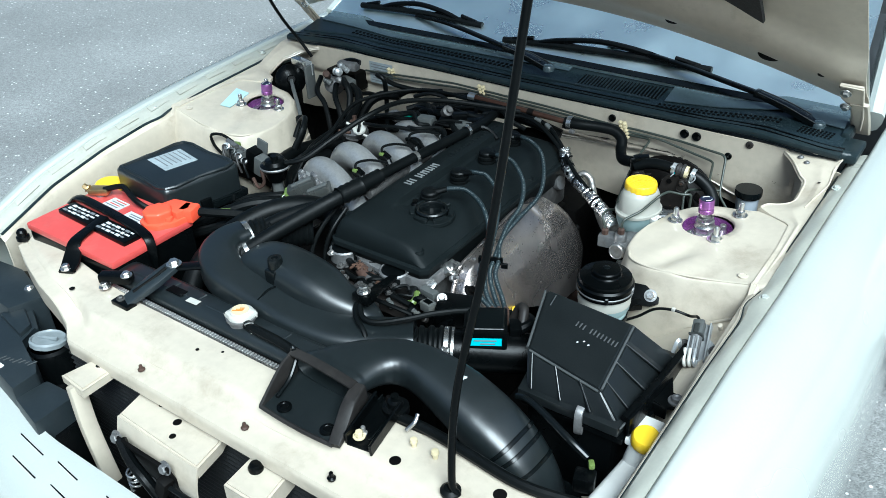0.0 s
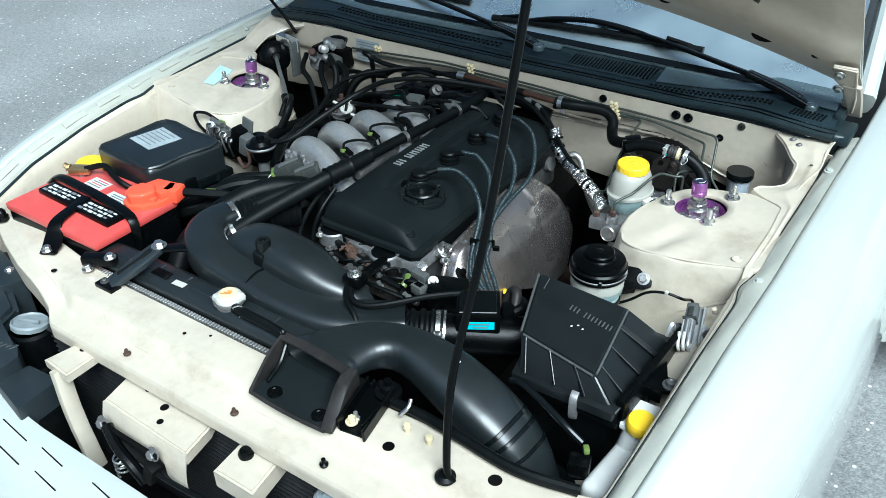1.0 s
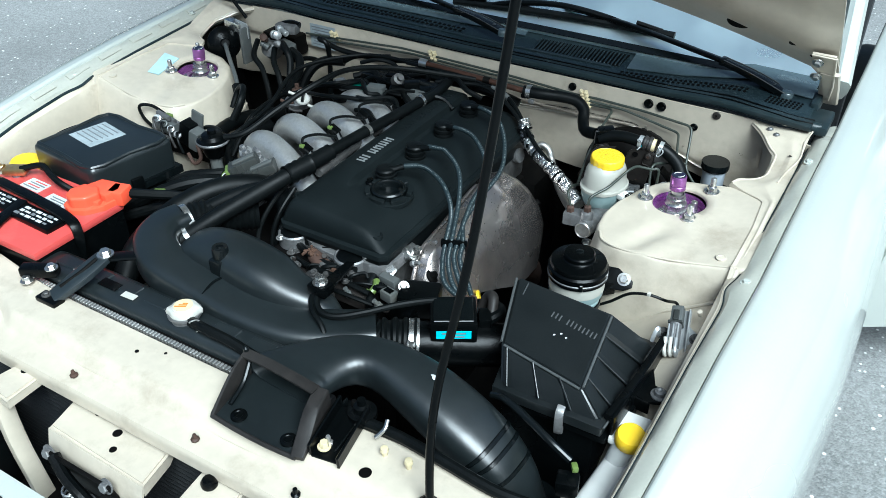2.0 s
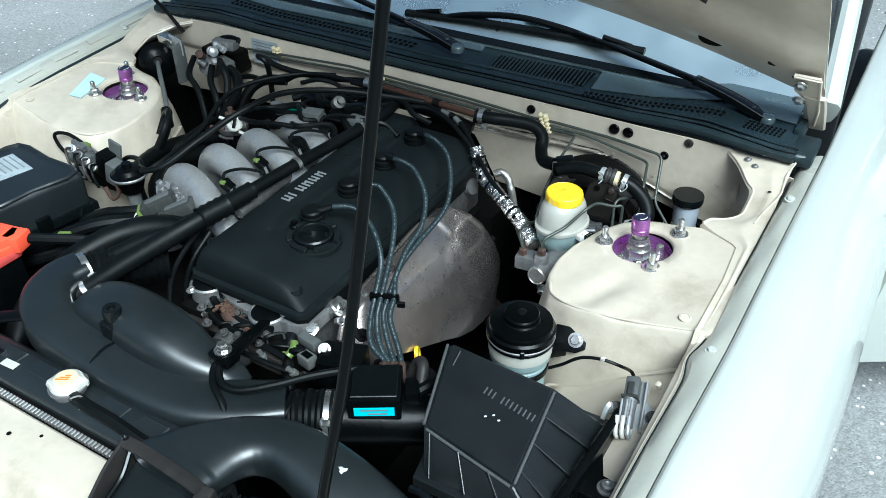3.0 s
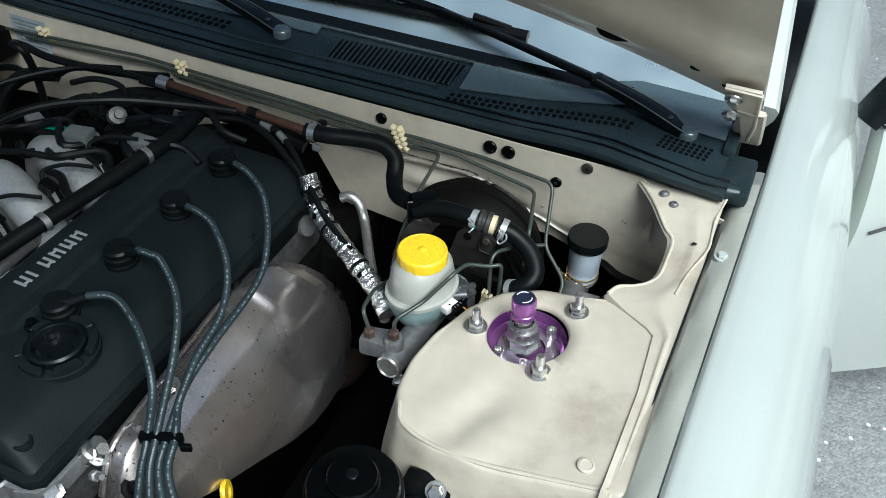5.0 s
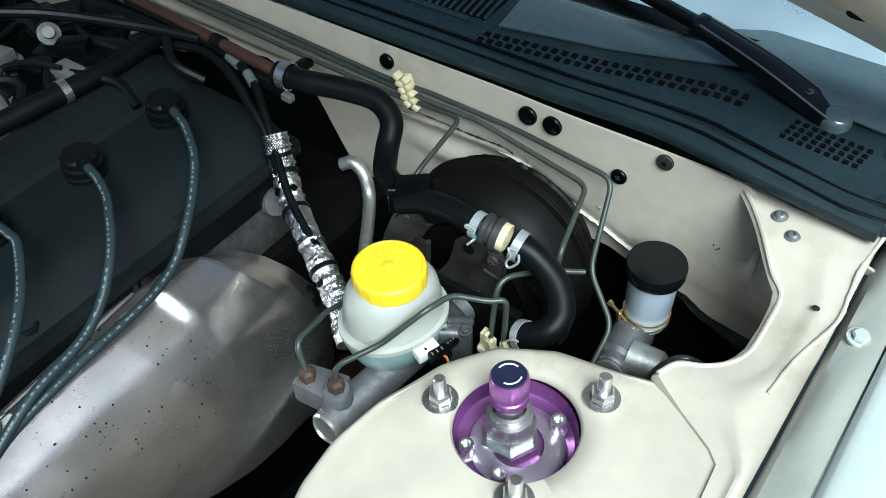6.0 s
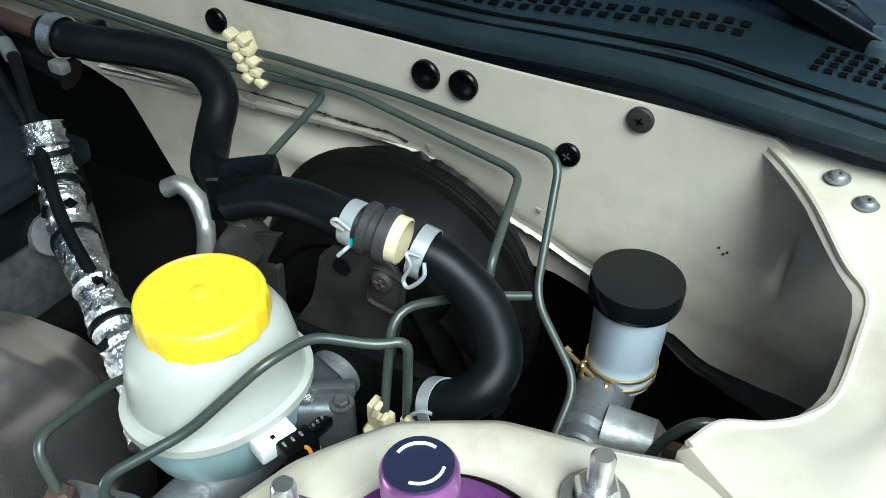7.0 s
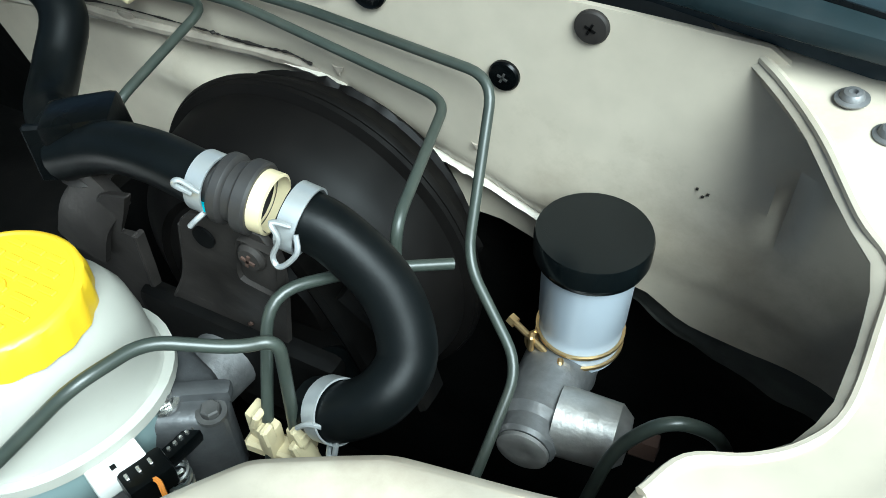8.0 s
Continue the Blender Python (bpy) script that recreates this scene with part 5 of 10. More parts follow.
    part("yellow_tape", tube([(0.190, 0.612, 0.772), (0.196, 0.602, 0.770), (0.194, 0.592, 0.764)], 0.006, 10, 4), GREEN, ENG, "yellow-green tape")
    part("valve_solenoid", tube([(0.215, 0.63, 0.72), (0.245, 0.618, 0.725), (0.275, 0.606, 0.73)], 0.024, 16, 4), BLACK, ENG)
    for k, p in enumerate([[(0.02, 0.628, 0.772), (0.05, 0.612, 0.778), (0.10, 0.606, 0.774), (0.15, 0.612, 0.778)], [(0.0, 0.625, 0.75), (0.06, 0.596, 0.765), (0.12, 0.59, 0.77), (0.19, 0.59, 0.76)], [(0.02, 0.60, 0.74), (0.09, 0.575, 0.755), (0.16, 0.565, 0.765), (0.22, 0.58, 0.75)]]):
        part("engine_loom", tube(p, 0.006 - 0.001 * k, 8, 6), RUBBER, ENG)
    for x, y, z in [(0.05, 0.583, 0.768), (0.11, 0.583, 0.77), (0.15, 0.60, 0.776), (0.025, 0.60, 0.775)]:
        part("bracket_bolt", bolt((x, y, z), 0.005, 0.007), DIRTYALU, ENG)

    # pale plate with two half-round cam ends under the cover's front lip
    part("head_plate", prism([(-0.034, 0.690), (-0.036, 0.655), (0.028, 0.640), (0.046, 0.628), (0.098, 0.622), (0.112, 0.630), (0.165, 0.628), (0.186, 0.636), (0.196, 0.660), (0.196, 0.70)], 0.762, 0.7825, 0.003), DULLALU, ENG, "pale cast head plate")
    for x, y in [(-0.002, 0.645), (0.124, 0.635)]:
        part("cam_end", lathe([(0.029, 0.752), (0.029, 0.784), (0.0265, 0.7865), (0.0245, 0.7850), (0.0245, 0.780), (0, 0.780)], (x, y, 0), None, 36), DULLALU, ENG)
        part("cam_bore", lathe([(0.0246, 0.7852), (0.020, 0.788), (0.0, 0.789)], (x, y, 0), None, 28), BLACK, ENG)
    part("plate_slot", box((0.074, 0.634, 0.7828), (0.014, 0.003, 0.001), 0, Matrix.Rotation(0.5, 4, "Z")), DARK, ENG)
    for x, y in [(-0.028, 0.652), (-0.024, 0.640), (0.152, 0.641), (0.178, 0.652), (-0.012, 0.618)]:
        part("plate_bolt", bolt((x, y, 0.781), 0.0052, 0.006), ALU, ENG)
    part("lifting_eye", box((0.158, 0.640, 0.788), (0.024, 0.007, 0.005), 0.002, Matrix.Rotation(0.15, 4, "Z")), ZINC, ENG)
    # rust-brown bracket and small fittings before the timing cover
    rn = random.Random(23)
    rust = bmesh.new()
    for k in range(16):
        c = Vector((0.060 + 0.007 * rn.gauss(0, 1), 0.614 + 0.005 * rn.gauss(0, 1), 0.781 + 0.003 * rn.random()))
        box(c, (0.003 + 0.009 * rn.random(), 0.004, 0.003 + 0.003 * rn.random()), 0.001, Matrix.Rotation(rn.uniform(-1.5, 1.5), 4, "Z") @ Matrix.Rotation(rn.uniform(-0.5, 0.5), 4, "X"), rust, seg=1)
    part("rusty_bracket", rust, RUSTY, ENG, "flaking orange rusty bracket")
    part("rusty_nut", bolt((0.114, 0.602, 0.768), 0.006, 0.008), RUSTY, ENG)
    part("rusty_boss", tube([(0.052, 0.622, 0.772, 0.010, 0.010), (0.068, 0.613, 0.772, 0.013, 0.012), (0.098, 0.604, 0.765, 0.013, 0.012)], 0, 14, 5), RUST, ENG, "brown rusty boss")
    part("boss_face", tube([(0.078, 0.607, 0.772, 0.009, 0.009), (0.106, 0.600, 0.766, 0.010, 0.010)], 0, 14, 3), DIRTYALU, ENG)
    for k in range(26):
        p = Vector((rn.uniform(0.0, 0.26), rn.uniform(0.555, 0.628), rn.uniform(0.735, 0.775)))
        way = toward((0, 0, 0), (rn.uniform(-0.5, 0.5), rn.uniform(-0.8, 0.1), 0.8))
        if k % 3 == 0:
            part("fitting", lathe([(0.006, 0), (0.006, 0.008), (0.004, 0.009), (0.004, 0.018), (0, 0.018)], p, way, 12), [GRIME, GREYC, BLACK][k // 3 % 3], ENG)
        elif k % 3 == 1:
            part("small_bolt", bolt(p, 0.0045, 0.006, way), DIRTYALU, ENG)
        else:
            q = p + Vector((rn.uniform(0.03, 0.07), rn.uniform(-0.02, 0.02), rn.uniform(-0.01, 0.02)))
            part("small_lead", tube([p, p.lerp(q, 0.4) + Vector((0, -0.008, 0.016)), p.lerp(q, 0.8) + Vector((0, 0.004, 0.010)), q], 0.0022 + 0.002 * rn.random(), 7, 5), RUBBER, ENG)
    for x, y, z in [(0.215, 0.68, 0.772), (0.212, 0.74, 0.776), (0.206, 0.80, 0.778), (0.202, 0.87, 0.776), (0.198, 0.95, 0.774)]:
        part("manifold_stud", lathe([(0.006, 0), (0.006, 0.007), (0.0035, 0.008), (0.0035, 0.018), (0, 0.018)], (x, y, z), toward((0, 0, 0), (0.8, -0.1, 0.5)), 6), DULLALU, ENG)


block()


def heat_shield():
    arc = [(0.0, 0.0), (0.10, 0.013), (0.28, 0.012), (0.5, -0.012), (0.70, -0.050), (0.86, -0.100), (0.95, -0.15), (0.95, -0.20), (0.90, -0.25)]

    def fn(u, v):
        y = 0.672 + 0.350 * u
        k = v * (len(arc) - 1) * lerp(u, [0, 0.15, 0.4, 0.7, 1], [0.52, 0.60, 0.72, 0.88, 1])
        fx, fz = (lerp(k, range(len(arc)), [a[c] for a in arc]) for c in (0, 1))
        x0 = lerp(u, [0, 0.1, 0.75, 1], [0.215, 0.208, 0.188, 0.180])
        wid = lerp(u, [0, 0.06, 0.2, 0.6, 0.85, 0.95, 1], [0.072, 0.084, 0.098, 0.114, 0.108, 0.096, 0.075])
        z0 = lerp(u, [0, 0.1, 0.75, 0.9, 1], [0.766, 0.772, 0.776, 0.770, 0.745])
        high = lerp(u, [0, 0.08, 0.5, 0.85, 1], [0.5, 0.85, 1.0, 0.95, 0.7])
        z = z0 + fz * high - 0.045 * max(0.0, 1 - u / 0.16) ** 2
        y2 = y + 0.095 * fx * u
        # pressed crease toward the back
        past = u - 0.775 + 0.10 * fx
        dent = 1.2 / (1 + math.exp(max(-40, min(40, -past / 0.0055)))) * math.exp(-max(0.0, past) / 0.10) * math.exp(-(((fx - 0.34) / 0.22) ** 2))
        wave = 0.0022 * noise.noise((u * 5, fx * 4, 3.0)) * min(1, 6 * fx)
        return Vector((x0 + wid * fx, y2, z + 0.0062 * dent + wave))

    hs = part("heat_shield", thick(grid(110, 44, fn), 0.0015), SHIELD, ENG, "brown-grey pressed heat shield, speckled with dirt", 50)
    part("shield_rim", tube([fn(u, 0.02) + Vector((0, 0, 0.002)) for u in np.linspace(0.02, 0.9, 14)], 0.0035, 8, 3), SHIELD, hs)
    for u, v in [(0.97, 0.62), (0.80, 0.10), (0.06, 0.6)]:
        p = fn(u, v)
        part("shield_bolt", lathe([(0.013, -0.002), (0.0125, 0.0), (0.008, 0.001), (0.006, 0.006), (0, 0.007)], p, toward((0, 0, 0), (0.6, 0.5 if u > 0.9 else 0, 0.6)), 12), DARK, hs)
    bm = bmesh.new()
    rnd = random.Random(4)
    for k in range(420):
        p = fn(0.04 + 0.66 * rnd.random() ** 1.3, 0.10 + 0.62 * rnd.random())
        bmesh.ops.create_icosphere(bm, subdivisions=1, radius=0.0003 + 0.0009 * rnd.random() ** 3, matrix=Matrix.Translation(p))
    ob = part("dirt_speck", bm, DARK, hs)
    ob["kind"] = "stuff"
    part("exhaust_pipe", tube([(0.26, 1.0, 0.6), (0.24, 1.10, 0.5), (0.2, 1.2, 0.4)], 0.03, 14, 4), RUST, ENG)
    part("rear_fitting", lathe([(0.011, 0), (0.013, 0.002), (0.013, 0.022), (0.015, 0.023), (0.015, 0.034), (0, 0.035)], (0.166, 1.122, 0.752), toward((0, 0, 0), (0.8, -0.1, 0.25)), 16), DULLALU, ENG)
    # dipstick with its yellow loop
    part("dipstick_tube", tube([(0.24, 0.80, 0.60), (0.275, 0.775, 0.64), (0.292, 0.762, 0.658)], 0.004, 8, 4), DARK, ENG)
    bm = lathe([(0.006, 0.0), (0.008, -0.003), (0.014, -0.003), (0.0155, 0), (0.014, 0.003), (0.008, 0.003), (0.006, 0.0)], (0.296, 0.766, 0.672), toward((0, 0, 0), (0.85, 0.45, 0.15)), 28)
    part("dipstick_loop", bm, YELLOW, ENG, "yellow dipstick handle")


heat_shield()


def intake():
    rise = [(0.0, 0.0, 0.0), (0.016, 0.074, 0.008), (0.044, 0.146, 0.012), (0.060, 0.220, 0.012)]
    base = [(-0.022, 0.738, 0.772, 0.024, 0.022), (-0.066, 0.754, 0.802, 0.025, 0.024), (-0.112, 0.771, 0.822, 0.026, 0.025), (-0.158, 0.788, 0.830, 0.027, 0.026), (-0.198, 0.803, 0.825, 0.028, 0.027), (-0.228, 0.814, 0.804, 0.029, 0.028), (-0.244, 0.820, 0.766, 0.030, 0.029), (-0.250, 0.822, 0.715, 0.031, 0.030)]
    for k, (ox, oy, oz) in enumerate(rise):
        pts = [(x + ox, y + oy, z + oz, a, b) for x, y, z, a, b in base]
        rn = part("intake_runner", tube(pts, 0, 24, 7, up=(0.4, 0.9, 0)), RUNNER, ENG, "matte cast aluminium intake runner")
        part("casting_seam", tube([(p[0], p[1], p[2] + p[4] * 0.985) for p in pts[1:6]], 0.0012, 6, 5), RUNNER, rn)
        part("runner_flange", tube([(-0.020 + ox * 0.3, 0.738 + oy, 0.772 + oz, 0.034, 0.028), (-0.012 + ox * 0.3, 0.735 + oy, 0.766 + oz, 0.034, 0.028)], 0, 20, 2, up=(0.4, 0.9, 0), power=3), DIRTYALU, rn)
        ix, iy, iz = -0.088 + ox * 0.6, 0.800 + oy, 0.832 + oz
        part("injector", tube([(ix + 0.03, iy - 0.01, iz - 0.025), (ix + 0.012, iy - 0.004, iz - 0.004), (ix, iy, iz + 0.012)], 0.008, 10, 3), BLACK, ENG)
        plug = part("injector_plug", box((ix - 0.004, iy, iz + 0.014), (0.022, 0.015, 0.016), 0.003, Matrix.Rotation(0.5, 4, "Y")), BLACK, ENG)
        part("injector_lead", tube([(ix - 0.012, iy, iz + 0.020), (ix - 0.016, iy + 0.010, iz + 0.030), (ix + 0.004, iy + 0.028, iz + 0.034), (ix + 0.034, iy + 0.043, iz + 0.030)], 0.0028, 7, 5), RUBBER, ENG)
        if k < 2:
            part("plug_clip", box((ix - 0.008, iy - 0.006, iz + 0.022), (0.010, 0.008, 0.006), 0.002), GREEN, plug, "lime green plug clip")
    part("fuel_rail", tube([(-0.035, 0.76, 0.832), (-0.036, 0.92, 0.834), (-0.036, 1.10, 0.834)], 0.009, 12, 3), DIRTYALU, ENG)
    part("plenum", tube([(-0.245, 0.76, 0.690, 0.045, 0.05), (-0.245, 0.9, 0.690, 0.05, 0.05), (-0.24, 1.09, 0.69, 0.045, 0.05)], 0, 20, 5, up=(0, 0, 1)), DIRTYALU, ENG)
    # throttle body: cast flange with its lugs and bolts, and the stubs before it
    part("throttle_body", lathe([(0.036, 0), (0.036, 0.04), (0.042, 0.042), (0.042, 0.052), (0.0, 0.053)], (-0.205, 0.765, 0.768), toward((0, 0, 0), (0.45, -0.85, 0.1)), 24), RUNNER, ENG)
    part("throttle_flange", prism([(-0.232, 0.765), (-0.215, 0.750), (-0.190, 0.752), (-0.160, 0.742), (-0.138, 0.757), (-0.142, 0.778), (-0.172, 0.790), (-0.205, 0.796), (-0.230, 0.785)], 0.790, 0.824, 0.006), RUNNER, ENG, "stained cast throttle flange")
    part("flange_boss", lathe([(0.015, 0), (0.013, 0.012), (0.010, 0.014), (0, 0.014)], (-0.186, 0.778, 0.822), toward((0, 0, 0), (-0.1, -0.3, 0.9)), 18), DULLALU, ENG)
    for p in [(-0.223, 0.770, 0.824), (-0.205, 0.757, 0.824), (-0.168, 0.753, 0.824), (-0.148, 0.764, 0.824), (-0.205, 0.788, 0.824)]:
        part("throttle_bolt", bolt(p, 0.006, 0.008, toward((0, 0, 0), (-0.2, -0.3, 0.9))), DULLALU, ENG)
    part("egr_valve", lathe([(0.028, 0), (0.03, 0.004), (0.03, 0.012), (0.022, 0.02), (0.008, 0.024), (0.008, 0.03), (0, 0.03)], (-0.300, 1.030, 0.790), None, 24), DULLALU, ENG)
    part("egr_cap", lathe([(0.012, 0), (0.012, 0.008), (0.005, 0.01), (0.005, 0.02), (0, 0.02)], (-0.300, 1.030, 0.819), None, 16), RUST, ENG)
    # white dial of the pressure switch, its hose stubs and brown clips
    part("pressure_switch", lathe([(0.008, -0.03), (0.010, -0.006), (0.016, -0.004), (0.0172, 0.003), (0.015, 0.005), (0.008, 0.0055), (0.007, 0.001), (0, 0.001)], (-0.250, 0.990, 0.836), toward((0, 0, 0), (0.25, -0.75, 0.6)), 28), SWITCHW, ENG, "round white vacuum switch")
    part("switch_slot", box((-0.2475, 0.9855, 0.8405), (0.006, 0.004, 0.024), 0.001, toward((0, 0, 0), (0.25, -0.75, 0.6)) @ Matrix.Rotation(1.57, 4, "X")), BLACK, ENG)
    for k, (x, y, z) in enumerate([(-0.285, 0.985, 0.842), (-0.292, 0.965, 0.830), (-0.262, 0.955, 0.822), (-0.225, 0.972, 0.832)]):
        part("hose_stub", tube([(x, y, z), (x + 0.012, y + 0.004, z - 0.004), (x + 0.026, y + 0.010, z - 0.004)], 0.0032, 8, 3), [SWITCHW, RUST, VALVE, SWITCHW][k], ENG)
    part("connector_block", box((-0.098, 1.040, 0.868), (0.036, 0.026, 0.020), 0.003, Matrix.Rotation(0.2, 4, "Z")), GREYC, ENG, "pale grey connector")


intake()


def topside():
    # thick breather pipe along the cover, clipped to it
    part("breather_pipe", tube([(-0.150, 0.522, 0.785), (-0.115, 0.575, 0.812), (-0.070, 0.65, 0.842), (-0.045, 0.71, 0.856), (-0.028, 0.79, 0.862)], 0.0155, 14, 12, ripple=lambda i: 1 - 0.06 * (i % 2)), RUBBER, ENG, "black convoluted breather pipe")
    part("breather_pipe", tube([(-0.030, 0.775, 0.862), (-0.018, 0.85, 0.866), (-0.006, 0.93, 0.867), (0.004, 1.02, 0.866), (0.010, 1.10, 0.864), (0.0, 1.17, 0.862)], 0.0105, 12, 7), RUBBER, ENG)
    part("pipe_branch", tube([(-0.062, 0.66, 0.846), (-0.10, 0.635, 0.836), (-0.135, 0.60, 0.82), (-0.165, 0.565, 0.80)], 0.013, 12, 6), RUBBER, ENG)
    part("pipe_sleeve", tube([(-0.052, 0.695, 0.853), (-0.036, 0.742, 0.859)], 0.0190, 16, 8, ripple=lambda i: 1 - 0.10 * (i % 2)), RUBBER, ENG)
    for p, d in [((-0.142, 0.534, 0.789), (0.035, 0.053, 0.027)), ((-0.012, 0.885, 0.8665), (0.012, 0.08, 0.001)), ((0.006, 1.045, 0.866), (0.008, 0.08, -0.001))]:
        r = 0.0165 if p[2] < 0.8 else 0.0115
        part("hose_clamp", lathe([(r, -0.004), (r + 0.001, -0.004), (r + 0.001, 0.004), (r, 0.004)], p, toward((0, 0, 0), d), 24), ZINC, ENG)
    for a, b, tint in [((-0.206, 0.702, 0.812), (-0.156, 0.746, 0.838), GREEN), ((-0.172, 0.712, 0.806), (-0.114, 0.748, 0.836), GREYC)]:
        m = Matrix.Translation((Vector(a) + Vector(b)) / 2) @ toward(a, b)
        c = part("loom_connector", box((0, 0, 0), (0.029, 0.019, 0.058), 0.003), PLUGC, ENG, "grey electrical connector")
        side = [part("connector_latch", box((0, 0.0108, 0.004), (0.011, 0.004, 0.044), 0.0012), GREYC, c), part("connector_seal", box((0, 0, -0.032), (0.026, 0.015, 0.007), 0.002), tint, c)]
        side += [part("connector_rib", box((0, 0, -0.024 + 0.011 * q), (0.0305, 0.0205, 0.0022), 0.0006, seg=1), PLUGC, c) for q in range(3)]
        side += [part("connector_wire", tube([(0.010 - 0.005 * w, 0, -0.034), (0.012 - 0.006 * w, -0.004, -0.046), (0.008 - 0.003 * w, -0.022, -0.060)], 0.0015, 6, 4), [BLACK, GREEN, WHITEP, BLACK, RUST][w], c) for w in range(5)]
        for ob in [c] + side:
            ob.data.transform(Matrix.Translation(-ORG[ENG.name]) @ m @ Matrix.Translation(ORG[ENG.name]))
    part("connector_bracket", box((-0.155, 0.730, 0.800), (0.08, 0.04, 0.010), 0.003, Matrix.Rotation(-0.62, 4, "Z")), DIRTYALU, ENG)
    rnd = random.Random(11)
    # small vacuum and water hoses over the intake
    runs = [
        [(-0.30, 1.00, 0.825), (-0.24, 1.02, 0.850), (-0.17, 1.03, 0.862), (-0.11, 1.04, 0.866), (-0.05, 1.06, 0.86)],
        [(-0.255, 1.005, 0.84), (-0.22, 0.985, 0.853), (-0.18, 0.975, 0.862), (-0.13, 0.985, 0.866), (-0.07, 1.0, 0.862)],
        [(-0.275, 0.775, 0.832), (-0.24, 0.80, 0.842), (-0.205, 0.86, 0.875), (-0.165, 0.925, 0.908), (-0.141, 1.011, 0.914), (-0.085, 1.09, 0.900), (0.0, 1.15, 0.882), (0.06, 1.176, 0.874)],
        [(-0.31, 0.76, 0.80), (-0.29, 0.85, 0.82), (-0.31, 0.95, 0.82), (-0.33, 1.08, 0.85), (-0.24, 1.19, 0.86), (-0.12, 1.20, 0.866), (-0.02, 1.19, 0.87)],
        [(-0.14, 1.12, 0.84), (-0.10, 1.13, 0.862), (-0.05, 1.12, 0.866), (-0.01, 1.13, 0.858)],
        [(-0.19, 1.08, 0.83), (-0.16, 1.11, 0.855), (-0.11, 1.10, 0.86), (-0.04, 1.09, 0.855)],
        [(-0.04, 0.62, 0.70), (-0.05, 0.64, 0.76), (-0.045, 0.66, 0.80), (-0.04, 0.70, 0.83)],
        [(-0.06, 0.60, 0.70), (-0.075, 0.63, 0.76), (-0.07, 0.66, 0.80), (-0.06, 0.70, 0.83)],
        [(-0.02, 0.61, 0.68), (-0.035, 0.625, 0.74), (-0.025, 0.64, 0.79), (-0.02, 0.68, 0.82)],
    ]
    for k, r in enumerate(runs):
        part("vacuum_hose", tube(r, 0.0045 if k != 2 else 0.0056, 10, 7), RUBBER, ENG)
    for k, (x, y, z, m) in enumerate([(-0.141, 1.043, 0.858, TEALC), (-0.10, 1.05, 0.858, GREYC), (-0.05, 1.10, 0.866, BLACK), (-0.17, 1.12, 0.85, BLACK), (-0.02, 1.07, 0.862, GREYC), (-0.12, 1.14, 0.852, BLACK), (-0.20, 1.06, 0.85, DULLALU), (-0.06, 1.15, 0.85, BLACK)]):
        part("intake_connector", box((x, y, z), (0.034, 0.022, 0.018), 0.004, Matrix.Rotation(rnd.uniform(-0.7, 0.7), 4, "Z")), m, ENG)
    # clutter over the rear runners
    for k in range(14):
        x, y = -0.22 + 0.20 * rnd.random(), 0.98 + 0.17 * rnd.random()
        z = 0.835 + 0.03 * rnd.random()
        part("loom_branch", tube([(x, y, z), (x + 0.04, y + rnd.uniform(-0.03, 0.03), z + 0.012), (x + 0.08, y + rnd.uniform(-0.04, 0.05), z + 0.006), (x + 0.11, y + rnd.uniform(-0.02, 0.06), z - 0.01)], 0.0045 + 0.003 * rnd.random(), 8, 5), RUBBER, ENG)
    part("loom_box", box((-0.05, 1.11, 0.852), (0.10, 0.05, 0.022), 0.006, Matrix.Rotation(0.35, 4, "Z")), BLACK, ENG)
    part("loom_box", box((-0.15, 1.13, 0.84), (0.07, 0.04, 0.03), 0.006, Matrix.Rotation(-0.2, 4, "Z")), BLACK, ENG)
    part("solenoid", lathe([(0.010, 0), (0.012, 0.002), (0.012, 0.02), (0.006, 0.022), (0.006, 0.03), (0, 0.03)], (-0.09, 1.10, 0.866), toward((0, 0, 0), (0.6, -0.3, 0.5)), 16), DIRTYALU, ENG)
    part("rear_loom", tube([(-0.20, 1.14, 0.83), (-0.12, 1.18, 0.85), (-0.02, 1.185, 0.855), (0.08, 1.19, 0.85), (0.15, 1.20, 0.83)], 0.012, 10, 6), RUBBER, ENG)
    # loom from the back of the cover to the master cylinder, sleeved in foil
    part("rear_lead", tube([(0.03, 1.160, 0.866), (0.075, 1.168, 0.868), (0.120, 1.158, 0.862), (0.160, 1.143, 0.846), (0.188, 1.132, 0.828), (0.21, 1.118, 0.808)], 0.0046, 8, 7), RUBBER, ENG)
    part("rear_lead", tube([(-0.12, 1.19, 0.868), (0.02, 1.180, 0.874), (0.085, 1.178, 0.868), (0.130, 1.172, 0.860), (0.168, 1.150, 0.846), (0.205, 1.124, 0.822), (0.245, 1.098, 0.800), (0.30, 1.075, 0.775)], 0.0042, 8, 7), RUBBER, ENG)
    for p, q in [((0.098, 1.1775, 0.866), (0.115, 1.1745, 0.863)), ((0.128, 1.1722, 0.8605), (0.142, 1.166, 0.856))]:
        part("lead_band", tube([p, q], 0.0052, 12, 2), GREYC, ENG)
    fp = [(0.190, 1.140, 0.832), (0.198, 1.134, 0.818), (0.206, 1.128, 0.800), (0.228, 1.112, 0.788), (0.262, 1.092, 0.780), (0.300, 1.072, 0.768), (0.338, 1.052, 0.756), (0.366, 1.030, 0.745)]
    part("foil_sleeve", tube(fp, 0.0138, 18, 12, ripple=lambda i: 0.84 + 0.32 * abs(noise.noise((i * 0.55, 1.7, 0)))), FOIL, ENG, "hose wrapped in crumpled silver foil")
    rf = random.Random(9)
    line = spline(fp, 12)
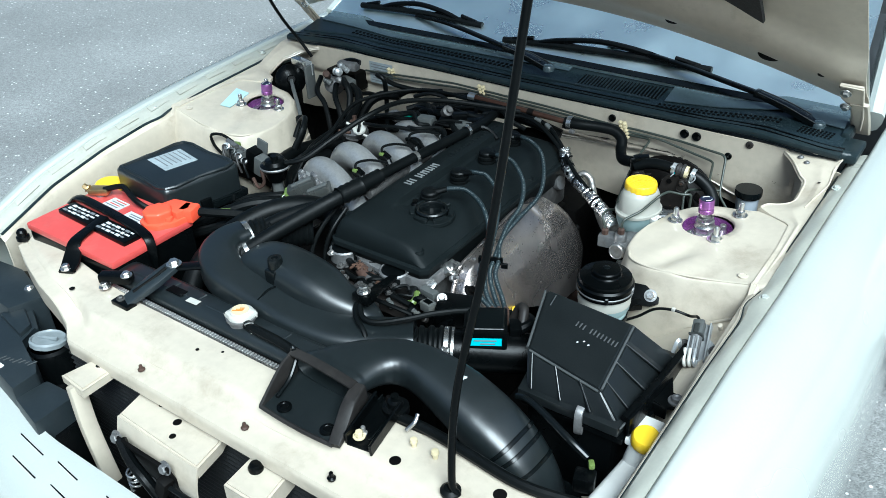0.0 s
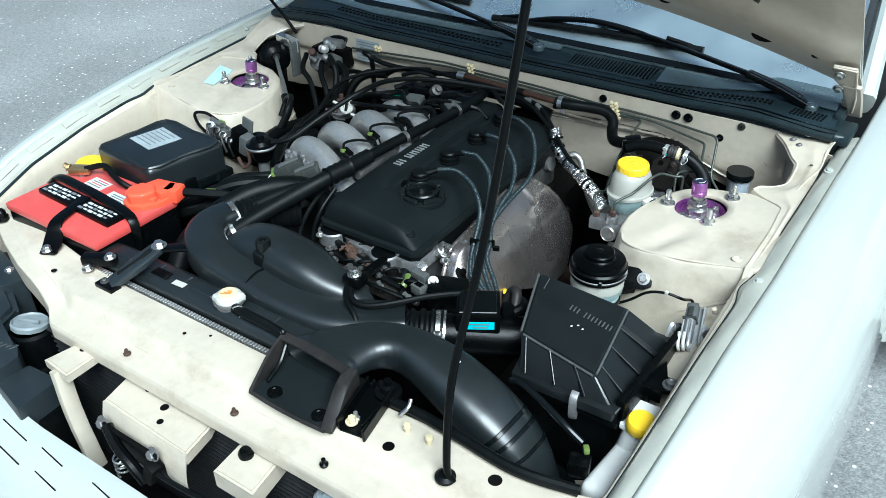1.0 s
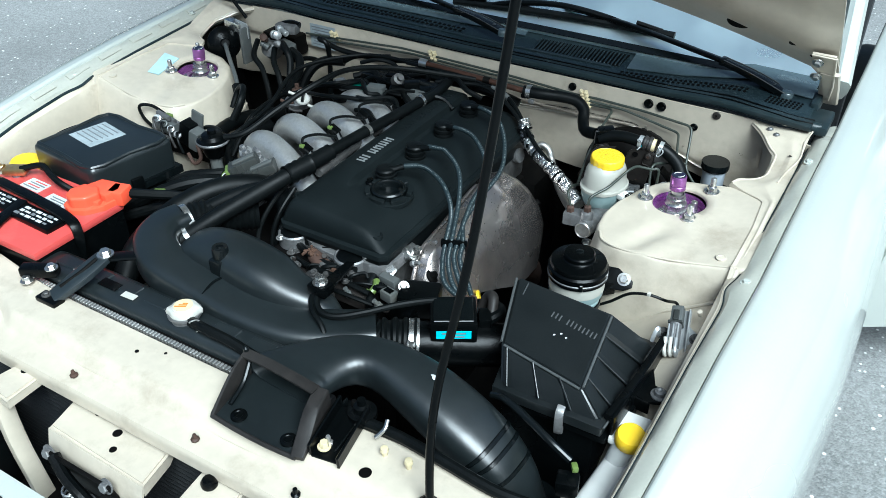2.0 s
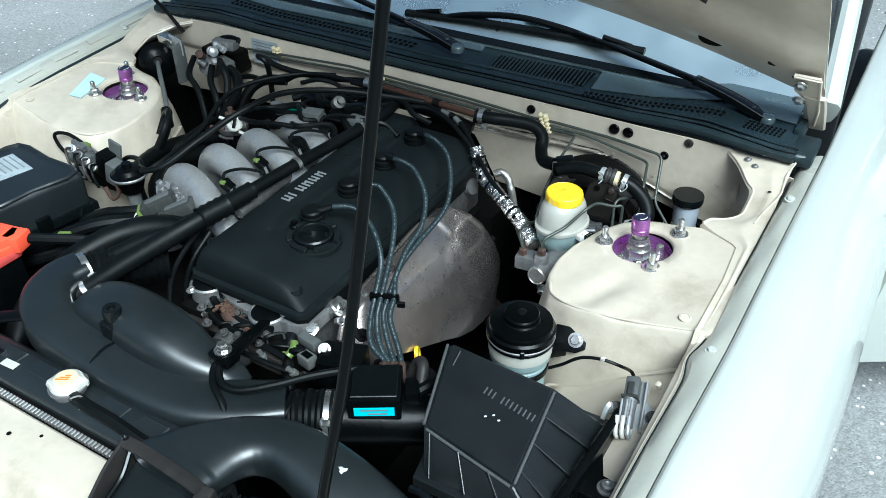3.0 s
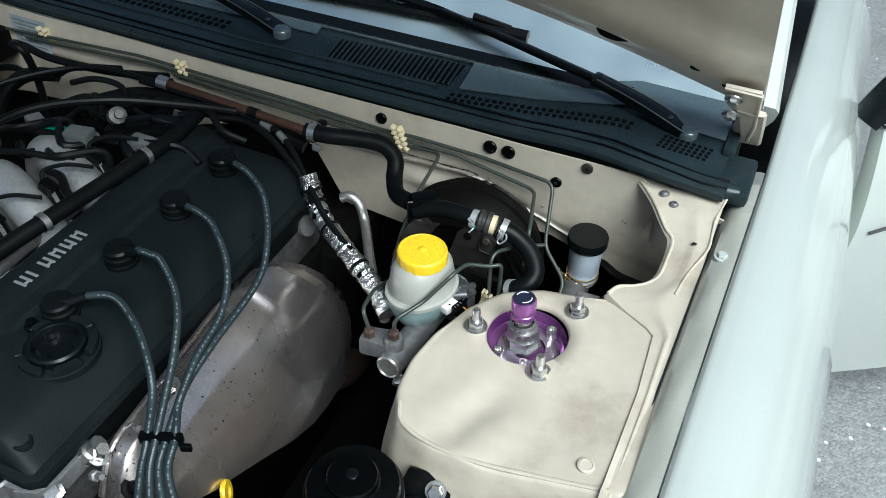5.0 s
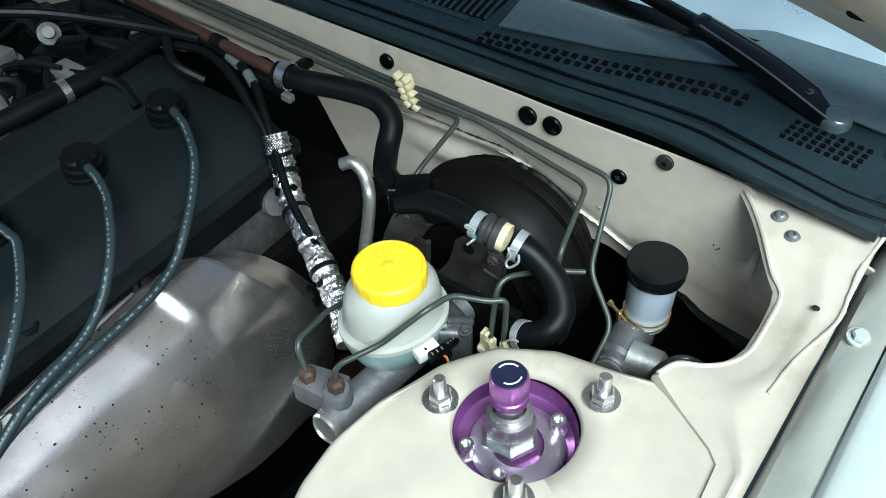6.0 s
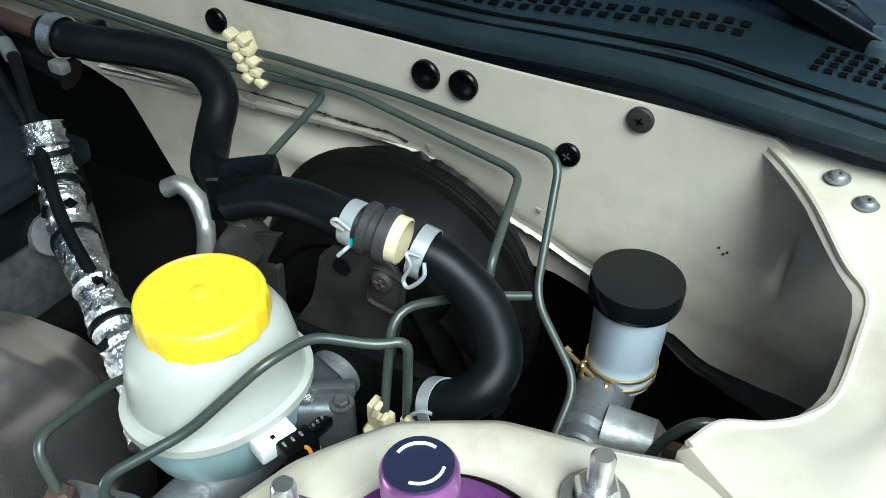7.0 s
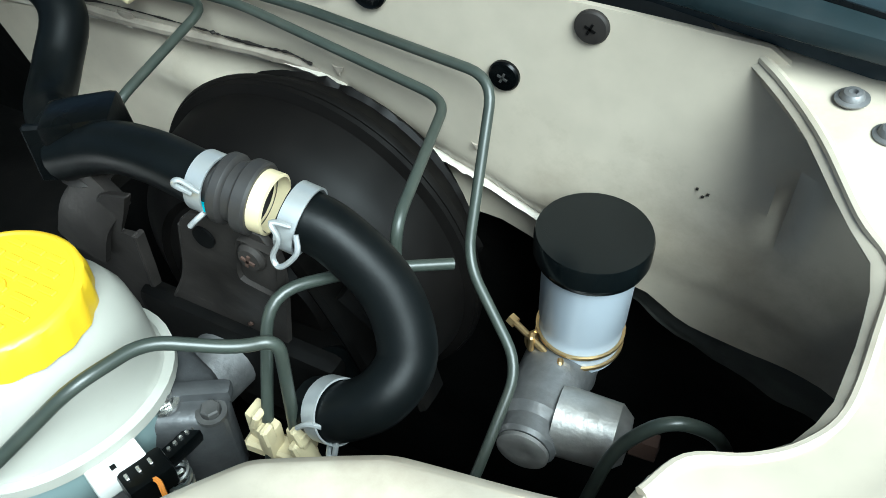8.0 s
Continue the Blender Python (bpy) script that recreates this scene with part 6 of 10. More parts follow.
    for k in range(26):
        # torn edges of the wrapping
        i = rf.randrange(6, len(line) - 6)
        p, d = Vector(line[i][:3]), (Vector(line[i + 1][:3]) - Vector(line[i][:3])).normalized()
        way = Vector((rf.uniform(-0.3, 0.8), rf.uniform(-1, 0.2), rf.uniform(0, 1))).normalized()
        way = (way - d * way.dot(d)).normalized()
        part("foil_fold", box(p + way * 0.0132, (rf.uniform(0.004, 0.010), rf.uniform(0.0008, 0.002), rf.uniform(0.003, 0.009)), 0.0004, Matrix(((*d.cross(way), 0), (*way, 0), (*d, 0), (0, 0, 0, 1))).transposed() @ Matrix.Rotation(rf.uniform(-0.8, 0.8), 4, "Y"), seg=1), FOIL if k % 6 else BLACK, ENG)
    part("vacuum_pipe", tube([(0.185, 1.228, 0.728), (0.198, 1.233, 0.733), (0.214, 1.232, 0.722), (0.228, 1.22, 0.70), (0.262, 1.17, 0.69), (0.31, 1.10, 0.70), (0.35, 1.05, 0.71)], 0.0075, 14, 8), ALU, ENG, "bare aluminium pipe")
    for k, q in enumerate([0.16, 0.30, 0.5, 0.72]):
        line = spline(fp, 10)
        i = int(q * len(line))
        part("sleeve_tape", lathe([(0.0130, -0.0020), (0.0146, -0.0020), (0.0146, 0.0020), (0.0130, 0.0020)], line[i][:3], toward(line[i - 1][:3], line[i + 1][:3]), 18), RUBBER, ENG)


topside()


# ---- front of the bay ----
def radiator():
    r = thing("radiator", (-0.06, 0.39, 0.30), "black radiator with a cream filler cap", "radiator")
    part("top_tank", tube([(-0.34, 0.385, 0.742, 0.030, 0.022), (-0.30, 0.387, 0.750, 0.032, 0.026), (0.05, 0.388, 0.752, 0.032, 0.026), (0.20, 0.388, 0.750, 0.032, 0.026), (0.235, 0.386, 0.742, 0.03, 0.022)], 0, 20, 5, up=(0, 0, 1), power=3.2), SHEEN, r)
    part("core", box((-0.05, 0.385, 0.52), (0.62, 0.04, 0.42), 0.004), FIN, r)
    part("tank_seam", box((-0.06, 0.351, 0.753), (0.56, 0.010, 0.012), 0.002), DARK, r)
    for k in range(88):
        part("crimp_tab", box((-0.335 + k * 0.0064, 0.346, 0.7575), (0.0046, 0.009, 0.008), 0.001, seg=1), ALU, r)
    neck = part("filler_neck", lathe([(0.022, 0), (0.022, 0.01), (0.026, 0.012), (0.026, 0.016), (0, 0.016)], (-0.005, 0.386, 0.772), None, 28), DULLALU, r)
    part("cap", lathe([(0.0225, 0), (0.023, 0.006), (0.021, 0.010), (0.0175, 0.0115), (0.017, 0.013), (0.015, 0.014), (0, 0.0145)], (-0.005, 0.386, 0.785), None, 48, wave=lambda a, i: 1 + (0.22 * math.exp(-((math.sin(a - 0.6)) ** 2) / 0.05) if i < 4 else 0)), SWITCHW, neck, "cream and silver pressure cap")
    part("cap_sticker", lathe([(0.0145, -0.001), (0.0145, 0.0008), (0, 0.0008)], (-0.005, 0.386, 0.7992), None, 32), CREAM, neck)
    for k in range(3):
        part("cap_print", box((-0.006 + 0.001 * k, 0.381 + 0.0045 * k, 0.8003), (0.018 - 0.005 * k, 0.0022, 0.0006), 0, Matrix.Rotation(0.5, 4, "Z")), AMBER, neck)
    loop = [(0.03 + 0.008 * math.cos(a), 0.372 + 0.005 * math.sin(2 * a), 0.785 + 0.010 * math.sin(a)) for a in np.linspace(0, 2 * math.pi, 13)]
    part("overflow_clip", tube(loop, 0.0012, 6, 3), ZINC, r)
    part("overflow_hose", tube([(0.015, 0.378, 0.782), (0.05, 0.372, 0.787), (0.10, 0.372, 0.784), (0.15, 0.372, 0.774), (0.19, 0.38, 0.755)], 0.0085, 10, 6), RUBBER, r)
    for k in range(7):
        if k != 4:
            part("tank_pad", box((-0.27 + 0.068 * k, 0.392, 0.7765), (0.046, 0.026, 0.005), 0.002, seg=1), SHEEN, r)
    part("tank_sticker", box((-0.115, 0.376, 0.7797), (0.026, 0.012, 0.001), 0, Matrix.Rotation(0.05, 4, "Z")), SWITCHW, r)
    part("tank_plate", box((-0.165, 0.382, 0.7787), (0.040, 0.018, 0.002), 0.0005, seg=1), BLACK, r)
    # mounting link and pad
    for x in (-0.205,):
        part("mount_link", tube([(x - 0.018, 0.318, 0.772, 0.017, 0.006), (x, 0.36, 0.792, 0.019, 0.007), (x + 0.008, 0.405, 0.806, 0.016, 0.006)], 0, 14, 5, up=(0, 0, 1), power=4), LAMPH, r, "dark grey steel mounting link")
        part("link_groove", tube([(x - 0.014, 0.332, 0.786), (x + 0.002, 0.365, 0.801), (x + 0.008, 0.392, 0.811)], 0.003, 6, 3), DARK, r)
        part("mount_bolt", bolt((x + 0.010, 0.408, 0.810), 0.009, 0.009), ZINC, r)
        part("mount_foot", box((x - 0.02, 0.313, 0.771), (0.044, 0.022, 0.010), 0.003), BLACK, r)
        part("foot_bolt", bolt((x - 0.028, 0.314, 0.776), 0.005, 0.006), DIRTYALU, r)
        part("mount_arm", tube([(x + 0.01, 0.41, 0.803, 0.012, 0.004), (x + 0.05, 0.435, 0.806, 0.011, 0.004), (x + 0.075, 0.45, 0.803, 0.010, 0.004)], 0, 10, 4, up=(0, 0, 1), power=3), BLACK, r)
    part("side_bracket", box((-0.285, 0.345, 0.785), (0.060, 0.022, 0.018), 0.004, Matrix.Rotation(0.5, 4, "Z")), BLACK, r)
    part("side_bracket_bolt", bolt((-0.295, 0.325, 0.772), 0.007, 0.01), ZINC, r)
    part("side_bracket_stud", bolt((-0.262, 0.352, 0.793), 0.007, 0.008), ZINC, r)
    c = thing("condenser", (0.0, 0.275, 0.30), "black finned air-conditioning condenser", "condenser")
    part("core", box((0.0, 0.252, 0.50), (0.66, 0.012, 0.40), 0.003), HOLE_M, c)
    for k in range(30):
        part("fin", box((0.0, 0.239, 0.69 - 0.0105 * k), (0.64, 0.014, 0.0024), 0, Matrix.Rotation(0.35, 4, "X")), FIN, c)


radiator()


def shroud():
    s = thing("fan_shroud", (0.0, 0.50, 0.45), "smooth black plastic fan shroud behind the radiator", "fan shroud")
    part("shroud_top", tube([(-0.105, 0.512, 0.772, 0.030, 0.022), (-0.085, 0.512, 0.785, 0.042, 0.040), (-0.03, 0.512, 0.795, 0.046, 0.044), (0.05, 0.507, 0.792, 0.046, 0.042), (0.10, 0.506, 0.780, 0.038, 0.036), (0.145, 0.515, 0.766, 0.028, 0.029), (0.172, 0.520, 0.75, 0.018, 0.02)], 0, 24, 7, up=(0, 0, 1), power=3.0), SHEEN, s)
    part("shroud_wall", box((-0.02, 0.49, 0.60), (0.36, 0.03, 0.30), 0.01), SATIN, s)
    part("boss", lathe([(0.014, 0), (0.013, 0.03), (0.012, 0.034), (0.006, 0.034), (0.005, 0.030), (0, 0.030)], (-0.012, 0.482, 0.812), None, 20), SATIN, s)
    part("rib", box((-0.012, 0.472, 0.808), (0.024, 0.016, 0.04), 0.004), SATIN, s)
    part("shroud_bolt", bolt((0.158, 0.513, 0.822), 0.008, 0.012), ZINC, s)
    part("bolt_tab", box((0.158, 0.513, 0.812), (0.034, 0.026, 0.018), 0.004), BLACK, s)
    part("shroud_lead", tube([(0.150, 0.525, 0.806), (0.158, 0.500, 0.800), (0.178, 0.484, 0.794), (0.205, 0.488, 0.793), (0.240, 0.515, 0.797), (0.275, 0.552, 0.800), (0.31, 0.590, 0.796), (0.335, 0.615, 0.788)], 0.0052, 10, 7), RUBBER, s)
    part("shroud_lead", tube([(0.146, 0.522, 0.806), (0.152, 0.496, 0.800), (0.170, 0.476, 0.797), (0.196, 0.462, 0.790), (0.215, 0.45, 0.77)], 0.0046, 8, 6), RUBBER, s)


shroud()


def intake_tube():
    t = thing("intake_tube", (0.0, 0.46, 0.60), "smooth black plastic air intake tube", "intake tube")
    pts = [(0.252, 0.518, 0.752, 0.036, 0.034), (0.212, 0.490, 0.754, 0.039, 0.033), (0.15, 0.458, 0.758, 0.039, 0.030), (0.07, 0.446, 0.767, 0.038, 0.026), (0.0, 0.447, 0.774, 0.037, 0.027), (-0.07, 0.448, 0.783, 0.037, 0.028), (-0.12, 0.455, 0.790, 0.037, 0.029), (-0.162, 0.482, 0.793, 0.036, 0.030), (-0.178, 0.520, 0.795, 0.034, 0.030), (-0.170, 0.556, 0.797, 0.031, 0.029)]
    part("tube_body", tube(pts, 0, 28, 7, up=(0, 0, 1), power=4.2), SHEEN, t)
    part("seam", tube([(0.0, 0.421, 0.798), (-0.002, 0.447, 0.803), (0.0, 0.472, 0.799)], 0.0022, 6, 4), SATIN, t)
    bel = [(-0.170, 0.552, 0.797), (-0.150, 0.585, 0.798), (-0.118, 0.618, 0.795), (-0.09, 0.65, 0.79)]
    part("bellows", tube(bel, 0.031, 22, 8, ripple=lambda i: 1.0 - 0.12 * (i % 2)), RUBBER, t, "ribbed black rubber bellows")
    part("bellows_clamp", lathe([(0.031, -0.005), (0.033, -0.005), (0.033, 0.005), (0.031, 0.005)], (-0.168, 0.556, 0.797), toward((0, 0, 0), (0.3, 0.8, 0)), 28), ZINC, t)
    solo("radiator_hose", tube([(-0.225, 0.43, 0.70), (-0.235, 0.50, 0.755), (-0.228, 0.57, 0.782), (-0.205, 0.635, 0.798), (-0.165, 0.685, 0.804), (-0.115, 0.71, 0.80), (-0.06, 0.70, 0.78), (-0.02, 0.66, 0.745)], 0.0215, 18, 7), RUBBER, "thick black upper radiator hose", "hose")


intake_tube()


DUCT = [((0.157, 0.341, 0.791), (0.281, 0.335, 0.789), 0.020), ((0.166, 0.365, 0.792), (0.284, 0.358, 0.789), 0.021), ((0.194, 0.405, 0.791), (0.288, 0.385, 0.787), 0.024), ((0.231, 0.443, 0.788), (0.298, 0.409, 0.784), 0.027), ((0.272, 0.475, 0.785), (0.320, 0.415, 0.781), 0.029), ((0.330, 0.491, 0.780), (0.352, 0.406, 0.776), 0.030), ((0.405, 0.486, 0.768), (0.408, 0.391, 0.763), 0.034), ((0.468, 0.478, 0.748), (0.459, 0.384, 0.742), 0.036), ((0.510, 0.473, 0.718), (0.501, 0.386, 0.712), 0.038), ((0.532, 0.471, 0.680), (0.522, 0.388, 0.675), 0.039), ((0.545, 0.470, 0.630), (0.535, 0.390, 0.625), 0.040)]


def duct_ring(s, grow=1.0, n=36):
    """Rounded oblong section of the air duct at station s, as points."""
    idx = range(len(DUCT))

    def at(q, side):
        near = [(max(0.0, min(10.0, q + o)), w) for o, w in ((-0.9, 1), (-0.45, 2), (0, 3), (0.45, 2), (0.9, 1))]
        return Vector([sum(w * lerp(p, idx, [d[side][c] for d in DUCT]) for p, w in near) / 9 for c in range(3)])

    a, b = at(s, 0), at(s, 1)
    mid, wide = (a + b) / 2, (b - a) / 2
    go = (at(min(s + 0.6, 10), 0) + at(min(s + 0.6, 10), 1) - at(max(s - 0.6, 0), 0) - at(max(s - 0.6, 0), 1)).normalized()
    up = wide.cross(go).normalized()
    if up.z < 0 and s < 7:
        up = -up
    h = lerp(s, idx, [d[2] for d in DUCT]) * grow
    out = []
    for k in range(n):
        w = 2 * math.pi * k / n
        c, si = math.cos(w), math.sin(w)
        p = 0.62 if s > 1 else 0.40
        out.append(mid + wide * grow * math.copysign(abs(c) ** p, c) + up * h * math.copysign(abs(si) ** 0.72, si))
    return out


def duct_loft(stations):
    bm = bmesh.new()
    rings = [[bm.verts.new(p) for p in duct_ring(s, g)] for s, g in stations]
    for r, q in zip(rings, rings[1:]):
        for k in range(len(r)):
            bm.faces.new((r[k], r[(k + 1) % len(r)], q[(k + 1) % len(r)], q[k]))
    bmesh.ops.recalc_face_normals(bm, faces=bm.faces)
    return bm


def snorkel():
    """Fresh-air scoop on the radiator support and the duct to the air box."""
    d = thing("air_snorkel", (0.3, 0.40, 0.60), "black plastic air scoop and duct over the radiator", "air duct")
    # scoop: floor and flared sides, open to the front and top
    floor = grid(10, 14, lambda u, v: Vector((0.168 + 0.140 * u - 0.012 * v * (1 - u) - 0.026 * v * u, 0.258 + 0.110 * v, 0.7722 - 0.0012 * math.sin(u * math.pi) - 0.003 * v)))
    part("scoop_floor", thick(floor, 0.003), SHEEN, d)
    part("scoop_side", tube([(0.169, 0.258, 0.7725, 0.0026, 0.004), (0.165, 0.285, 0.781, 0.0026, 0.011), (0.161, 0.315, 0.789, 0.0026, 0.019), (0.1575, 0.344, 0.793, 0.0026, 0.0225)], 0, 16, 6, up=(0, 0, 1), power=7), DUSTY, d, "dusty scoop side")
    part("scoop_side", tube([(0.311, 0.258, 0.7725, 0.0090, 0.004), (0.303, 0.285, 0.779, 0.0105, 0.009), (0.294, 0.315, 0.787, 0.0110, 0.017), (0.287, 0.346, 0.791, 0.0110, 0.0205)], 0, 16, 6, up=(0, 0, 1), power=7), DUSTY, d, "dusty broad scoop flange")
    part("side_rib", tube([(0.176, 0.285, 0.7745), (0.170, 0.318, 0.782), (0.164, 0.342, 0.800)], 0.0036, 8, 5), SATIN, d)
    part("scoop_lip", tube([(0.168, 0.258, 0.7730), (0.215, 0.2555, 0.7722), (0.265, 0.2550, 0.7722), (0.309, 0.257, 0.7730)], 0.0034, 10, 5), DUSTY, d)
    part("roof_lip", tube([(0.158, 0.343, 0.8125, 0.0085, 0.0022), (0.195, 0.343, 0.8125, 0.0085, 0.0022), (0.240, 0.341, 0.811, 0.0085, 0.0022), (0.284, 0.338, 0.809, 0.0085, 0.0022)], 0, 12, 5, up=(0, 0, 1), power=5), DUSTY, d, "dust-browned front lip")
    part("corner_peg", lathe([(0.0042, 0), (0.0042, 0.006), (0.002, 0.009), (0, 0.009)], (0.157, 0.346, 0.813), None, 12), SATIN, d)
    for x, y in [(0.199, 0.276), (0.283, 0.276)]:
        part("push_rivet", lathe([(0.0115, 0), (0.011, 0.003), (0.0065, 0.004), (0.0055, 0.003), (0, 0.003)], (x, y, 0.7720), None, 20), BLACK, d)
    # moulded duct with an open mouth, drawn back round the latch bracket
    inner = [(s, 0.93) for s in np.linspace(5, 0.0, 26)]
    outer = [(s, 1.0) for s in np.linspace(0.0, 10, 81)]
    part("duct", duct_loft(inner + outer), SHEEN, d, "", 50)
    for s in (7.55, 7.85, 8.35):
        part("duct_collar", duct_loft([(s - 0.06, 0.99), (s - 0.04, 1.045), (s + 0.04, 1.045), (s + 0.06, 0.99)]), SATIN, d)
    part("collar_tab", box((0.497, 0.383, 0.712), (0.010, 0.006, 0.018), 0.002), SATIN, d)
    part("resonator", lathe([(0.055, 0), (0.065, 0.04), (0.066, 0.12), (0.058, 0.14), (0.0, 0.145)], (0.548, 0.430, 0.50), None, 28), SATIN, d)
    part("dirt_spot", lathe([(0.005, 0), (0.003, 0.001), (0, 0.001)], (0.400, 0.446, 0.8010), toward((0, 0, 0), (0.1, 0.1, 0.9)), 9, wave=lambda a, i: 1 + 0.4 * math.sin(3 * a)), PAPER, d)
    # strap and bolts that hold the duct, under its arch
    br = thing("duct_bracket", (0.325, 0.33, 0.762), "black steel strap bracket bolted to the radiator support", "bracket")
    part("strap", prism([(0.306, 0.288), (0.346, 0.286), (0.350, 0.300), (0.340, 0.375), (0.304, 0.378), (0.318, 0.318)], 0.7655, 0.7685, 0.001), BLACK, br)
    for x in (0.309, 0.346):
        part("folded_edge", tube([(x, 0.292, 0.770, 0.0015, 0.0045), (x - 0.003 if x < 0.32 else x - 0.006, 0.372, 0.772, 0.0015, 0.006)], 0, 8, 4, up=(0, 0, 1), power=6), SATIN, br)
    part("bolt", bolt((0.330, 0.299, 0.7685), 0.0062, 0.007, stud=0.008), ALU, br, "pale plated bolt")
    part("bolt", bolt((0.326, 0.362, 0.7685), 0.0075, 0.009, stud=0.012), DARK, br)
    # loom beside the duct
    lm = thing("lamp_loom", (0.60, 0.40, 0.70), "taped black loom with a green plug beside the duct", "cable")
    part("loom", tube([(0.470, 0.482, 0.772), (0.492, 0.477, 0.780), (0.535, 0.464, 0.774), (0.574, 0.451, 0.765), (0.603, 0.447, 0.752)], 0.0052, 10, 6), SATIN, lm)
    part("plug", box((0.610, 0.446, 0.744), (0.009, 0.013, 0.009), 0.003, Matrix.Rotation(0.6, 4, "Z")), GREEN, lm, "lime green plug")
    part("plug_socket", box((0.607, 0.434, 0.722), (0.030, 0.026, 0.026), 0.004, Matrix.Rotation(0.3, 4, "Z")), BLACK, lm)


snorkel()


def latch_bits():
    l = thing("hood_prop_bracket", (0.335, 0.31, 0.765), "black folded steel bracket on the radiator support", "bracket")
    part("plate", box((0.335, 0.318, 0.772), (0.042, 0.085, 0.004), 0.001, Matrix.Rotation(0.08, 4, "X") @ Matrix.Rotation(0.15, 4, "Z"), seg=1), BLACK, l)
    for x in (0.313, 0.357):
        part("flange", box((x, 0.316, 0.782), (0.004, 0.088, 0.020), 0.001, Matrix.Rotation(0.08, 4, "X") @ Matrix.Rotation(0.15, 4, "Z"), seg=1), BLACK, l)
    part("clip_bolt", bolt((0.330, 0.290, 0.774), 0.006, 0.010), CREAM, l)
    part("stop_boss", lathe([(0.020, 0), (0.020, 0.01), (0.012, 0.012), (0.011, 0.02), (0.006, 0.022), (0.006, 0.03), (0, 0.03)], (0.340, 0.360, 0.772), None, 20), BLACK, l)
    part("hook", tube([(0.378, 0.335, 0.775), (0.386, 0.345, 0.786), (0.384, 0.355, 0.792)], 0.003, 8, 4), ZINC, l)
    solo("support_cable", tube([(0.345, 0.352, 0.772), (0.40, 0.352, 0.775), (0.47, 0.347, 0.774), (0.56, 0.342, 0.770), (0.64, 0.36, 0.765)], 0.008, 10, 5), RUBBER, "thick black cable along the radiator support", "cable")
    p = thing("hood_prop_rod", (0.477, 0.285, 0.765), "thin black steel prop rod holding the hood", "prop rod")
    a, b = Vector((0.487, 0.285, 0.772)), Vector((0.523, 0.562, 1.93))
    part("rod", tube([a + Vector((0.012, 0.0, -0.006)), a + Vector((0.002, 0.002, 0.02)), a.lerp(b, 0.12) + Vector((-0.012, 0, 0)), a.lerp(b, 0.3), a.lerp(b, 0.6), b], 0.0052, 12, 8), BLACK, p)
    part("pivot_grommet", lathe([(0.014, 0), (0.014, 0.004), (0.009, 0.008), (0, 0.008)], (0.488, 0.285, 0.766), None, 20), RUBBER, p)
    # hood latch and its lever below the shelf
    h = thing("hood_latch", (0.02, 0.16, 0.62), "dirty black hood latch with zinc bolts", "latch")
    part("latch_plate", box((0.015, 0.150, 0.655), (0.13, 0.006, 0.085), 0.003, Matrix.Rotation(0.25, 4, "X")), DARK, h)
    part("latch_jaw", tube([(-0.035, 0.142, 0.69), (-0.005, 0.132, 0.672), (0.03, 0.128, 0.655), (0.05, 0.13, 0.63)], 0.009, 10, 4), BLACK, h)
    part("latch_spring", tube([(0.0 + 0.01 * math.cos(k), 0.128 + 0.01 * math.sin(k), 0.66 - 0.0016 * k) for k in np.linspace(0, 24, 50)], 0.0018, 6, 1), ZINC, h)
    part("latch_hook", box((0.065, 0.135, 0.655), (0.02, 0.02, 0.045), 0.005, Matrix.Rotation(0.4, 4, "Y")), DARK, h)
    for x, z in [(-0.045, 0.69), (0.07, 0.69), (0.02, 0.625)]:
        part("latch_bolt", bolt((x, 0.143, z), 0.008, 0.009, toward((0, 0, 0), (0, -1, 0.25))), DULLALU, h)
    part("release_cable", tube([(0.07, 0.135, 0.66), (0.14, 0.14, 0.655), (0.22, 0.15, 0.66), (0.30, 0.17, 0.665)], 0.004, 8, 5), RUBBER, h)


latch_bits()


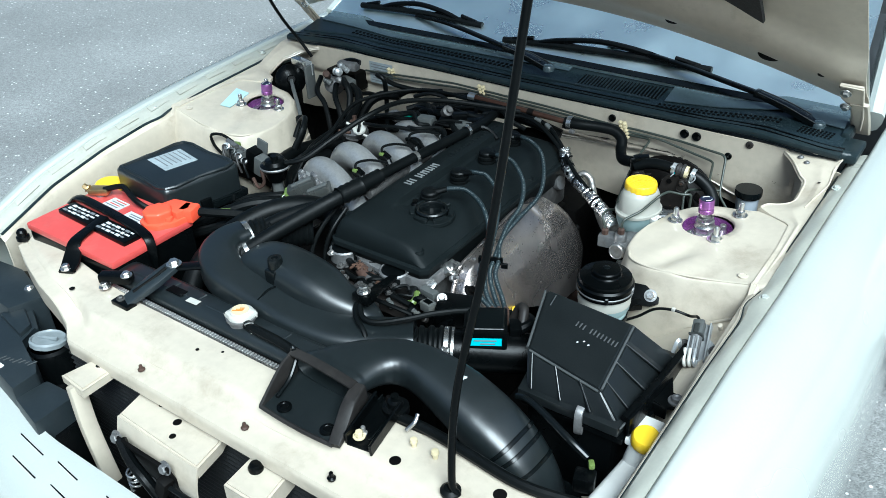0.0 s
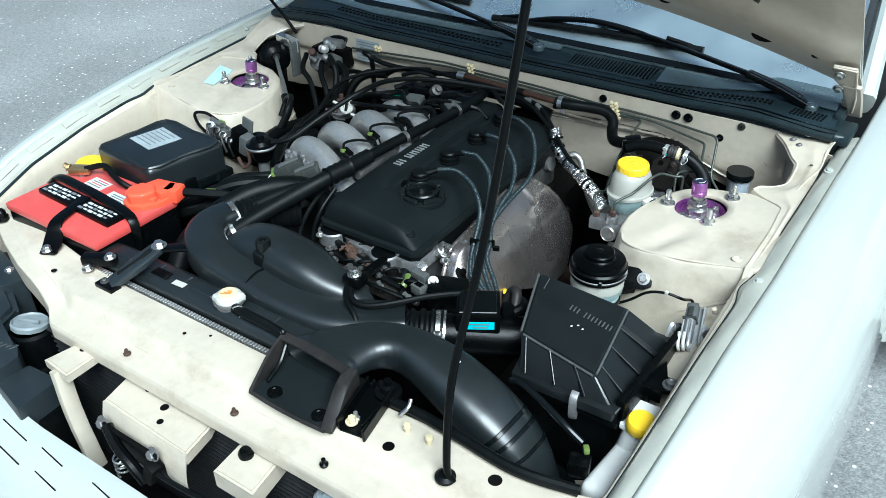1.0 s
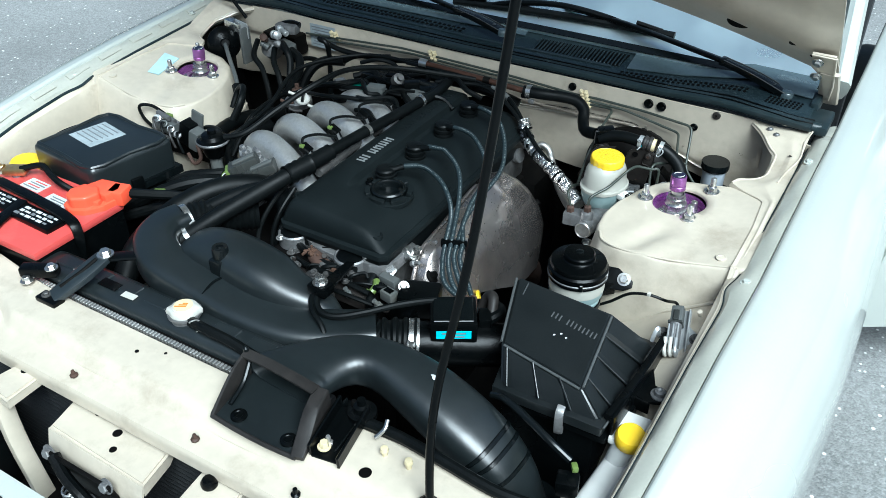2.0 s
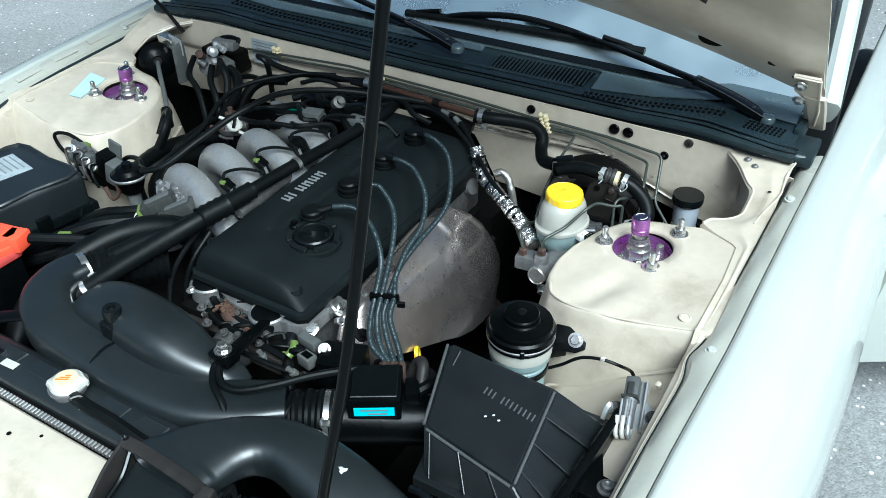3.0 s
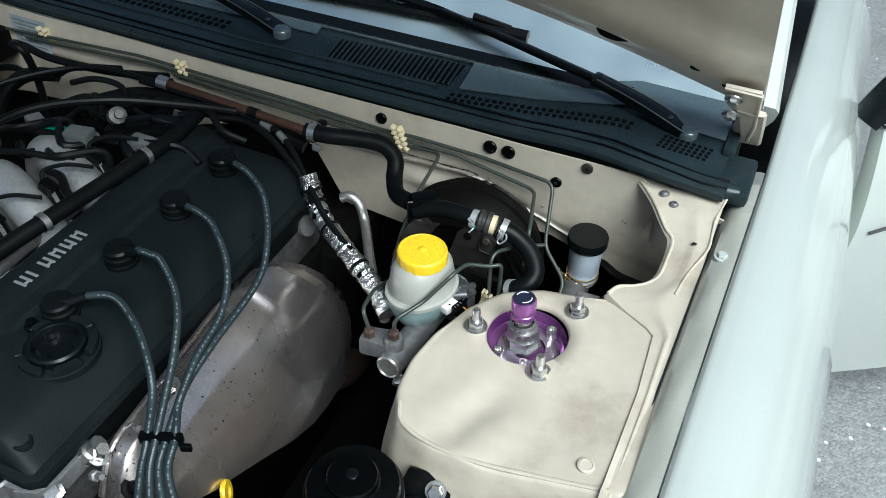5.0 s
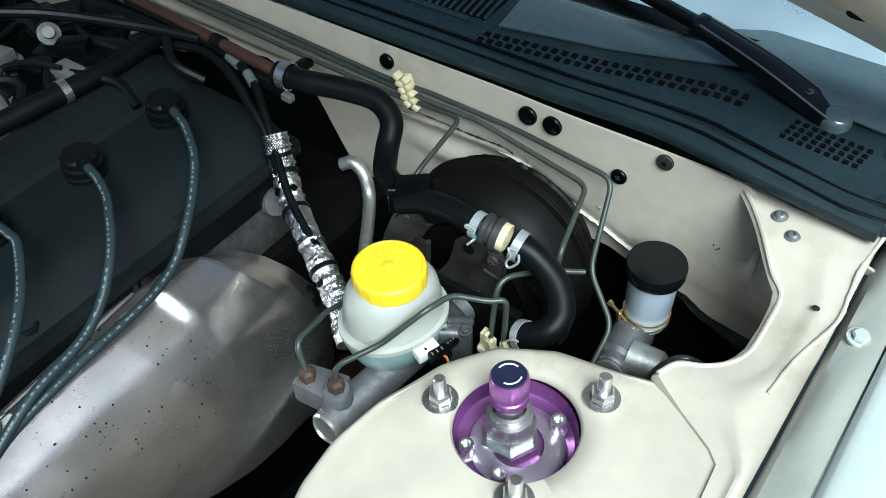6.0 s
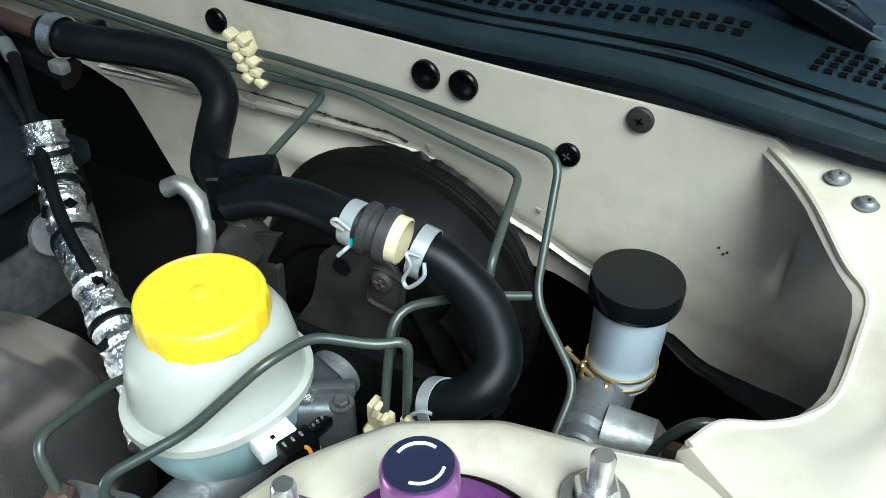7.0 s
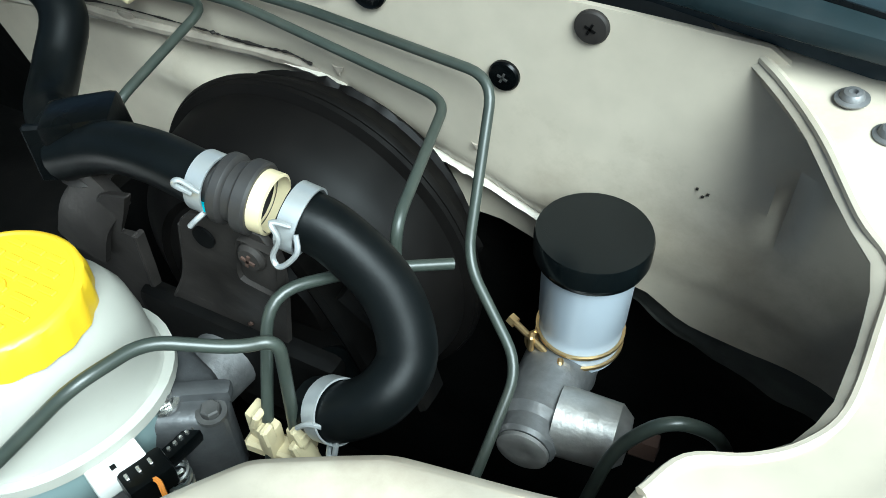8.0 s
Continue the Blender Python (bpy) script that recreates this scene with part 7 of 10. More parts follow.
def headlamp(s):
    h = thing("headlamp", (s * 0.42, 0.16, 0.50), "dark grey headlamp unit with a round silver bulb cap", "headlamp", group="headlamps")
    def slab(poly, z0, z1, mat=LAMPH, name="housing_block"):
        return part(name, prism([(s * x, y) for x, y in poly], z0, z1, 0.006), mat, h)
    slab([(0.205, 0.115), (0.200, 0.19), (0.30, 0.235), (0.46, 0.27), (0.64, 0.32), (0.70, 0.28), (0.62, 0.19), (0.42, 0.12)], 0.50, 0.625, BLACK, "housing")
    slab([(0.475, 0.225), (0.452, 0.288), (0.575, 0.318), (0.66, 0.31), (0.62, 0.235)], 0.60, 0.715)
    main = slab([(0.285, 0.112), (0.288, 0.160), (0.318, 0.178), (0.395, 0.190), (0.40, 0.235), (0.46, 0.262), (0.515, 0.262), (0.50, 0.20), (0.42, 0.135)], 0.60, 0.695)
    slab([(0.205, 0.095), (0.208, 0.176), (0.285, 0.170), (0.290, 0.112)], 0.615, 0.672)
    slab([(0.212, 0.10), (0.214, 0.165), (0.27, 0.16), (0.275, 0.11)], 0.55, 0.615, BLACK)
    slab([(0.43, 0.300), (0.45, 0.325), (0.56, 0.345), (0.60, 0.325), (0.58, 0.31)], 0.60, 0.70, BLACK)
    part("block_step", prism([(s * 0.40, 0.20), (s * 0.41, 0.228), (s * 0.47, 0.252), (s * 0.49, 0.215)], 0.69, 0.704, 0.004), LAMPH, main)
    part("bulb_bucket", lathe([(0.047, 0.58), (0.045, 0.66), (0.040, 0.684), (0.034, 0.688)], (s * 0.351, 0.224, 0), None, 32), BLACK, h)
    cap = part("bulb_cap", lathe([(0.0315, 0), (0.032, 0.008), (0.029, 0.011), (0.027, 0.008), (0.012, 0.007), (0, 0.009)], (s * 0.351, 0.222, 0.690), toward((0, 0, 0), (0, 0.2, 0.95)), 36, wave=lambda a, i: 1 + 0.015 * math.cos(10 * a)), OLDPAPER, h, "grey round bulb cap")
    part("cap_grip", box((s * 0.351, 0.223, 0.7005), (0.040, 0.006, 0.006), 0.002, Matrix.Rotation(0.4, 4, "Z")), OLDPAPER, cap)
    for k in range(7):
        part("moulded_print", box((s * (0.375 - 0.010 * k), 0.148 + 0.0035 * k, 0.6956), (0.0022, 0.016 - 0.004 * (k % 3), 0.0008), 0, Matrix.Rotation(s * 0.3, 4, "Z")), EMBOSS, main)
    part("lens", tube([(s * 0.23, 0.095, 0.55, 0.02, 0.05), (s * 0.40, 0.105, 0.555, 0.03, 0.055), (s * 0.60, 0.17, 0.56, 0.03, 0.055), (s * 0.70, 0.27, 0.56, 0.02, 0.05)], 0, 16, 5, up=(0, 0, 1), power=3), CLEAR, h)
    part("white_clip", box((s * 0.362, 0.132, 0.690), (0.022, 0.016, 0.014), 0.004), WHITEP, h)
    part("screw", bolt((s * 0.50, 0.285, 0.715), 0.006, 0.006), ZINC, h)
    part("loom", tube([(s * 0.34, 0.27, 0.65), (s * 0.32, 0.275, 0.60), (s * 0.28, 0.265, 0.55)], 0.006, 8, 4), RUBBER, h)


headlamp(-1)
headlamp(1)


def bumper():
    b = thing("front_bumper", (0, 0.02, 0.20), "pale painted front bumper with slim black slots", "bumper")

    def fn(u, v):
        x = -0.80 + 1.60 * u
        y0 = 0.105 + 0.30 * max(0, abs(x) - 0.16) ** 1.7 * 1.4
        a = v * 1.9
        return Vector((x, y0 - 0.10 * math.sin(min(a, 1.57)) - 0.012 * v, 0.645 - 0.10 * (1 - math.cos(min(a, 1.57))) - 0.30 * max(0, v - 0.75)))

    part("cover", thick(grid(48, 22, fn), 0.004), BODY, b, "", 50)
    for k, (x, w) in enumerate([(-0.20, 0.075), (-0.10, 0.06), (0.02, 0.05)]):
        for j in range(2):
            p = fn((x + 0.8 + 0.02 * j) / 1.6, 0.14 + 0.16 * j)
            part("slot", box(p + Vector((0, 0, 0.0008)), (w, 0.002, 0.002), 0.0004, Matrix.Rotation(-0.1, 4, "Z") @ Matrix.Rotation(0.4 + 0.2 * j, 4, "X"), seg=1), DARK, b)
    part("bumper_beam", box((0, 0.17, 0.46), (1.1, 0.05, 0.11), 0.015), DARK, b)


bumper()


# ---- driver's side of the bay ----
def air_box():
    a = thing("air_filter_box", (0.52, 0.60, 0.45), "black plastic air filter box with a ribbed flank", "air box")
    lid = [(0.414, 0.664), (0.453, 0.537), (0.584, 0.515), (0.567, 0.664)]
    rim = [(0.430, 0.690), (0.470, 0.505), (0.616, 0.508), (0.628, 0.690)]
    bm = bmesh.new()
    lo = [bm.verts.new((x, y, 0.772)) for x, y in rim]
    mid = [bm.verts.new((x, y, z)) for (x, y), z in zip(lid, (0.836, 0.817, 0.811, 0.826))]
    join(bm, [lo, mid])
    bm.faces.new(mid)
    bm.faces.new(lo)
    bmesh.ops.bevel(bm, geom=[e for e in bm.edges if any(v in mid for v in e.verts)], offset=0.005, segments=3, affect="EDGES")
    top = part("lid", bm, AIRBOX, a)
    zs = (0.836, 0.817, 0.811, 0.826)
    rimline = [(x, y, z - 0.0012) for (x, y), z in zip(lid, zs)]
    # pale tubes paint the wear and the highlight along the lid's edges
    for p, q in zip(rimline, rimline[1:]):
        part("worn_edge_highlight", tube([Vector(p).lerp(Vector(q), 0.04), Vector(p).lerp(Vector(q), 0.5), Vector(p).lerp(Vector(q), 0.97)], 0.0021, 8, 4, ripple=lambda i: 0.9 + 0.25 * abs(noise.noise((i * 0.8, 5, 0)))), EMBOSS, top)
    part("lid_rim", prism([(0.420, 0.697), (0.462, 0.496), (0.622, 0.498), (0.637, 0.699)], 0.758, 0.773, 0.003), AIRBOX, a)
    part("lower_box", prism([(0.432, 0.690), (0.472, 0.506), (0.612, 0.506), (0.628, 0.690)], 0.50, 0.758, 0.008), BLACK, a)
    def rib(p, q, w=0.004, up=0.006):
        p, q = Vector(p), Vector(q)
        m = (p + q) / 2
        d = (q - p).normalized()
        return part("rib", box(m, (w, up, (q - p).length), 0.0008, toward(p, q), seg=1), AIRBOX, top)
    for k in range(3):
        t = 0.26 + 0.27 * k
        p, q = Vector((0.567, 0.664, 0.824)).lerp(Vector((0.584, 0.515, 0.809)), t), Vector((0.630, 0.690, 0.776)).lerp(Vector((0.618, 0.508, 0.776)), t)
        rib(p, q, 0.012, 0.0035)
    for k in range(3):
        t = 0.08 + 0.32 * k
        p, q = Vector((0.453, 0.537, 0.815)).lerp(Vector((0.584, 0.515, 0.809)), t), Vector((0.470, 0.502, 0.776)).lerp(Vector((0.616, 0.505, 0.776)), t)
        rib(p, q, 0.0025, 0.008)
    # outer guard rail beside the fender
    part("guard_rail", tube([(0.640, 0.700, 0.790), (0.634, 0.60, 0.786), (0.624, 0.515, 0.780)], 0.006, 8, 3, power=4), BLACK, a)
    part("guard_wall", box((0.637, 0.605, 0.765), (0.006, 0.19, 0.045), 0.002, Matrix.Rotation(-0.06, 4, "Z")), BLACK, a)
    arm = part("mount_arm", prism([(0.626, 0.650), (0.628, 0.585), (0.656, 0.578), (0.682, 0.590), (0.680, 0.612), (0.655, 0.612), (0.640, 0.652)], 0.766, 0.771, 0.0015), BLACK, a, "flat black mounting arm")
    part("arm_web", box((0.640, 0.582, 0.758), (0.040, 0.004, 0.022), 0.001, Matrix.Rotation(-0.1, 4, "Z"), seg=1), BLACK, arm)
    part("bracket_bolt", lathe([(0.0125, 0), (0.0125, 0.002), (0.008, 0.0025), (0.0075, 0.008), (0.004, 0.009), (0, 0.006)], (0.667, 0.598, 0.771), None, 20), DULLALU, a)
    part("rim_step", prism([(0.424, 0.693), (0.466, 0.500), (0.628, 0.501), (0.643, 0.702), (0.60, 0.704)], 0.744, 0.753, 0.002), BLACK, a)
    for k in range(4):
        y = 0.528 + 0.048 * k
        part("rim_tab", box((0.6355 + 0.0035 * k, y, 0.738), (0.006, 0.024, 0.030), 0.0015, Matrix.Rotation(-0.08, 4, "Z"), seg=1), BLACK, a)
    part("rim_edge", tube([(0.624, 0.500, 0.7735), (0.632, 0.60, 0.7735), (0.639, 0.700, 0.7735)], 0.0016, 8, 3), EMBOSS, a)
    part("corner_clip", tube([(0.622, 0.694, 0.776), (0.624, 0.698, 0.792), (0.626, 0.703, 0.795), (0.628, 0.706, 0.780)], 0.0032, 8, 4, power=4), BAND, a, "small steel clip")
    part("clip", tube([(0.565, 0.497, 0.785), (0.566, 0.489, 0.780), (0.567, 0.487, 0.755), (0.566, 0.494, 0.745)], 0.006, 8, 4, power=5), DULLALU, a, "grey spring clip")
    part("clip", tube([(0.447, 0.60, 0.785), (0.438, 0.598, 0.78), (0.436, 0.597, 0.757), (0.442, 0.60, 0.745)], 0.005, 8, 4, power=5), BLACK, a)
    # raised bars where the maker's name stands, and a worn spot
    u, w = (Vector((0.567, 0.664, 0.8275)) - Vector((0.414, 0.664, 0.8375))).normalized(), Vector((0.02, -1, -0.13)).normalized()
    for k in range(6):
        p = Vector((0.497, 0.618, 0.8268)) + u * (0.0125 * k) + w * (0.0015 * k)
        for j in range(1 if k == 1 else 2):
            part("raised_mark", box(p + u * (0.0062 * j - 0.003), (0.0022, 0.011, 0.0014), 0.0004, Matrix.Rotation(0.07, 4, "Y") @ Matrix.Rotation(0.13, 4, "X"), seg=1), EMBOSS, top)
    for k, (dx, dy) in enumerate([(0.020, -0.020), (0.029, -0.024), (0.012, -0.026)]):
        part("worn_spot", lathe([(0.0016, 0), (0.0012, 0.0008), (0, 0.0008)], Vector((0.50, 0.61, 0.8255)) + Vector((dx, dy, -0.001 + 0.10 * dy)), None, 8, wave=lambda q, i: 1 + 0.3 * math.sin(2 * q)), PAPER, top)
    part("score_line", tube([(0.437, 0.655, 0.8358), (0.440, 0.630, 0.8328)], 0.001, 5, 2), EMBOSS, top)


air_box()


def flow_meter():
    m = thing("air_flow_meter", (0.36, 0.58, 0.70), "black air flow meter with a cyan label and steel clamp", "flow meter")
    A, B = Vector((0.435, 0.625, 0.735)), Vector((0.303, 0.545, 0.742))
    ax = toward(A, B)
    L = (B - A).length
    part("meter_tube", lathe([(0.040, 0), (0.040, 0.012), (0.034, 0.014), (0.034, L)], A, ax, 32), BLACK, m)
    d = (B - A).normalized()
    rot = Matrix.Rotation(math.atan2(d.y, d.x), 4, "Z")
    c = Vector((0.349, 0.585, 0.776))
    head = part("meter_head", box(c, (0.070, 0.068, 0.042), 0.004, rot), BLACK, m)
    part("head_lid", box(c + Vector((0, 0, 0.0225)), (0.060, 0.058, 0.003), 0.001, rot, seg=1), SATIN, head, "smooth black lid")
    f = Vector((d.y, -d.x, 0))
    if f.y > 0:
        f = -f
    part("label", box(c + f * 0.0345 + Vector((0, 0, 0.002)), (0.052, 0.001, 0.014), 0, rot), CYAN, head, "cyan printed label")
    for k in range(2):
        part("label_print", box(c + f * 0.0352 + Vector((0, 0, 0.005 - 0.006 * k)) - d * (0.004 * k), (0.036 - 0.012 * k, 0.0006, 0.0022), 0, rot), INK, head)
    part("clamp_band", lathe([(0.0355, -0.008), (0.0375, -0.008), (0.0375, 0.008), (0.0355, 0.008)], B, ax, 36), ZINC, m, "bright steel hose clamp")
    part("clamp_screw", bolt(B + Vector((0.01, -0.03, 0.024)), 0.005, 0.01, toward((0, 0, 0), (1, 0.3, 0.2))), ZINC, m)
    part("bellows", tube([B - d * 0.004, B + d * 0.03, B + d * 0.06 + Vector((0, 0.0, -0.002)), Vector((0.238, 0.510, 0.752))], 0.0365, 28, 9, ripple=lambda i: 1.06 - 0.13 * ((i // 2) % 2)), RUBBER, m, "ribbed rubber intake bellows")
    part("head_plug", box(c - d * 0.045 + Vector((0, 0.006, 0.0)), (0.02, 0.032, 0.022), 0.004, rot), BLACK, m)
    part("plug_boot", tube([c - d * 0.05, c - d * 0.062 + Vector((0, 0.02, 0.004)), c - d * 0.05 + Vector((-0.01, 0.045, -0.004)), c + Vector((-0.01, 0.07, -0.02))], 0.009, 10, 5), RUBBER, m)


flow_meter()


def steering_reservoir():
    c = Vector((0.478, 0.748, 0))
    r = thing("power_steering_reservoir", (c.x, c.y, 0.70), "milky green fluid reservoir with a black screw cap", "reservoir")
    part("bottle", lathe([(0.0, 0.712), (0.030, 0.712), (0.035, 0.717), (0.0365, 0.73), (0.037, 0.764), (0.0385, 0.766), (0.0385, 0.769), (0.037, 0.771), (0.0415, 0.778), (0.042, 0.782)], c, None, 44), FLUID, r, "milky blue-green bottle")
    part("upper_body", lathe([(0.0415, 0.777), (0.0425, 0.779), (0.0427, 0.795)], c, None, 44), FLUID, r)
    part("upper_band", lathe([(0.0427, 0.788), (0.0438, 0.789), (0.0438, 0.806), (0.042, 0.810)], c, None, 44), MILK, r, "cream upper band")
    part("sight_mark", box(c + Vector((0.0, -0.0375, 0.742)), (0.014, 0.004, 0.018), 0.001, seg=1), MILK, r)
    cap = part("cap", lathe([(0.044, 0.808), (0.0465, 0.809), (0.0465, 0.8125), (0.0445, 0.814), (0.0445, 0.818), (0.0470, 0.820), (0.0470, 0.826), (0.0440, 0.829), (0.0440, 0.832), (0.0425, 0.836), (0.0255, 0.840), (0.0240, 0.842), (0.0240, 0.848), (0.0225, 0.850), (0.012, 0.8508), (0, 0.8512)], c, None, 48), BLACK, r, "glossy black screw cap")
    part("cap_button", lathe([(0.006, 0.849), (0.006, 0.852), (0.004, 0.853), (0, 0.853)], c, None, 20), SATIN, cap)
    part("cap_tab", box(c + Vector((0.022, -0.041, 0.816)), (0.006, 0.006, 0.012), 0.001, Matrix.Rotation(0.5, 4, "Z"), seg=1), SATIN, cap)
    part("band", lathe([(0.0462, 0.8140), (0.0472, 0.8146), (0.0472, 0.8160), (0.0462, 0.8168)], c, None, 48), DULLALU, r)
    part("spigot", tube([c + Vector((0.02, -0.035, 0.74)), c + Vector((0.028, -0.045, 0.735)), c + Vector((0.03, -0.05, 0.715))], 0.008, 12, 4), FLUID, r)
    face = toward((0, 0, 0), (0.1, -0.72, 0.62))
    ear = prism([(-0.040, -0.014), (-0.030, 0.016), (0.004, 0.017), (0.016, 0.008), (0.016, -0.010), (0.004, -0.018), (-0.020, -0.020)], -0.003, 0.003, 0.0015)
    bmesh.ops.transform(ear, matrix=Matrix.Translation((0.535, 0.807, 0.780)) @ face, verts=ear.verts)
    part("bracket_ear", ear, BLACK, r, "black steel ear bolted to the wing")
    part("bracket_band", lathe([(0.0386, 0.755), (0.0405, 0.756), (0.0405, 0.764), (0.0386, 0.765)], c, None, 36), BLACK, r)
    part("bracket_arm", box((0.508, 0.785, 0.764), (0.046, 0.006, 0.022), 0.002, Matrix.Rotation(0.75, 4, "Z")), BLACK, r)
    part("bracket_bolt", bolt((0.537, 0.803, 0.784), 0.0072, 0.010, face), ZINC, r)
    part("return_hose", tube([c + Vector((0.03, -0.05, 0.72)), c + Vector((0.02, -0.06, 0.66)), c + Vector((-0.05, -0.02, 0.60))], 0.010, 12, 5), RUBBER, r)
    part("foil_wrap", tube([(0.425, 0.712, 0.70), (0.445, 0.700, 0.712), (0.468, 0.690, 0.706)], 0.011, 12, 5, ripple=lambda i: 0.85 + 0.3 * abs(noise.noise((i * 1.3, 2, 0)))), FOIL, r)


steering_reservoir()


def washer_filler():
    w = thing("washer_filler", (0.657, 0.517, 0.60), "white washer filler neck with a yellow cap", "washer tank")
    part("neck", tube([(0.640, 0.50, 0.60), (0.645, 0.51, 0.70), (0.655, 0.517, 0.755)], 0.017, 18, 4), WHITEP, w)
    part("flange", box((0.655, 0.535, 0.750), (0.05, 0.06, 0.012), 0.004), WHITEP, w)
    part("tank", box((0.650, 0.470, 0.655), (0.052, 0.130, 0.130), 0.018, Matrix.Rotation(-0.1, 4, "Z"), seg=4), WHITEP, w, "white translucent tank")
    part("cap", lathe([(0.0195, 0), (0.0205, 0.002), (0.0205, 0.014), (0.018, 0.018), (0, 0.019)], (0.657, 0.515, 0.752), toward((0, 0, 0), (0.1, -0.1, 1)), 36), YELLOW, w, "yellow snap cap")


washer_filler()


def impact_sensor():
    s = thing("impact_sensor", (0.652, 0.71, 0.75), "zinc-plated sensor on a steel bracket with its lead", "sensor")
    tilt = Matrix.Rotation(0.16, 4, "Z") @ Matrix.Rotation(-0.25, 4, "Y") @ Matrix.Rotation(0.30, 4, "X")
    at = Vector((0.651, 0.716, 0.785))

    def on(x, y, z=0.0):
        return at + (tilt @ Vector((x, y, z)))

    def flat(poly, z0, z1):
        bm = prism(poly, z0, z1, 0.0006, seg=1)
        bmesh.ops.transform(bm, matrix=Matrix.Translation(at) @ tilt, verts=bm.verts)
        return bm
    part("bracket_plate", flat([(-0.012, -0.036), (0.016, -0.036), (0.018, 0.040), (-0.008, 0.044)], 0.0, 0.003), BAND, s, "bright zinc bracket")
    part("plate_fold", box(on(0.0165, 0.002, 0.006), (0.0025, 0.074, 0.010), 0.0008, tilt, seg=1), BAND, s)
    part("bracket_ear", flat([(0.016, 0.014), (0.036, -0.008), (0.034, -0.020), (0.016, -0.026)], 0.0, 0.003), BAND, s)
    part("left_ear", flat([(-0.012, 0.010), (-0.026, 0.006), (-0.026, -0.008), (-0.012, -0.010)], 0.0, 0.003), BAND, s)
    body = part("sensor_body", tube([on(-0.002, -0.030, 0.010), on(-0.002, -0.008, 0.011), on(-0.001, 0.008, 0.012)], 0.0095, 16, 4), DULLALU, s)
    for k in range(3):
        part("body_rib", tube([on(-0.0085 + 0.0065 * k, -0.030, 0.0195), on(-0.0085 + 0.0065 * k, 0.004, 0.0205)], 0.0014, 8, 2), BAND, body)
    plug = part("plug", box(on(0.0, 0.024, 0.012), (0.018, 0.030, 0.016), 0.003, tilt), GREYC, s, "grey sensor plug")
    part("plug_latch", box(on(0.0, 0.020, 0.0215), (0.008, 0.018, 0.004), 0.001, tilt, seg=1), PLUGC, plug)
    part("plug_collar", box(on(-0.001, 0.010, 0.012), (0.021, 0.004, 0.018), 0.001, tilt, seg=1), PLUGC, plug)
    for k in range(3):
        x = -0.011 + 0.0075 * k
        part("sensor_loop", tube([on(x, -0.022, 0.004), on(x, -0.038, 0.004), on(x, -0.043, 0.011), on(x, -0.038, 0.018), on(x, -0.020, 0.0205)], 0.0028, 10, 5), SWITCHW if k < 2 else BAND, s)
    for x, y in [(0.028, -0.010), (-0.020, 0.0)]:
        part("bolt", bolt(on(x, y, 0.003), 0.0062, 0.006, tilt), DIRTYALU, s)
    part("wing_stud", lathe([(0.004, 0), (0.004, 0.009), (0.002, 0.010), (0, 0.010)], on(0.030, 0.036, 0.0), tilt, 12), BAY, s)
    part("lead", tube([on(0.0, 0.038, 0.012), on(-0.006, 0.050, 0.010), (0.612, 0.786, 0.783), (0.585, 0.783, 0.786), (0.555, 0.780, 0.778), (0.527, 0.779, 0.752), (0.500, 0.772, 0.735)], 0.0024, 8, 7), RUBBER, s)
    part("lead_clip", box((0.585, 0.783, 0.787), (0.006, 0.006, 0.006), 0.0015), SWITCHW, s)


impact_sensor()


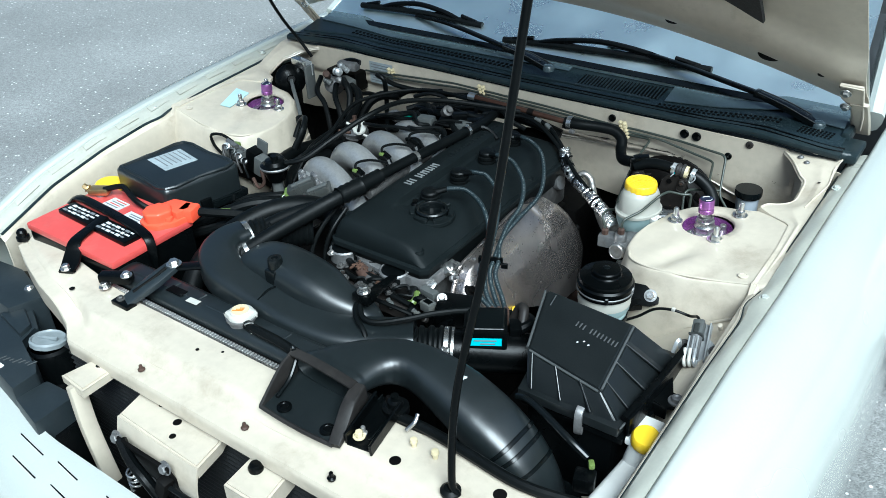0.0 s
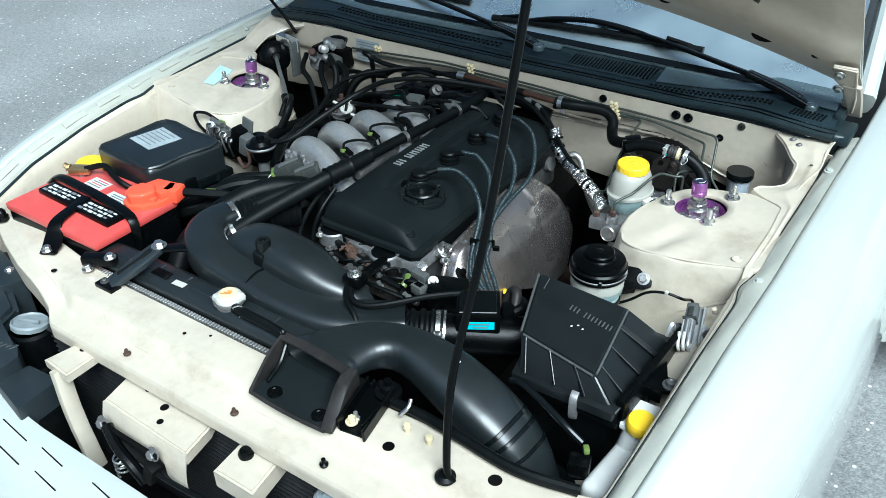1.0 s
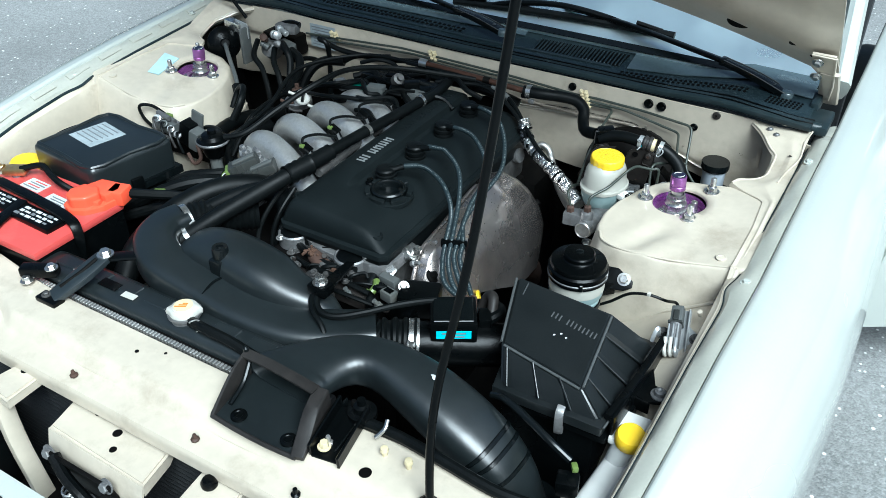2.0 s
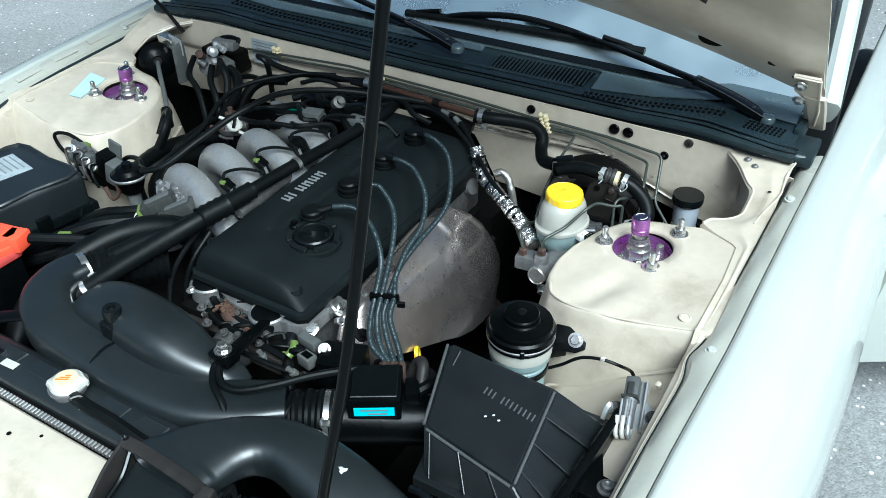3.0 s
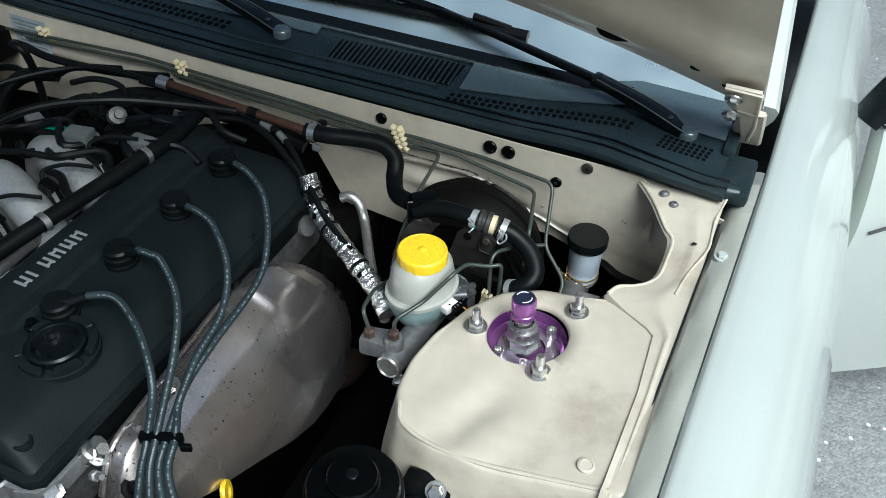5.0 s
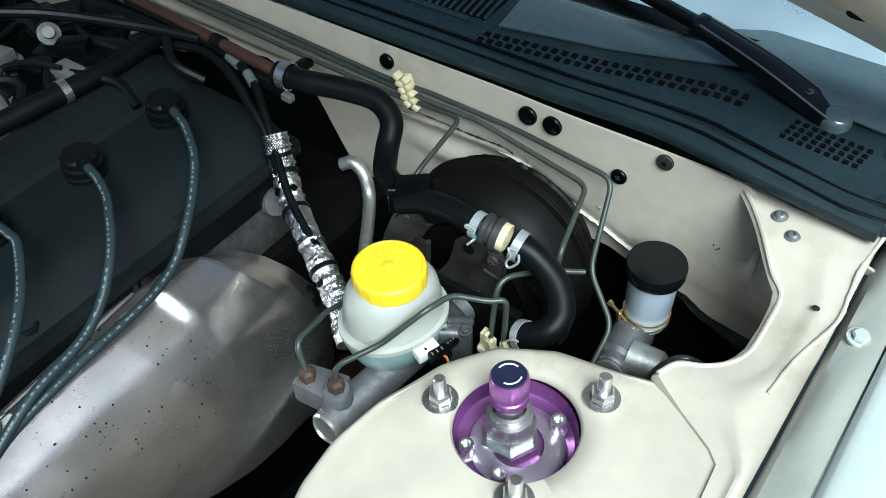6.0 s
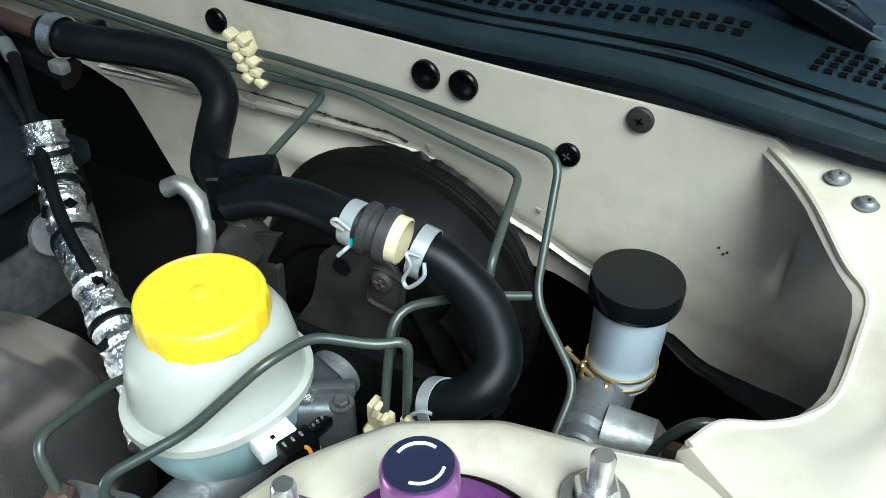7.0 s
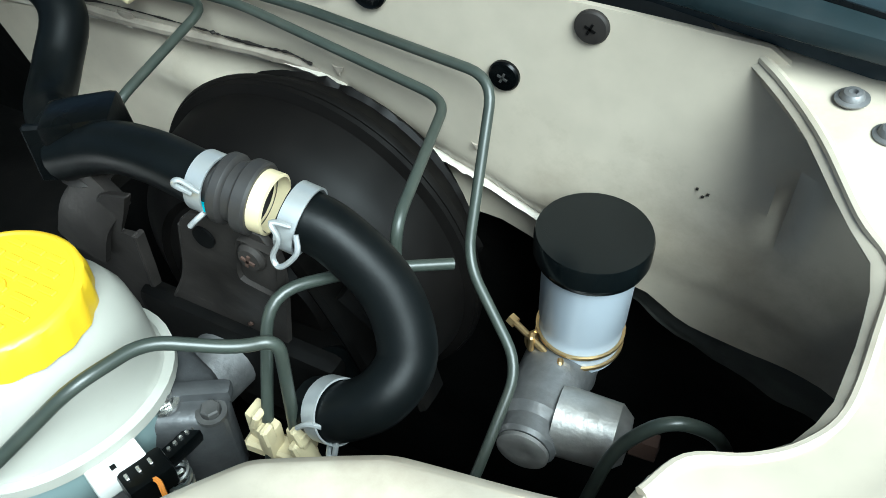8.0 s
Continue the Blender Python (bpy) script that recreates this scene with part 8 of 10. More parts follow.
def coilover(s):
    """Adjustable damper top: three studs, purple plate and knob."""
    k = Vector((s * 0.552, 0.997, 0))
    c = thing("coilover_mount", (s * 0.558, 0.992, 0.80), "purple anodised coilover top with silver nuts", "coilover mount", group="coilover mounts")
    part("camber_plate", lathe([(0.0, 0.809), (0.0385, 0.810), (0.0420, 0.812), (0.0436, 0.817), (0.0440, 0.826)], (s * HOLE[0], HOLE[1], 0), None, 56), PURPLE, c, "purple anodised dish")
    part("bearing_plate", lathe([(0.0345, 0.8105), (0.0345, 0.8125), (0.033, 0.8135), (0.019, 0.8138)], (s * (HOLE[0] + 0.003), HOLE[1] - 0.002, 0), None, 40), LILAC, c, "pale lilac bearing plate")
    lean = toward((0, 0, 0), (-s * 0.06, 0.03, 1))
    part("shaft_nut", lathe([(0.0225, -0.006), (0.0225, -0.002), (0.0185, -0.002), (0.0185, 0.010), (0.0165, 0.012)], (k.x, k.y, 0.818), lean, 6), ZINC, c)
    part("lock_ring", lathe([(0.019, 0.010), (0.0165, 0.014), (0.0165, 0.020), (0.014, 0.021), (0.0145, 0.027), (0.012, 0.028)], (k.x, k.y, 0.818), lean, 28), ZINC, c)
    part("shaft", lathe([(0.010, 0.022), (0.010, 0.038)], (k.x, k.y, 0.818), lean, 20), ZINC, c)
    kn = part("adjuster_knob", lathe([(0.0125, 0.036), (0.0135, 0.037), (0.0135, 0.043), (0.0125, 0.044), (0.0125, 0.045), (0.0135, 0.046), (0.0135, 0.060), (0.0125, 0.062), (0.0, 0.062)], (k.x, k.y, 0.818), lean, 32), PURPLE, c, "purple adjuster knob with navy top")
    top = Vector((k.x, k.y, 0.818)) + (lean @ Vector((0, 0, 0.0625)))
    part("knob_face", lathe([(0.0118, 0), (0.0118, 0.0006), (0, 0.0006)], top, lean, 28), NAVY, kn)
    for a0 in (0.6, 3.4):
        pts = [top + lean @ Vector((0.0085 * math.cos(a), 0.0085 * math.sin(a), 0.0008)) for a in np.linspace(a0, a0 + 1.7, 7)]
        part("arrow_mark", tube(pts, 0.0006, 5, 2), WHITEP, kn)
    for dx, dy in [(-0.023, -0.028), (0.020, 0.025), (0.008, -0.034)]:
        part("socket_screw", lathe([(0.0072, 0), (0.0072, 0.0015), (0.0058, 0.002), (0.0058, 0.013), (0.0052, 0.014), (0.0034, 0.014), (0.0030, 0.009), (0, 0.009)], (s * (HOLE[0] + dx), HOLE[1] + dy, 0.8115), None, 18), ZINC, c)
    for x, y in [(0.501, 0.984), (0.598, 1.043), (0.588, 0.945)]:
        z = tower_top(x, y)
        st = part("stud_nut", bolt((s * x, y, z - 0.001), 0.0088, 0.011, stud=0.014), ZINC, c, "flanged nut on a stud")


for side in (1, -1):
    coilover(side)


# ---- brakes, clutch and their lines ----
def booster():
    b = thing("brake_booster", (0.425, 1.2, 0.62), "large dusty black brake servo drum on the firewall", "brake booster")
    back = Matrix.Rotation(radians(90), 4, "X")
    BC = (0.403, 1.222, 0.727)
    part("drum", lathe([(0.070, -0.05), (0.088, -0.03), (0.098, -0.008), (0.103, 0.0), (0.102, 0.004), (0.097, 0.006), (0.094, 0.024), (0.086, 0.040), (0.066, 0.052), (0.062, 0.050), (0.050, 0.054), (0.046, 0.062), (0.0, 0.064)], BC, back, 64), DRUM, b)
    part("deadener_scrap", thick(grid(60, 5, lambda u, v: Vector((0.403 + (0.082 + 0.009 * v + 0.003 * v * noise.noise((u * 30, 0, 0))) * math.cos(0.1 + 2.3 * u), 1.247 - 0.012 * (1 - v), 0.728 + (0.082 + 0.009 * v + 0.003 * v * noise.noise((u * 30, 5, 0))) * math.sin(0.1 + 2.3 * u)))), 0.003), DRUM, b, "torn black edge of sound deadener")
    part("drum_rim", lathe([(0.1005, -0.004), (0.1036, -0.0034), (0.1042, -0.001), (0.1034, 0.0014), (0.1005, 0.002)], BC, back, 72), DRUM, b)
    part("push_plate", box((0.43, 1.155, 0.70), (0.07, 0.03, 0.07), 0.006), DARK, b)
    plate = [(0.321, 0.750), (0.340, 0.794), (0.358, 0.811), (0.377, 0.830), (0.395, 0.836), (0.387, 0.822), (0.377, 0.806), (0.386, 0.808), (0.383, 0.780), (0.379, 0.758), (0.387, 0.756), (0.397, 0.773), (0.410, 0.796), (0.419, 0.820), (0.421, 0.834), (0.428, 0.841), (0.445, 0.846), (0.464, 0.845), (0.470, 0.834), (0.468, 0.815), (0.458, 0.768), (0.442, 0.700), (0.36, 0.690), (0.335, 0.71)]
    bm = prism(plate, 0, 0.003, 0.0008, seg=1)
    bmesh.ops.transform(bm, matrix=Matrix(((1, 0, 0, 0), (0, -0.10, -1, 1.205), (0, 1, 0, 0), (0, 0, 0, 1))), verts=bm.verts)
    br = part("hose_bracket", bm, GRIME, b, "grimy folded steel bracket")
    part("bracket_fold", tube([(0.386, 1.124, 0.807, 0.0016, 0.0028), (0.383, 1.126, 0.780, 0.0016, 0.0028), (0.380, 1.128, 0.760, 0.0016, 0.0028), (0.387, 1.128, 0.757, 0.0016, 0.0028), (0.397, 1.127, 0.773, 0.0016, 0.0028), (0.410, 1.125, 0.796, 0.0016, 0.0028), (0.420, 1.122, 0.830, 0.0016, 0.0028)], 0, 8, 4, up=(0, 1, 0), power=4), GRIME, br)
    part("bracket_arm", tube([(0.352, 1.119, 0.79, 0.003, 0.014), (0.362, 1.120, 0.812, 0.003, 0.013), (0.378, 1.124, 0.832, 0.003, 0.012)], 0, 10, 5, up=(1, 0, -0.8), power=4), GRIME, br, "smooth grey bracket arm")
    for x, z in [(0.412, 0.762), (0.432, 0.752), (0.421, 0.740), (0.440, 0.775), (0.405, 0.748)]:
        part("rust_fleck", lathe([(0.0016, 0), (0.001, 0.0006), (0, 0.0006)], (x, 1.2048 - 0.10 * z - 0.0035, z), back, 8, wave=lambda a, i: 1 + 0.4 * math.sin(2 * a)), RUST, br)
    # black disc painted as the hole's dark
    part("bracket_hole_disc", lathe([(0.0052, 0), (0.0052, 0.0012), (0, 0.0012)], (0.434, 1.1182, 0.831), back, 20), HOLE_M, br)
    part("screw_pad", box((0.461, 1.1172, 0.828), (0.019, 0.003, 0.025), 0.004, Matrix.Rotation(0.15, 4, "Y")), GRIME, br)
    sc = part("bracket_screw", lathe([(0.0064, 0), (0.0064, 0.001), (0.005, 0.0026), (0, 0.003)], (0.460, 1.1155, 0.834), back, 18), GRIME, br, "dirty cross-head screw")
    for a in (0.3, 1.87):
        part("screw_slot", box((0.460, 1.1123, 0.834), (0.0062, 0.0008, 0.0014), 0, Matrix.Rotation(a, 4, "Y")), RUST, sc)
    # stays and rubber gaiter before the drum
    part("stay", tube([(0.452, 1.148, 0.815, 0.004, 0.010), (0.472, 1.150, 0.775, 0.004, 0.010), (0.490, 1.150, 0.735, 0.004, 0.010)], 0, 8, 4, up=(0, 1, 0), power=4), DARK, b)
    part("stay", tube([(0.480, 1.146, 0.80, 0.003, 0.010), (0.503, 1.150, 0.772, 0.003, 0.010), (0.515, 1.150, 0.735, 0.003, 0.010)], 0, 8, 4, up=(0, 1, 0), power=4), DARK, b)
    part("gaiter", lathe([(0.024, 0), (0.024, 0.006), (0.019, 0.008), (0.021, 0.014), (0.015, 0.018), (0.016, 0.024), (0, 0.025)], (0.462, 1.165, 0.712), toward((0, 0, 0), (0.1, -0.8, 0.5)), 28), RUBBER, b)


booster()


def master_cylinder():
    m = thing("brake_master_cylinder", (0.405, 1.05, 0.70), "cast master cylinder with a milky reservoir and yellow cap", "master cylinder")
    part("casting", tube([(0.407, 0.957, 0.746), (0.411, 1.0, 0.746), (0.417, 1.06, 0.746), (0.425, 1.14, 0.745)], 0.0165, 20, 5), DULLALU, m)
    part("end_plug", lathe([(0.0155, -0.004), (0.0155, 0.005), (0.0135, 0.007), (0.0125, 0.005), (0.004, 0.005), (0, 0.004)], (0.407, 0.956, 0.746), toward((0, 0, 0), (-0.06, -1, 0.12)), 28), ALU, m)
    part("port_block", prism([(0.362, 0.960), (0.360, 0.985), (0.40, 0.995), (0.405, 0.965)], 0.742, 0.766, 0.005), DULLALU, m)
    part("port_boss", lathe([(0.0125, 0.745), (0.012, 0.772), (0.010, 0.776), (0, 0.776)], (0.404, 0.973, 0), None, 24), DULLALU, m)
    part("port_block", prism([(0.418, 1.060), (0.440, 1.058), (0.462, 1.071), (0.464, 1.083), (0.446, 1.093), (0.424, 1.100), (0.412, 1.085)], 0.740, 0.784, 0.007, seg=3), CASTG, m, "pale grey cast port block")
    part("port_rib", box((0.446, 1.078, 0.784), (0.034, 0.008, 0.008), 0.003, Matrix.Rotation(0.55, 4, "Z")), CASTG, m)
    part("port_screw", bolt((0.459, 1.075, 0.782), 0.0042, 0.005), DIRTYALU, m)
    part("clamp_screw", bolt((0.4405, 1.069, 0.785), 0.0044, 0.006), ZINC, m)
    part("flange", box((0.43, 1.125, 0.745), (0.11, 0.012, 0.05), 0.005), DARK, m)

    def oval(a, i):
        return 1 + 0.10 * math.cos(2 * (a - 1.25))

    c = Vector((0.404, 1.050, 0))
    bottle = part("reservoir", lathe([(0.030, 0.765), (0.034, 0.772), (0.0395, 0.783), (0.041, 0.790), (0.041, 0.797), (0.0395, 0.799), (0.0388, 0.814), (0.0365, 0.827), (0.0325, 0.8355), (0.029, 0.8385), (0.0275, 0.841)], c, None, 48, wave=oval), MILK, m, "milky plastic fluid reservoir")
    part("fluid_level", lathe([(0.026, 0.744), (0.0305, 0.750), (0.0365, 0.762), (0.0410, 0.776), (0.0415, 0.789), (0.040, 0.7905)], c, None, 48, wave=oval), FLUID, m, "blue-green fluid showing through")
    part("bottle_seam", lathe([(0.0405, 0.7895), (0.0445, 0.7905), (0.0445, 0.7955), (0.0405, 0.797)], c, None, 48, wave=oval), MILK, m)
    cap = part("cap", lathe([(0.0295, 0.8375), (0.0305, 0.8382), (0.0305, 0.8482), (0.0298, 0.8515), (0.0285, 0.8527), (0.0272, 0.8530), (0.0266, 0.8522), (0, 0.8522)], c, None, 72, wave=lambda a, i: 1 + (0.014 * math.cos(18 * a) if i in (1, 2) else 0)), YELLOW, m, "bright yellow cap with moulded print")
    part("cap_pip", lathe([(0.005, -0.001), (0.0048, 0.0013), (0.0040, 0.0019), (0, 0.0021)], c + Vector((0, 0, 0.8522)), None, 20), YELLOW, cap)
    for k in range(7):
        y = 0.020 - 0.0062 * k
        w = 2 * math.sqrt(max(0, 0.025**2 - y * y)) * (0.82 if k % 2 else 0.95)
        n = 3 + k % 3
        for j in range(n):
            part("cap_print", box(c + Vector(((j + 0.5) / n * w - w / 2, y, 0.8525)), (w / n * 0.78, 0.0026, 0.0018), 0.0004, seg=1), YELLOW, cap)
    tilt = Matrix.Rotation(-0.35, 4, "Z")
    part("level_plug", box((0.4455, 1.0385, 0.786), (0.0125, 0.021, 0.010), 0.0015, tilt), WHITEP, m, "off-white level-switch plug")
    part("plug_window", box((0.4470, 1.0365, 0.7912), (0.002, 0.002, 0.0008), 0, tilt), BLACK, m)
    part("plug_socket", box((0.4575, 1.0410, 0.785), (0.0125, 0.018, 0.012), 0.002, tilt), BLACK, m, "black socket with bright pins")
    for k in range(3):
        part("socket_pin", box((0.4545 + 0.0015 * k, 1.0355 + 0.0045 * k, 0.7915), (0.0032, 0.0014, 0.001), 0.0003, tilt, seg=1), ZINC, m)
    part("plug_wire", tube([(0.4600, 1.0400, 0.789), (0.4650, 1.0400, 0.790), (0.4685, 1.0380, 0.787), (0.474, 1.035, 0.775)], 0.0011, 6, 5), AMBER, m, "orange wire")
    strip = part("studded_strip", tube([(0.4545, 1.0690, 0.775, 0.0032, 0.004), (0.4535, 1.0610, 0.775, 0.0032, 0.004), (0.4520, 1.0520, 0.775, 0.0032, 0.004)], 0, 8, 4, up=(0, 0, 1), power=5), BLACK, m)
    for k in range(6):
        part("stud", lathe([(0.0011, 0), (0.0008, 0.0012), (0, 0.0013)], (0.4545 - 0.0005 * k, 1.068 - 0.003 * k, 0.779), None, 8), ZINC, strip)
    part("spring", tube([(0.4525 + 0.0048 * math.cos(q), 1.055 + 0.0048 * math.sin(q), 0.735 + 0.0008 * q) for q in np.linspace(0, 44, 150)], 0.0009, 5, 1), ZINC, m)
    for p in [(0.372, 0.972, 0.765), (0.404, 0.973, 0.775)]:
        part("line_nut", lathe([(0.0072, 0), (0.0072, 0.010), (0.0045, 0.013), (0, 0.013)], p, None, 6), RUST, m)
    part("bleed_union", bolt((0.412, 0.970, 0.712), 0.007, 0.012, toward((0, 0, 0), (0.2, -1, -0.3))), ZINC, m)


master_cylinder()


def brake_lines():
    def line(pts, r=0.0025, bend=0.013, label="thin olive-grey steel brake line"):
        # straights joined by short round bends
        out = [Vector(pts[0])]
        for a, b, c in zip(pts, pts[1:], pts[2:]):
            a, b, c = Vector(a), Vector(b), Vector(c)
            p, q = (b + (w - b).normalized() * min(bend, (w - b).length * 0.45) for w in (a, c))
            out += [p * (1 - k) ** 2 + b * (2 * k * (1 - k)) + q * k * k for k in np.linspace(0, 1, 7)]
        out.append(Vector(pts[-1]))
        solo("brake_line", tube(out, r, 18, 1), LINE, label, "brake line", group="brake lines")
    # along the firewall to the drop beside the booster
    line([(-0.44, 1.243, 0.855), (-0.16, 1.238, 0.876), (0.10, 1.236, 0.872), (0.262, 1.240, 0.862), (0.300, 1.244, 0.862), (0.398, 1.246, 0.858), (0.502, 1.240, 0.852), (0.514, 1.190, 0.788), (0.552, 1.165, 0.762), (0.551, 1.13, 0.735), (0.545, 1.10, 0.69)])
    line([(-0.40, 1.243, 0.848), (-0.14, 1.238, 0.868), (0.10, 1.236, 0.865), (0.270, 1.240, 0.855), (0.36, 1.244, 0.852), (0.478, 1.241, 0.832), (0.502, 1.152, 0.838), (0.498, 1.15, 0.77)])
    line([(-0.10, 1.238, 0.860), (0.15, 1.232, 0.855), (0.265, 1.236, 0.849), (0.340, 1.243, 0.848), (0.341, 1.168, 0.833), (0.335, 1.13, 0.79), (0.33, 1.11, 0.74)])
    # from the master cylinder's ports
    line([(0.372, 0.972, 0.775), (0.362, 0.975, 0.803), (0.350, 1.027, 0.785), (0.352, 1.07, 0.765), (0.355, 1.10, 0.74)])
    line([(0.404, 0.973, 0.782), (0.404, 0.976, 0.803), (0.426, 1.0075, 0.8135), (0.4495, 1.036, 0.842), (0.456, 1.062, 0.840), (0.480, 1.079, 0.831), (0.491, 1.088, 0.832), (0.491, 1.085, 0.775), (0.49, 1.08, 0.72)], 0.0025, 0.009)
    line([(0.520, 1.165, 0.812), (0.493, 1.142, 0.818), (0.470, 1.108, 0.826), (0.480, 1.081, 0.775), (0.48, 1.075, 0.72)], 0.0025, 0.016)
    line([(0.596, 1.135, 0.72), (0.603, 1.143, 0.765), (0.620, 1.148, 0.790), (0.640, 1.16, 0.775), (0.655, 1.17, 0.72)], 0.0029, 0.016)
    def clip(p, n=5):
        c = thing("line_clip", p, "cream plastic clip holding the brake lines", "clip", group="line clips")
        for k in range(n):
            for side in (0, 1):
                q = Vector(p) + Vector((0.0028 * k + 0.0085 * side - 0.003, -0.004 + 0.002 * side, 0.012 - 0.0068 * k - 0.0025 * side))
                part("clip_jaw", box(q, (0.0078, 0.010, 0.0052), 0.0018, Matrix.Rotation(0.3 + 0.25 * (-1) ** k, 4, "Y")), CREAM, c)
        part("clip_base", box(Vector(p) + Vector((0.007, 0.003, -0.002)), (0.010, 0.005, 0.030), 0.001, Matrix.Rotation(-0.35, 4, "Y"), seg=1), CREAM, c)
    clip((0.274, 1.240, 0.862))
    clip((-0.085, 1.240, 0.872), 3)
    clip((-0.36, 1.246, 0.860), 2)
    c = thing("line_clip", (0.482, 1.078, 0.775), "cream plastic clip holding the brake lines", "clip", group="line clips")
    for x, y, z, w, a in [(0.4735, 1.0850, 0.776, 0.0075, 0.35), (0.4810, 1.0815, 0.774, 0.0070, -0.1), (0.4925, 1.0865, 0.775, 0.0085, -0.35)]:
        part("clip_jaw", prism([(x - w / 2, y - 0.004), (x + w / 2, y - 0.005), (x + w / 2, y + 0.004), (x - w / 2, y + 0.005)], z - 0.009, z + 0.006, 0.0012), CREAM, c)
        part("clip_prong", box((x + 0.002, y - 0.003, z + 0.005), (0.0035, 0.006, 0.010), 0.001, Matrix.Rotation(a, 4, "Y"), seg=1), CREAM, c)
    part("clip_base", box((0.4835, 1.0830, 0.764), (0.030, 0.010, 0.007), 0.0015, Matrix.Rotation(0.1, 4, "Z"), seg=1), CREAM, c)
    part("clip_foot", box((0.4960, 1.0830, 0.768), (0.004, 0.010, 0.020), 0.001, Matrix.Rotation(-0.3, 4, "Y"), seg=1), CREAM, c)


brake_lines()


def clutch_cylinder():
    x, y = 0.5635, 1.2155
    c = thing("clutch_master_cylinder", (x, y, 0.70), "bluish clutch reservoir with a black cap on a cast cylinder", "master cylinder")
    bottle = part("reservoir", lathe([(0.018, 0.727), (0.0202, 0.73), (0.0202, 0.745), (0.0196, 0.747), (0.021, 0.752), (0.0218, 0.79), (0.0222, 0.791)], (x, y, 0), None, 36), CLUTCHP, c, "bluish translucent reservoir")
    part("cap", lathe([(0.0240, 0.7905), (0.0255, 0.7915), (0.0257, 0.7935), (0.0265, 0.7945), (0.0265, 0.8035), (0.0258, 0.8055), (0.0, 0.8062)], (x, y, 0), None, 44), SATIN, c, "plain black rubber cap")
    for z in (0.735, 0.7425):
        part("clamp_ring", lathe([(0.0204, -0.0008), (0.0218, -0.0008), (0.0218, 0.0008), (0.0204, 0.0008)], (x, y, z), None, 36), GOLDZ, c, "gold wire clamp")
    part("clamp_screw", tube([(x - 0.030, y - 0.013, 0.7435), (x + 0.006, y - 0.0255, 0.7335)], 0.0017, 8, 2), GOLDZ, c, "gold clamp screw")
    part("screw_head", lathe([(0.0032, 0), (0.0032, 0.004), (0, 0.0045)], (x - 0.0285, y - 0.0135, 0.743), toward((0, 0, 0), (-0.9, 0.3, 0.25)), 6), GOLDZ, c)
    for dx, dy, dz in [(-0.018, -0.0185, 0.7395), (-0.001, -0.0235, 0.7355)]:
        part("clamp_lug", box((x + dx, y + dy, dz), (0.0032, 0.0045, 0.011), 0.001, Matrix.Rotation(0.3, 4, "Z"), seg=1), GOLDZ, c)
    part("clamp_loop", tube([(x - 0.017, y - 0.014, 0.744), (x - 0.021, y - 0.0165, 0.740), (x - 0.020, y - 0.0165, 0.733), (x - 0.016, y - 0.015, 0.730)], 0.0012, 6, 4), GOLDZ, c)
    part("stem", lathe([(0.012, 0.70), (0.012, 0.727), (0.017, 0.734)], (x, y, 0), None, 24), ALU, c)
    part("casting", lathe([(0.0, 0), (0.013, 0.0), (0.0145, 0.002), (0.0145, 0.010), (0.018, 0.014), (0.0185, 0.06), (0.019, 0.10)], (0.562, 1.152, 0.722), toward((0, 0, 0), (-0.05, 1, 0.0)), 28), DULLALU, c)
    part("end_disc", lathe([(0.0125, 0), (0.0125, 0.002), (0.011, 0.003), (0.003, 0.003), (0, 0.002)], (0.562, 1.1515, 0.722), toward((0, 0, 0), (0.05, -1, 0)), 28), ALU, c)
    part("side_port", lathe([(0.017, 0), (0.016, 0.028), (0.011, 0.034), (0, 0.035)], (0.570, 1.172, 0.724), toward((0, 0, 0), (1, 0.1, 0.0)), 24), ALU, c)
    part("port_nut", lathe([(0.007, 0), (0.007, 0.012), (0, 0.013)], (0.605, 1.176, 0.724), toward((0, 0, 0), (1, 0.1, 0)), 6), RUST, c)


clutch_cylinder()


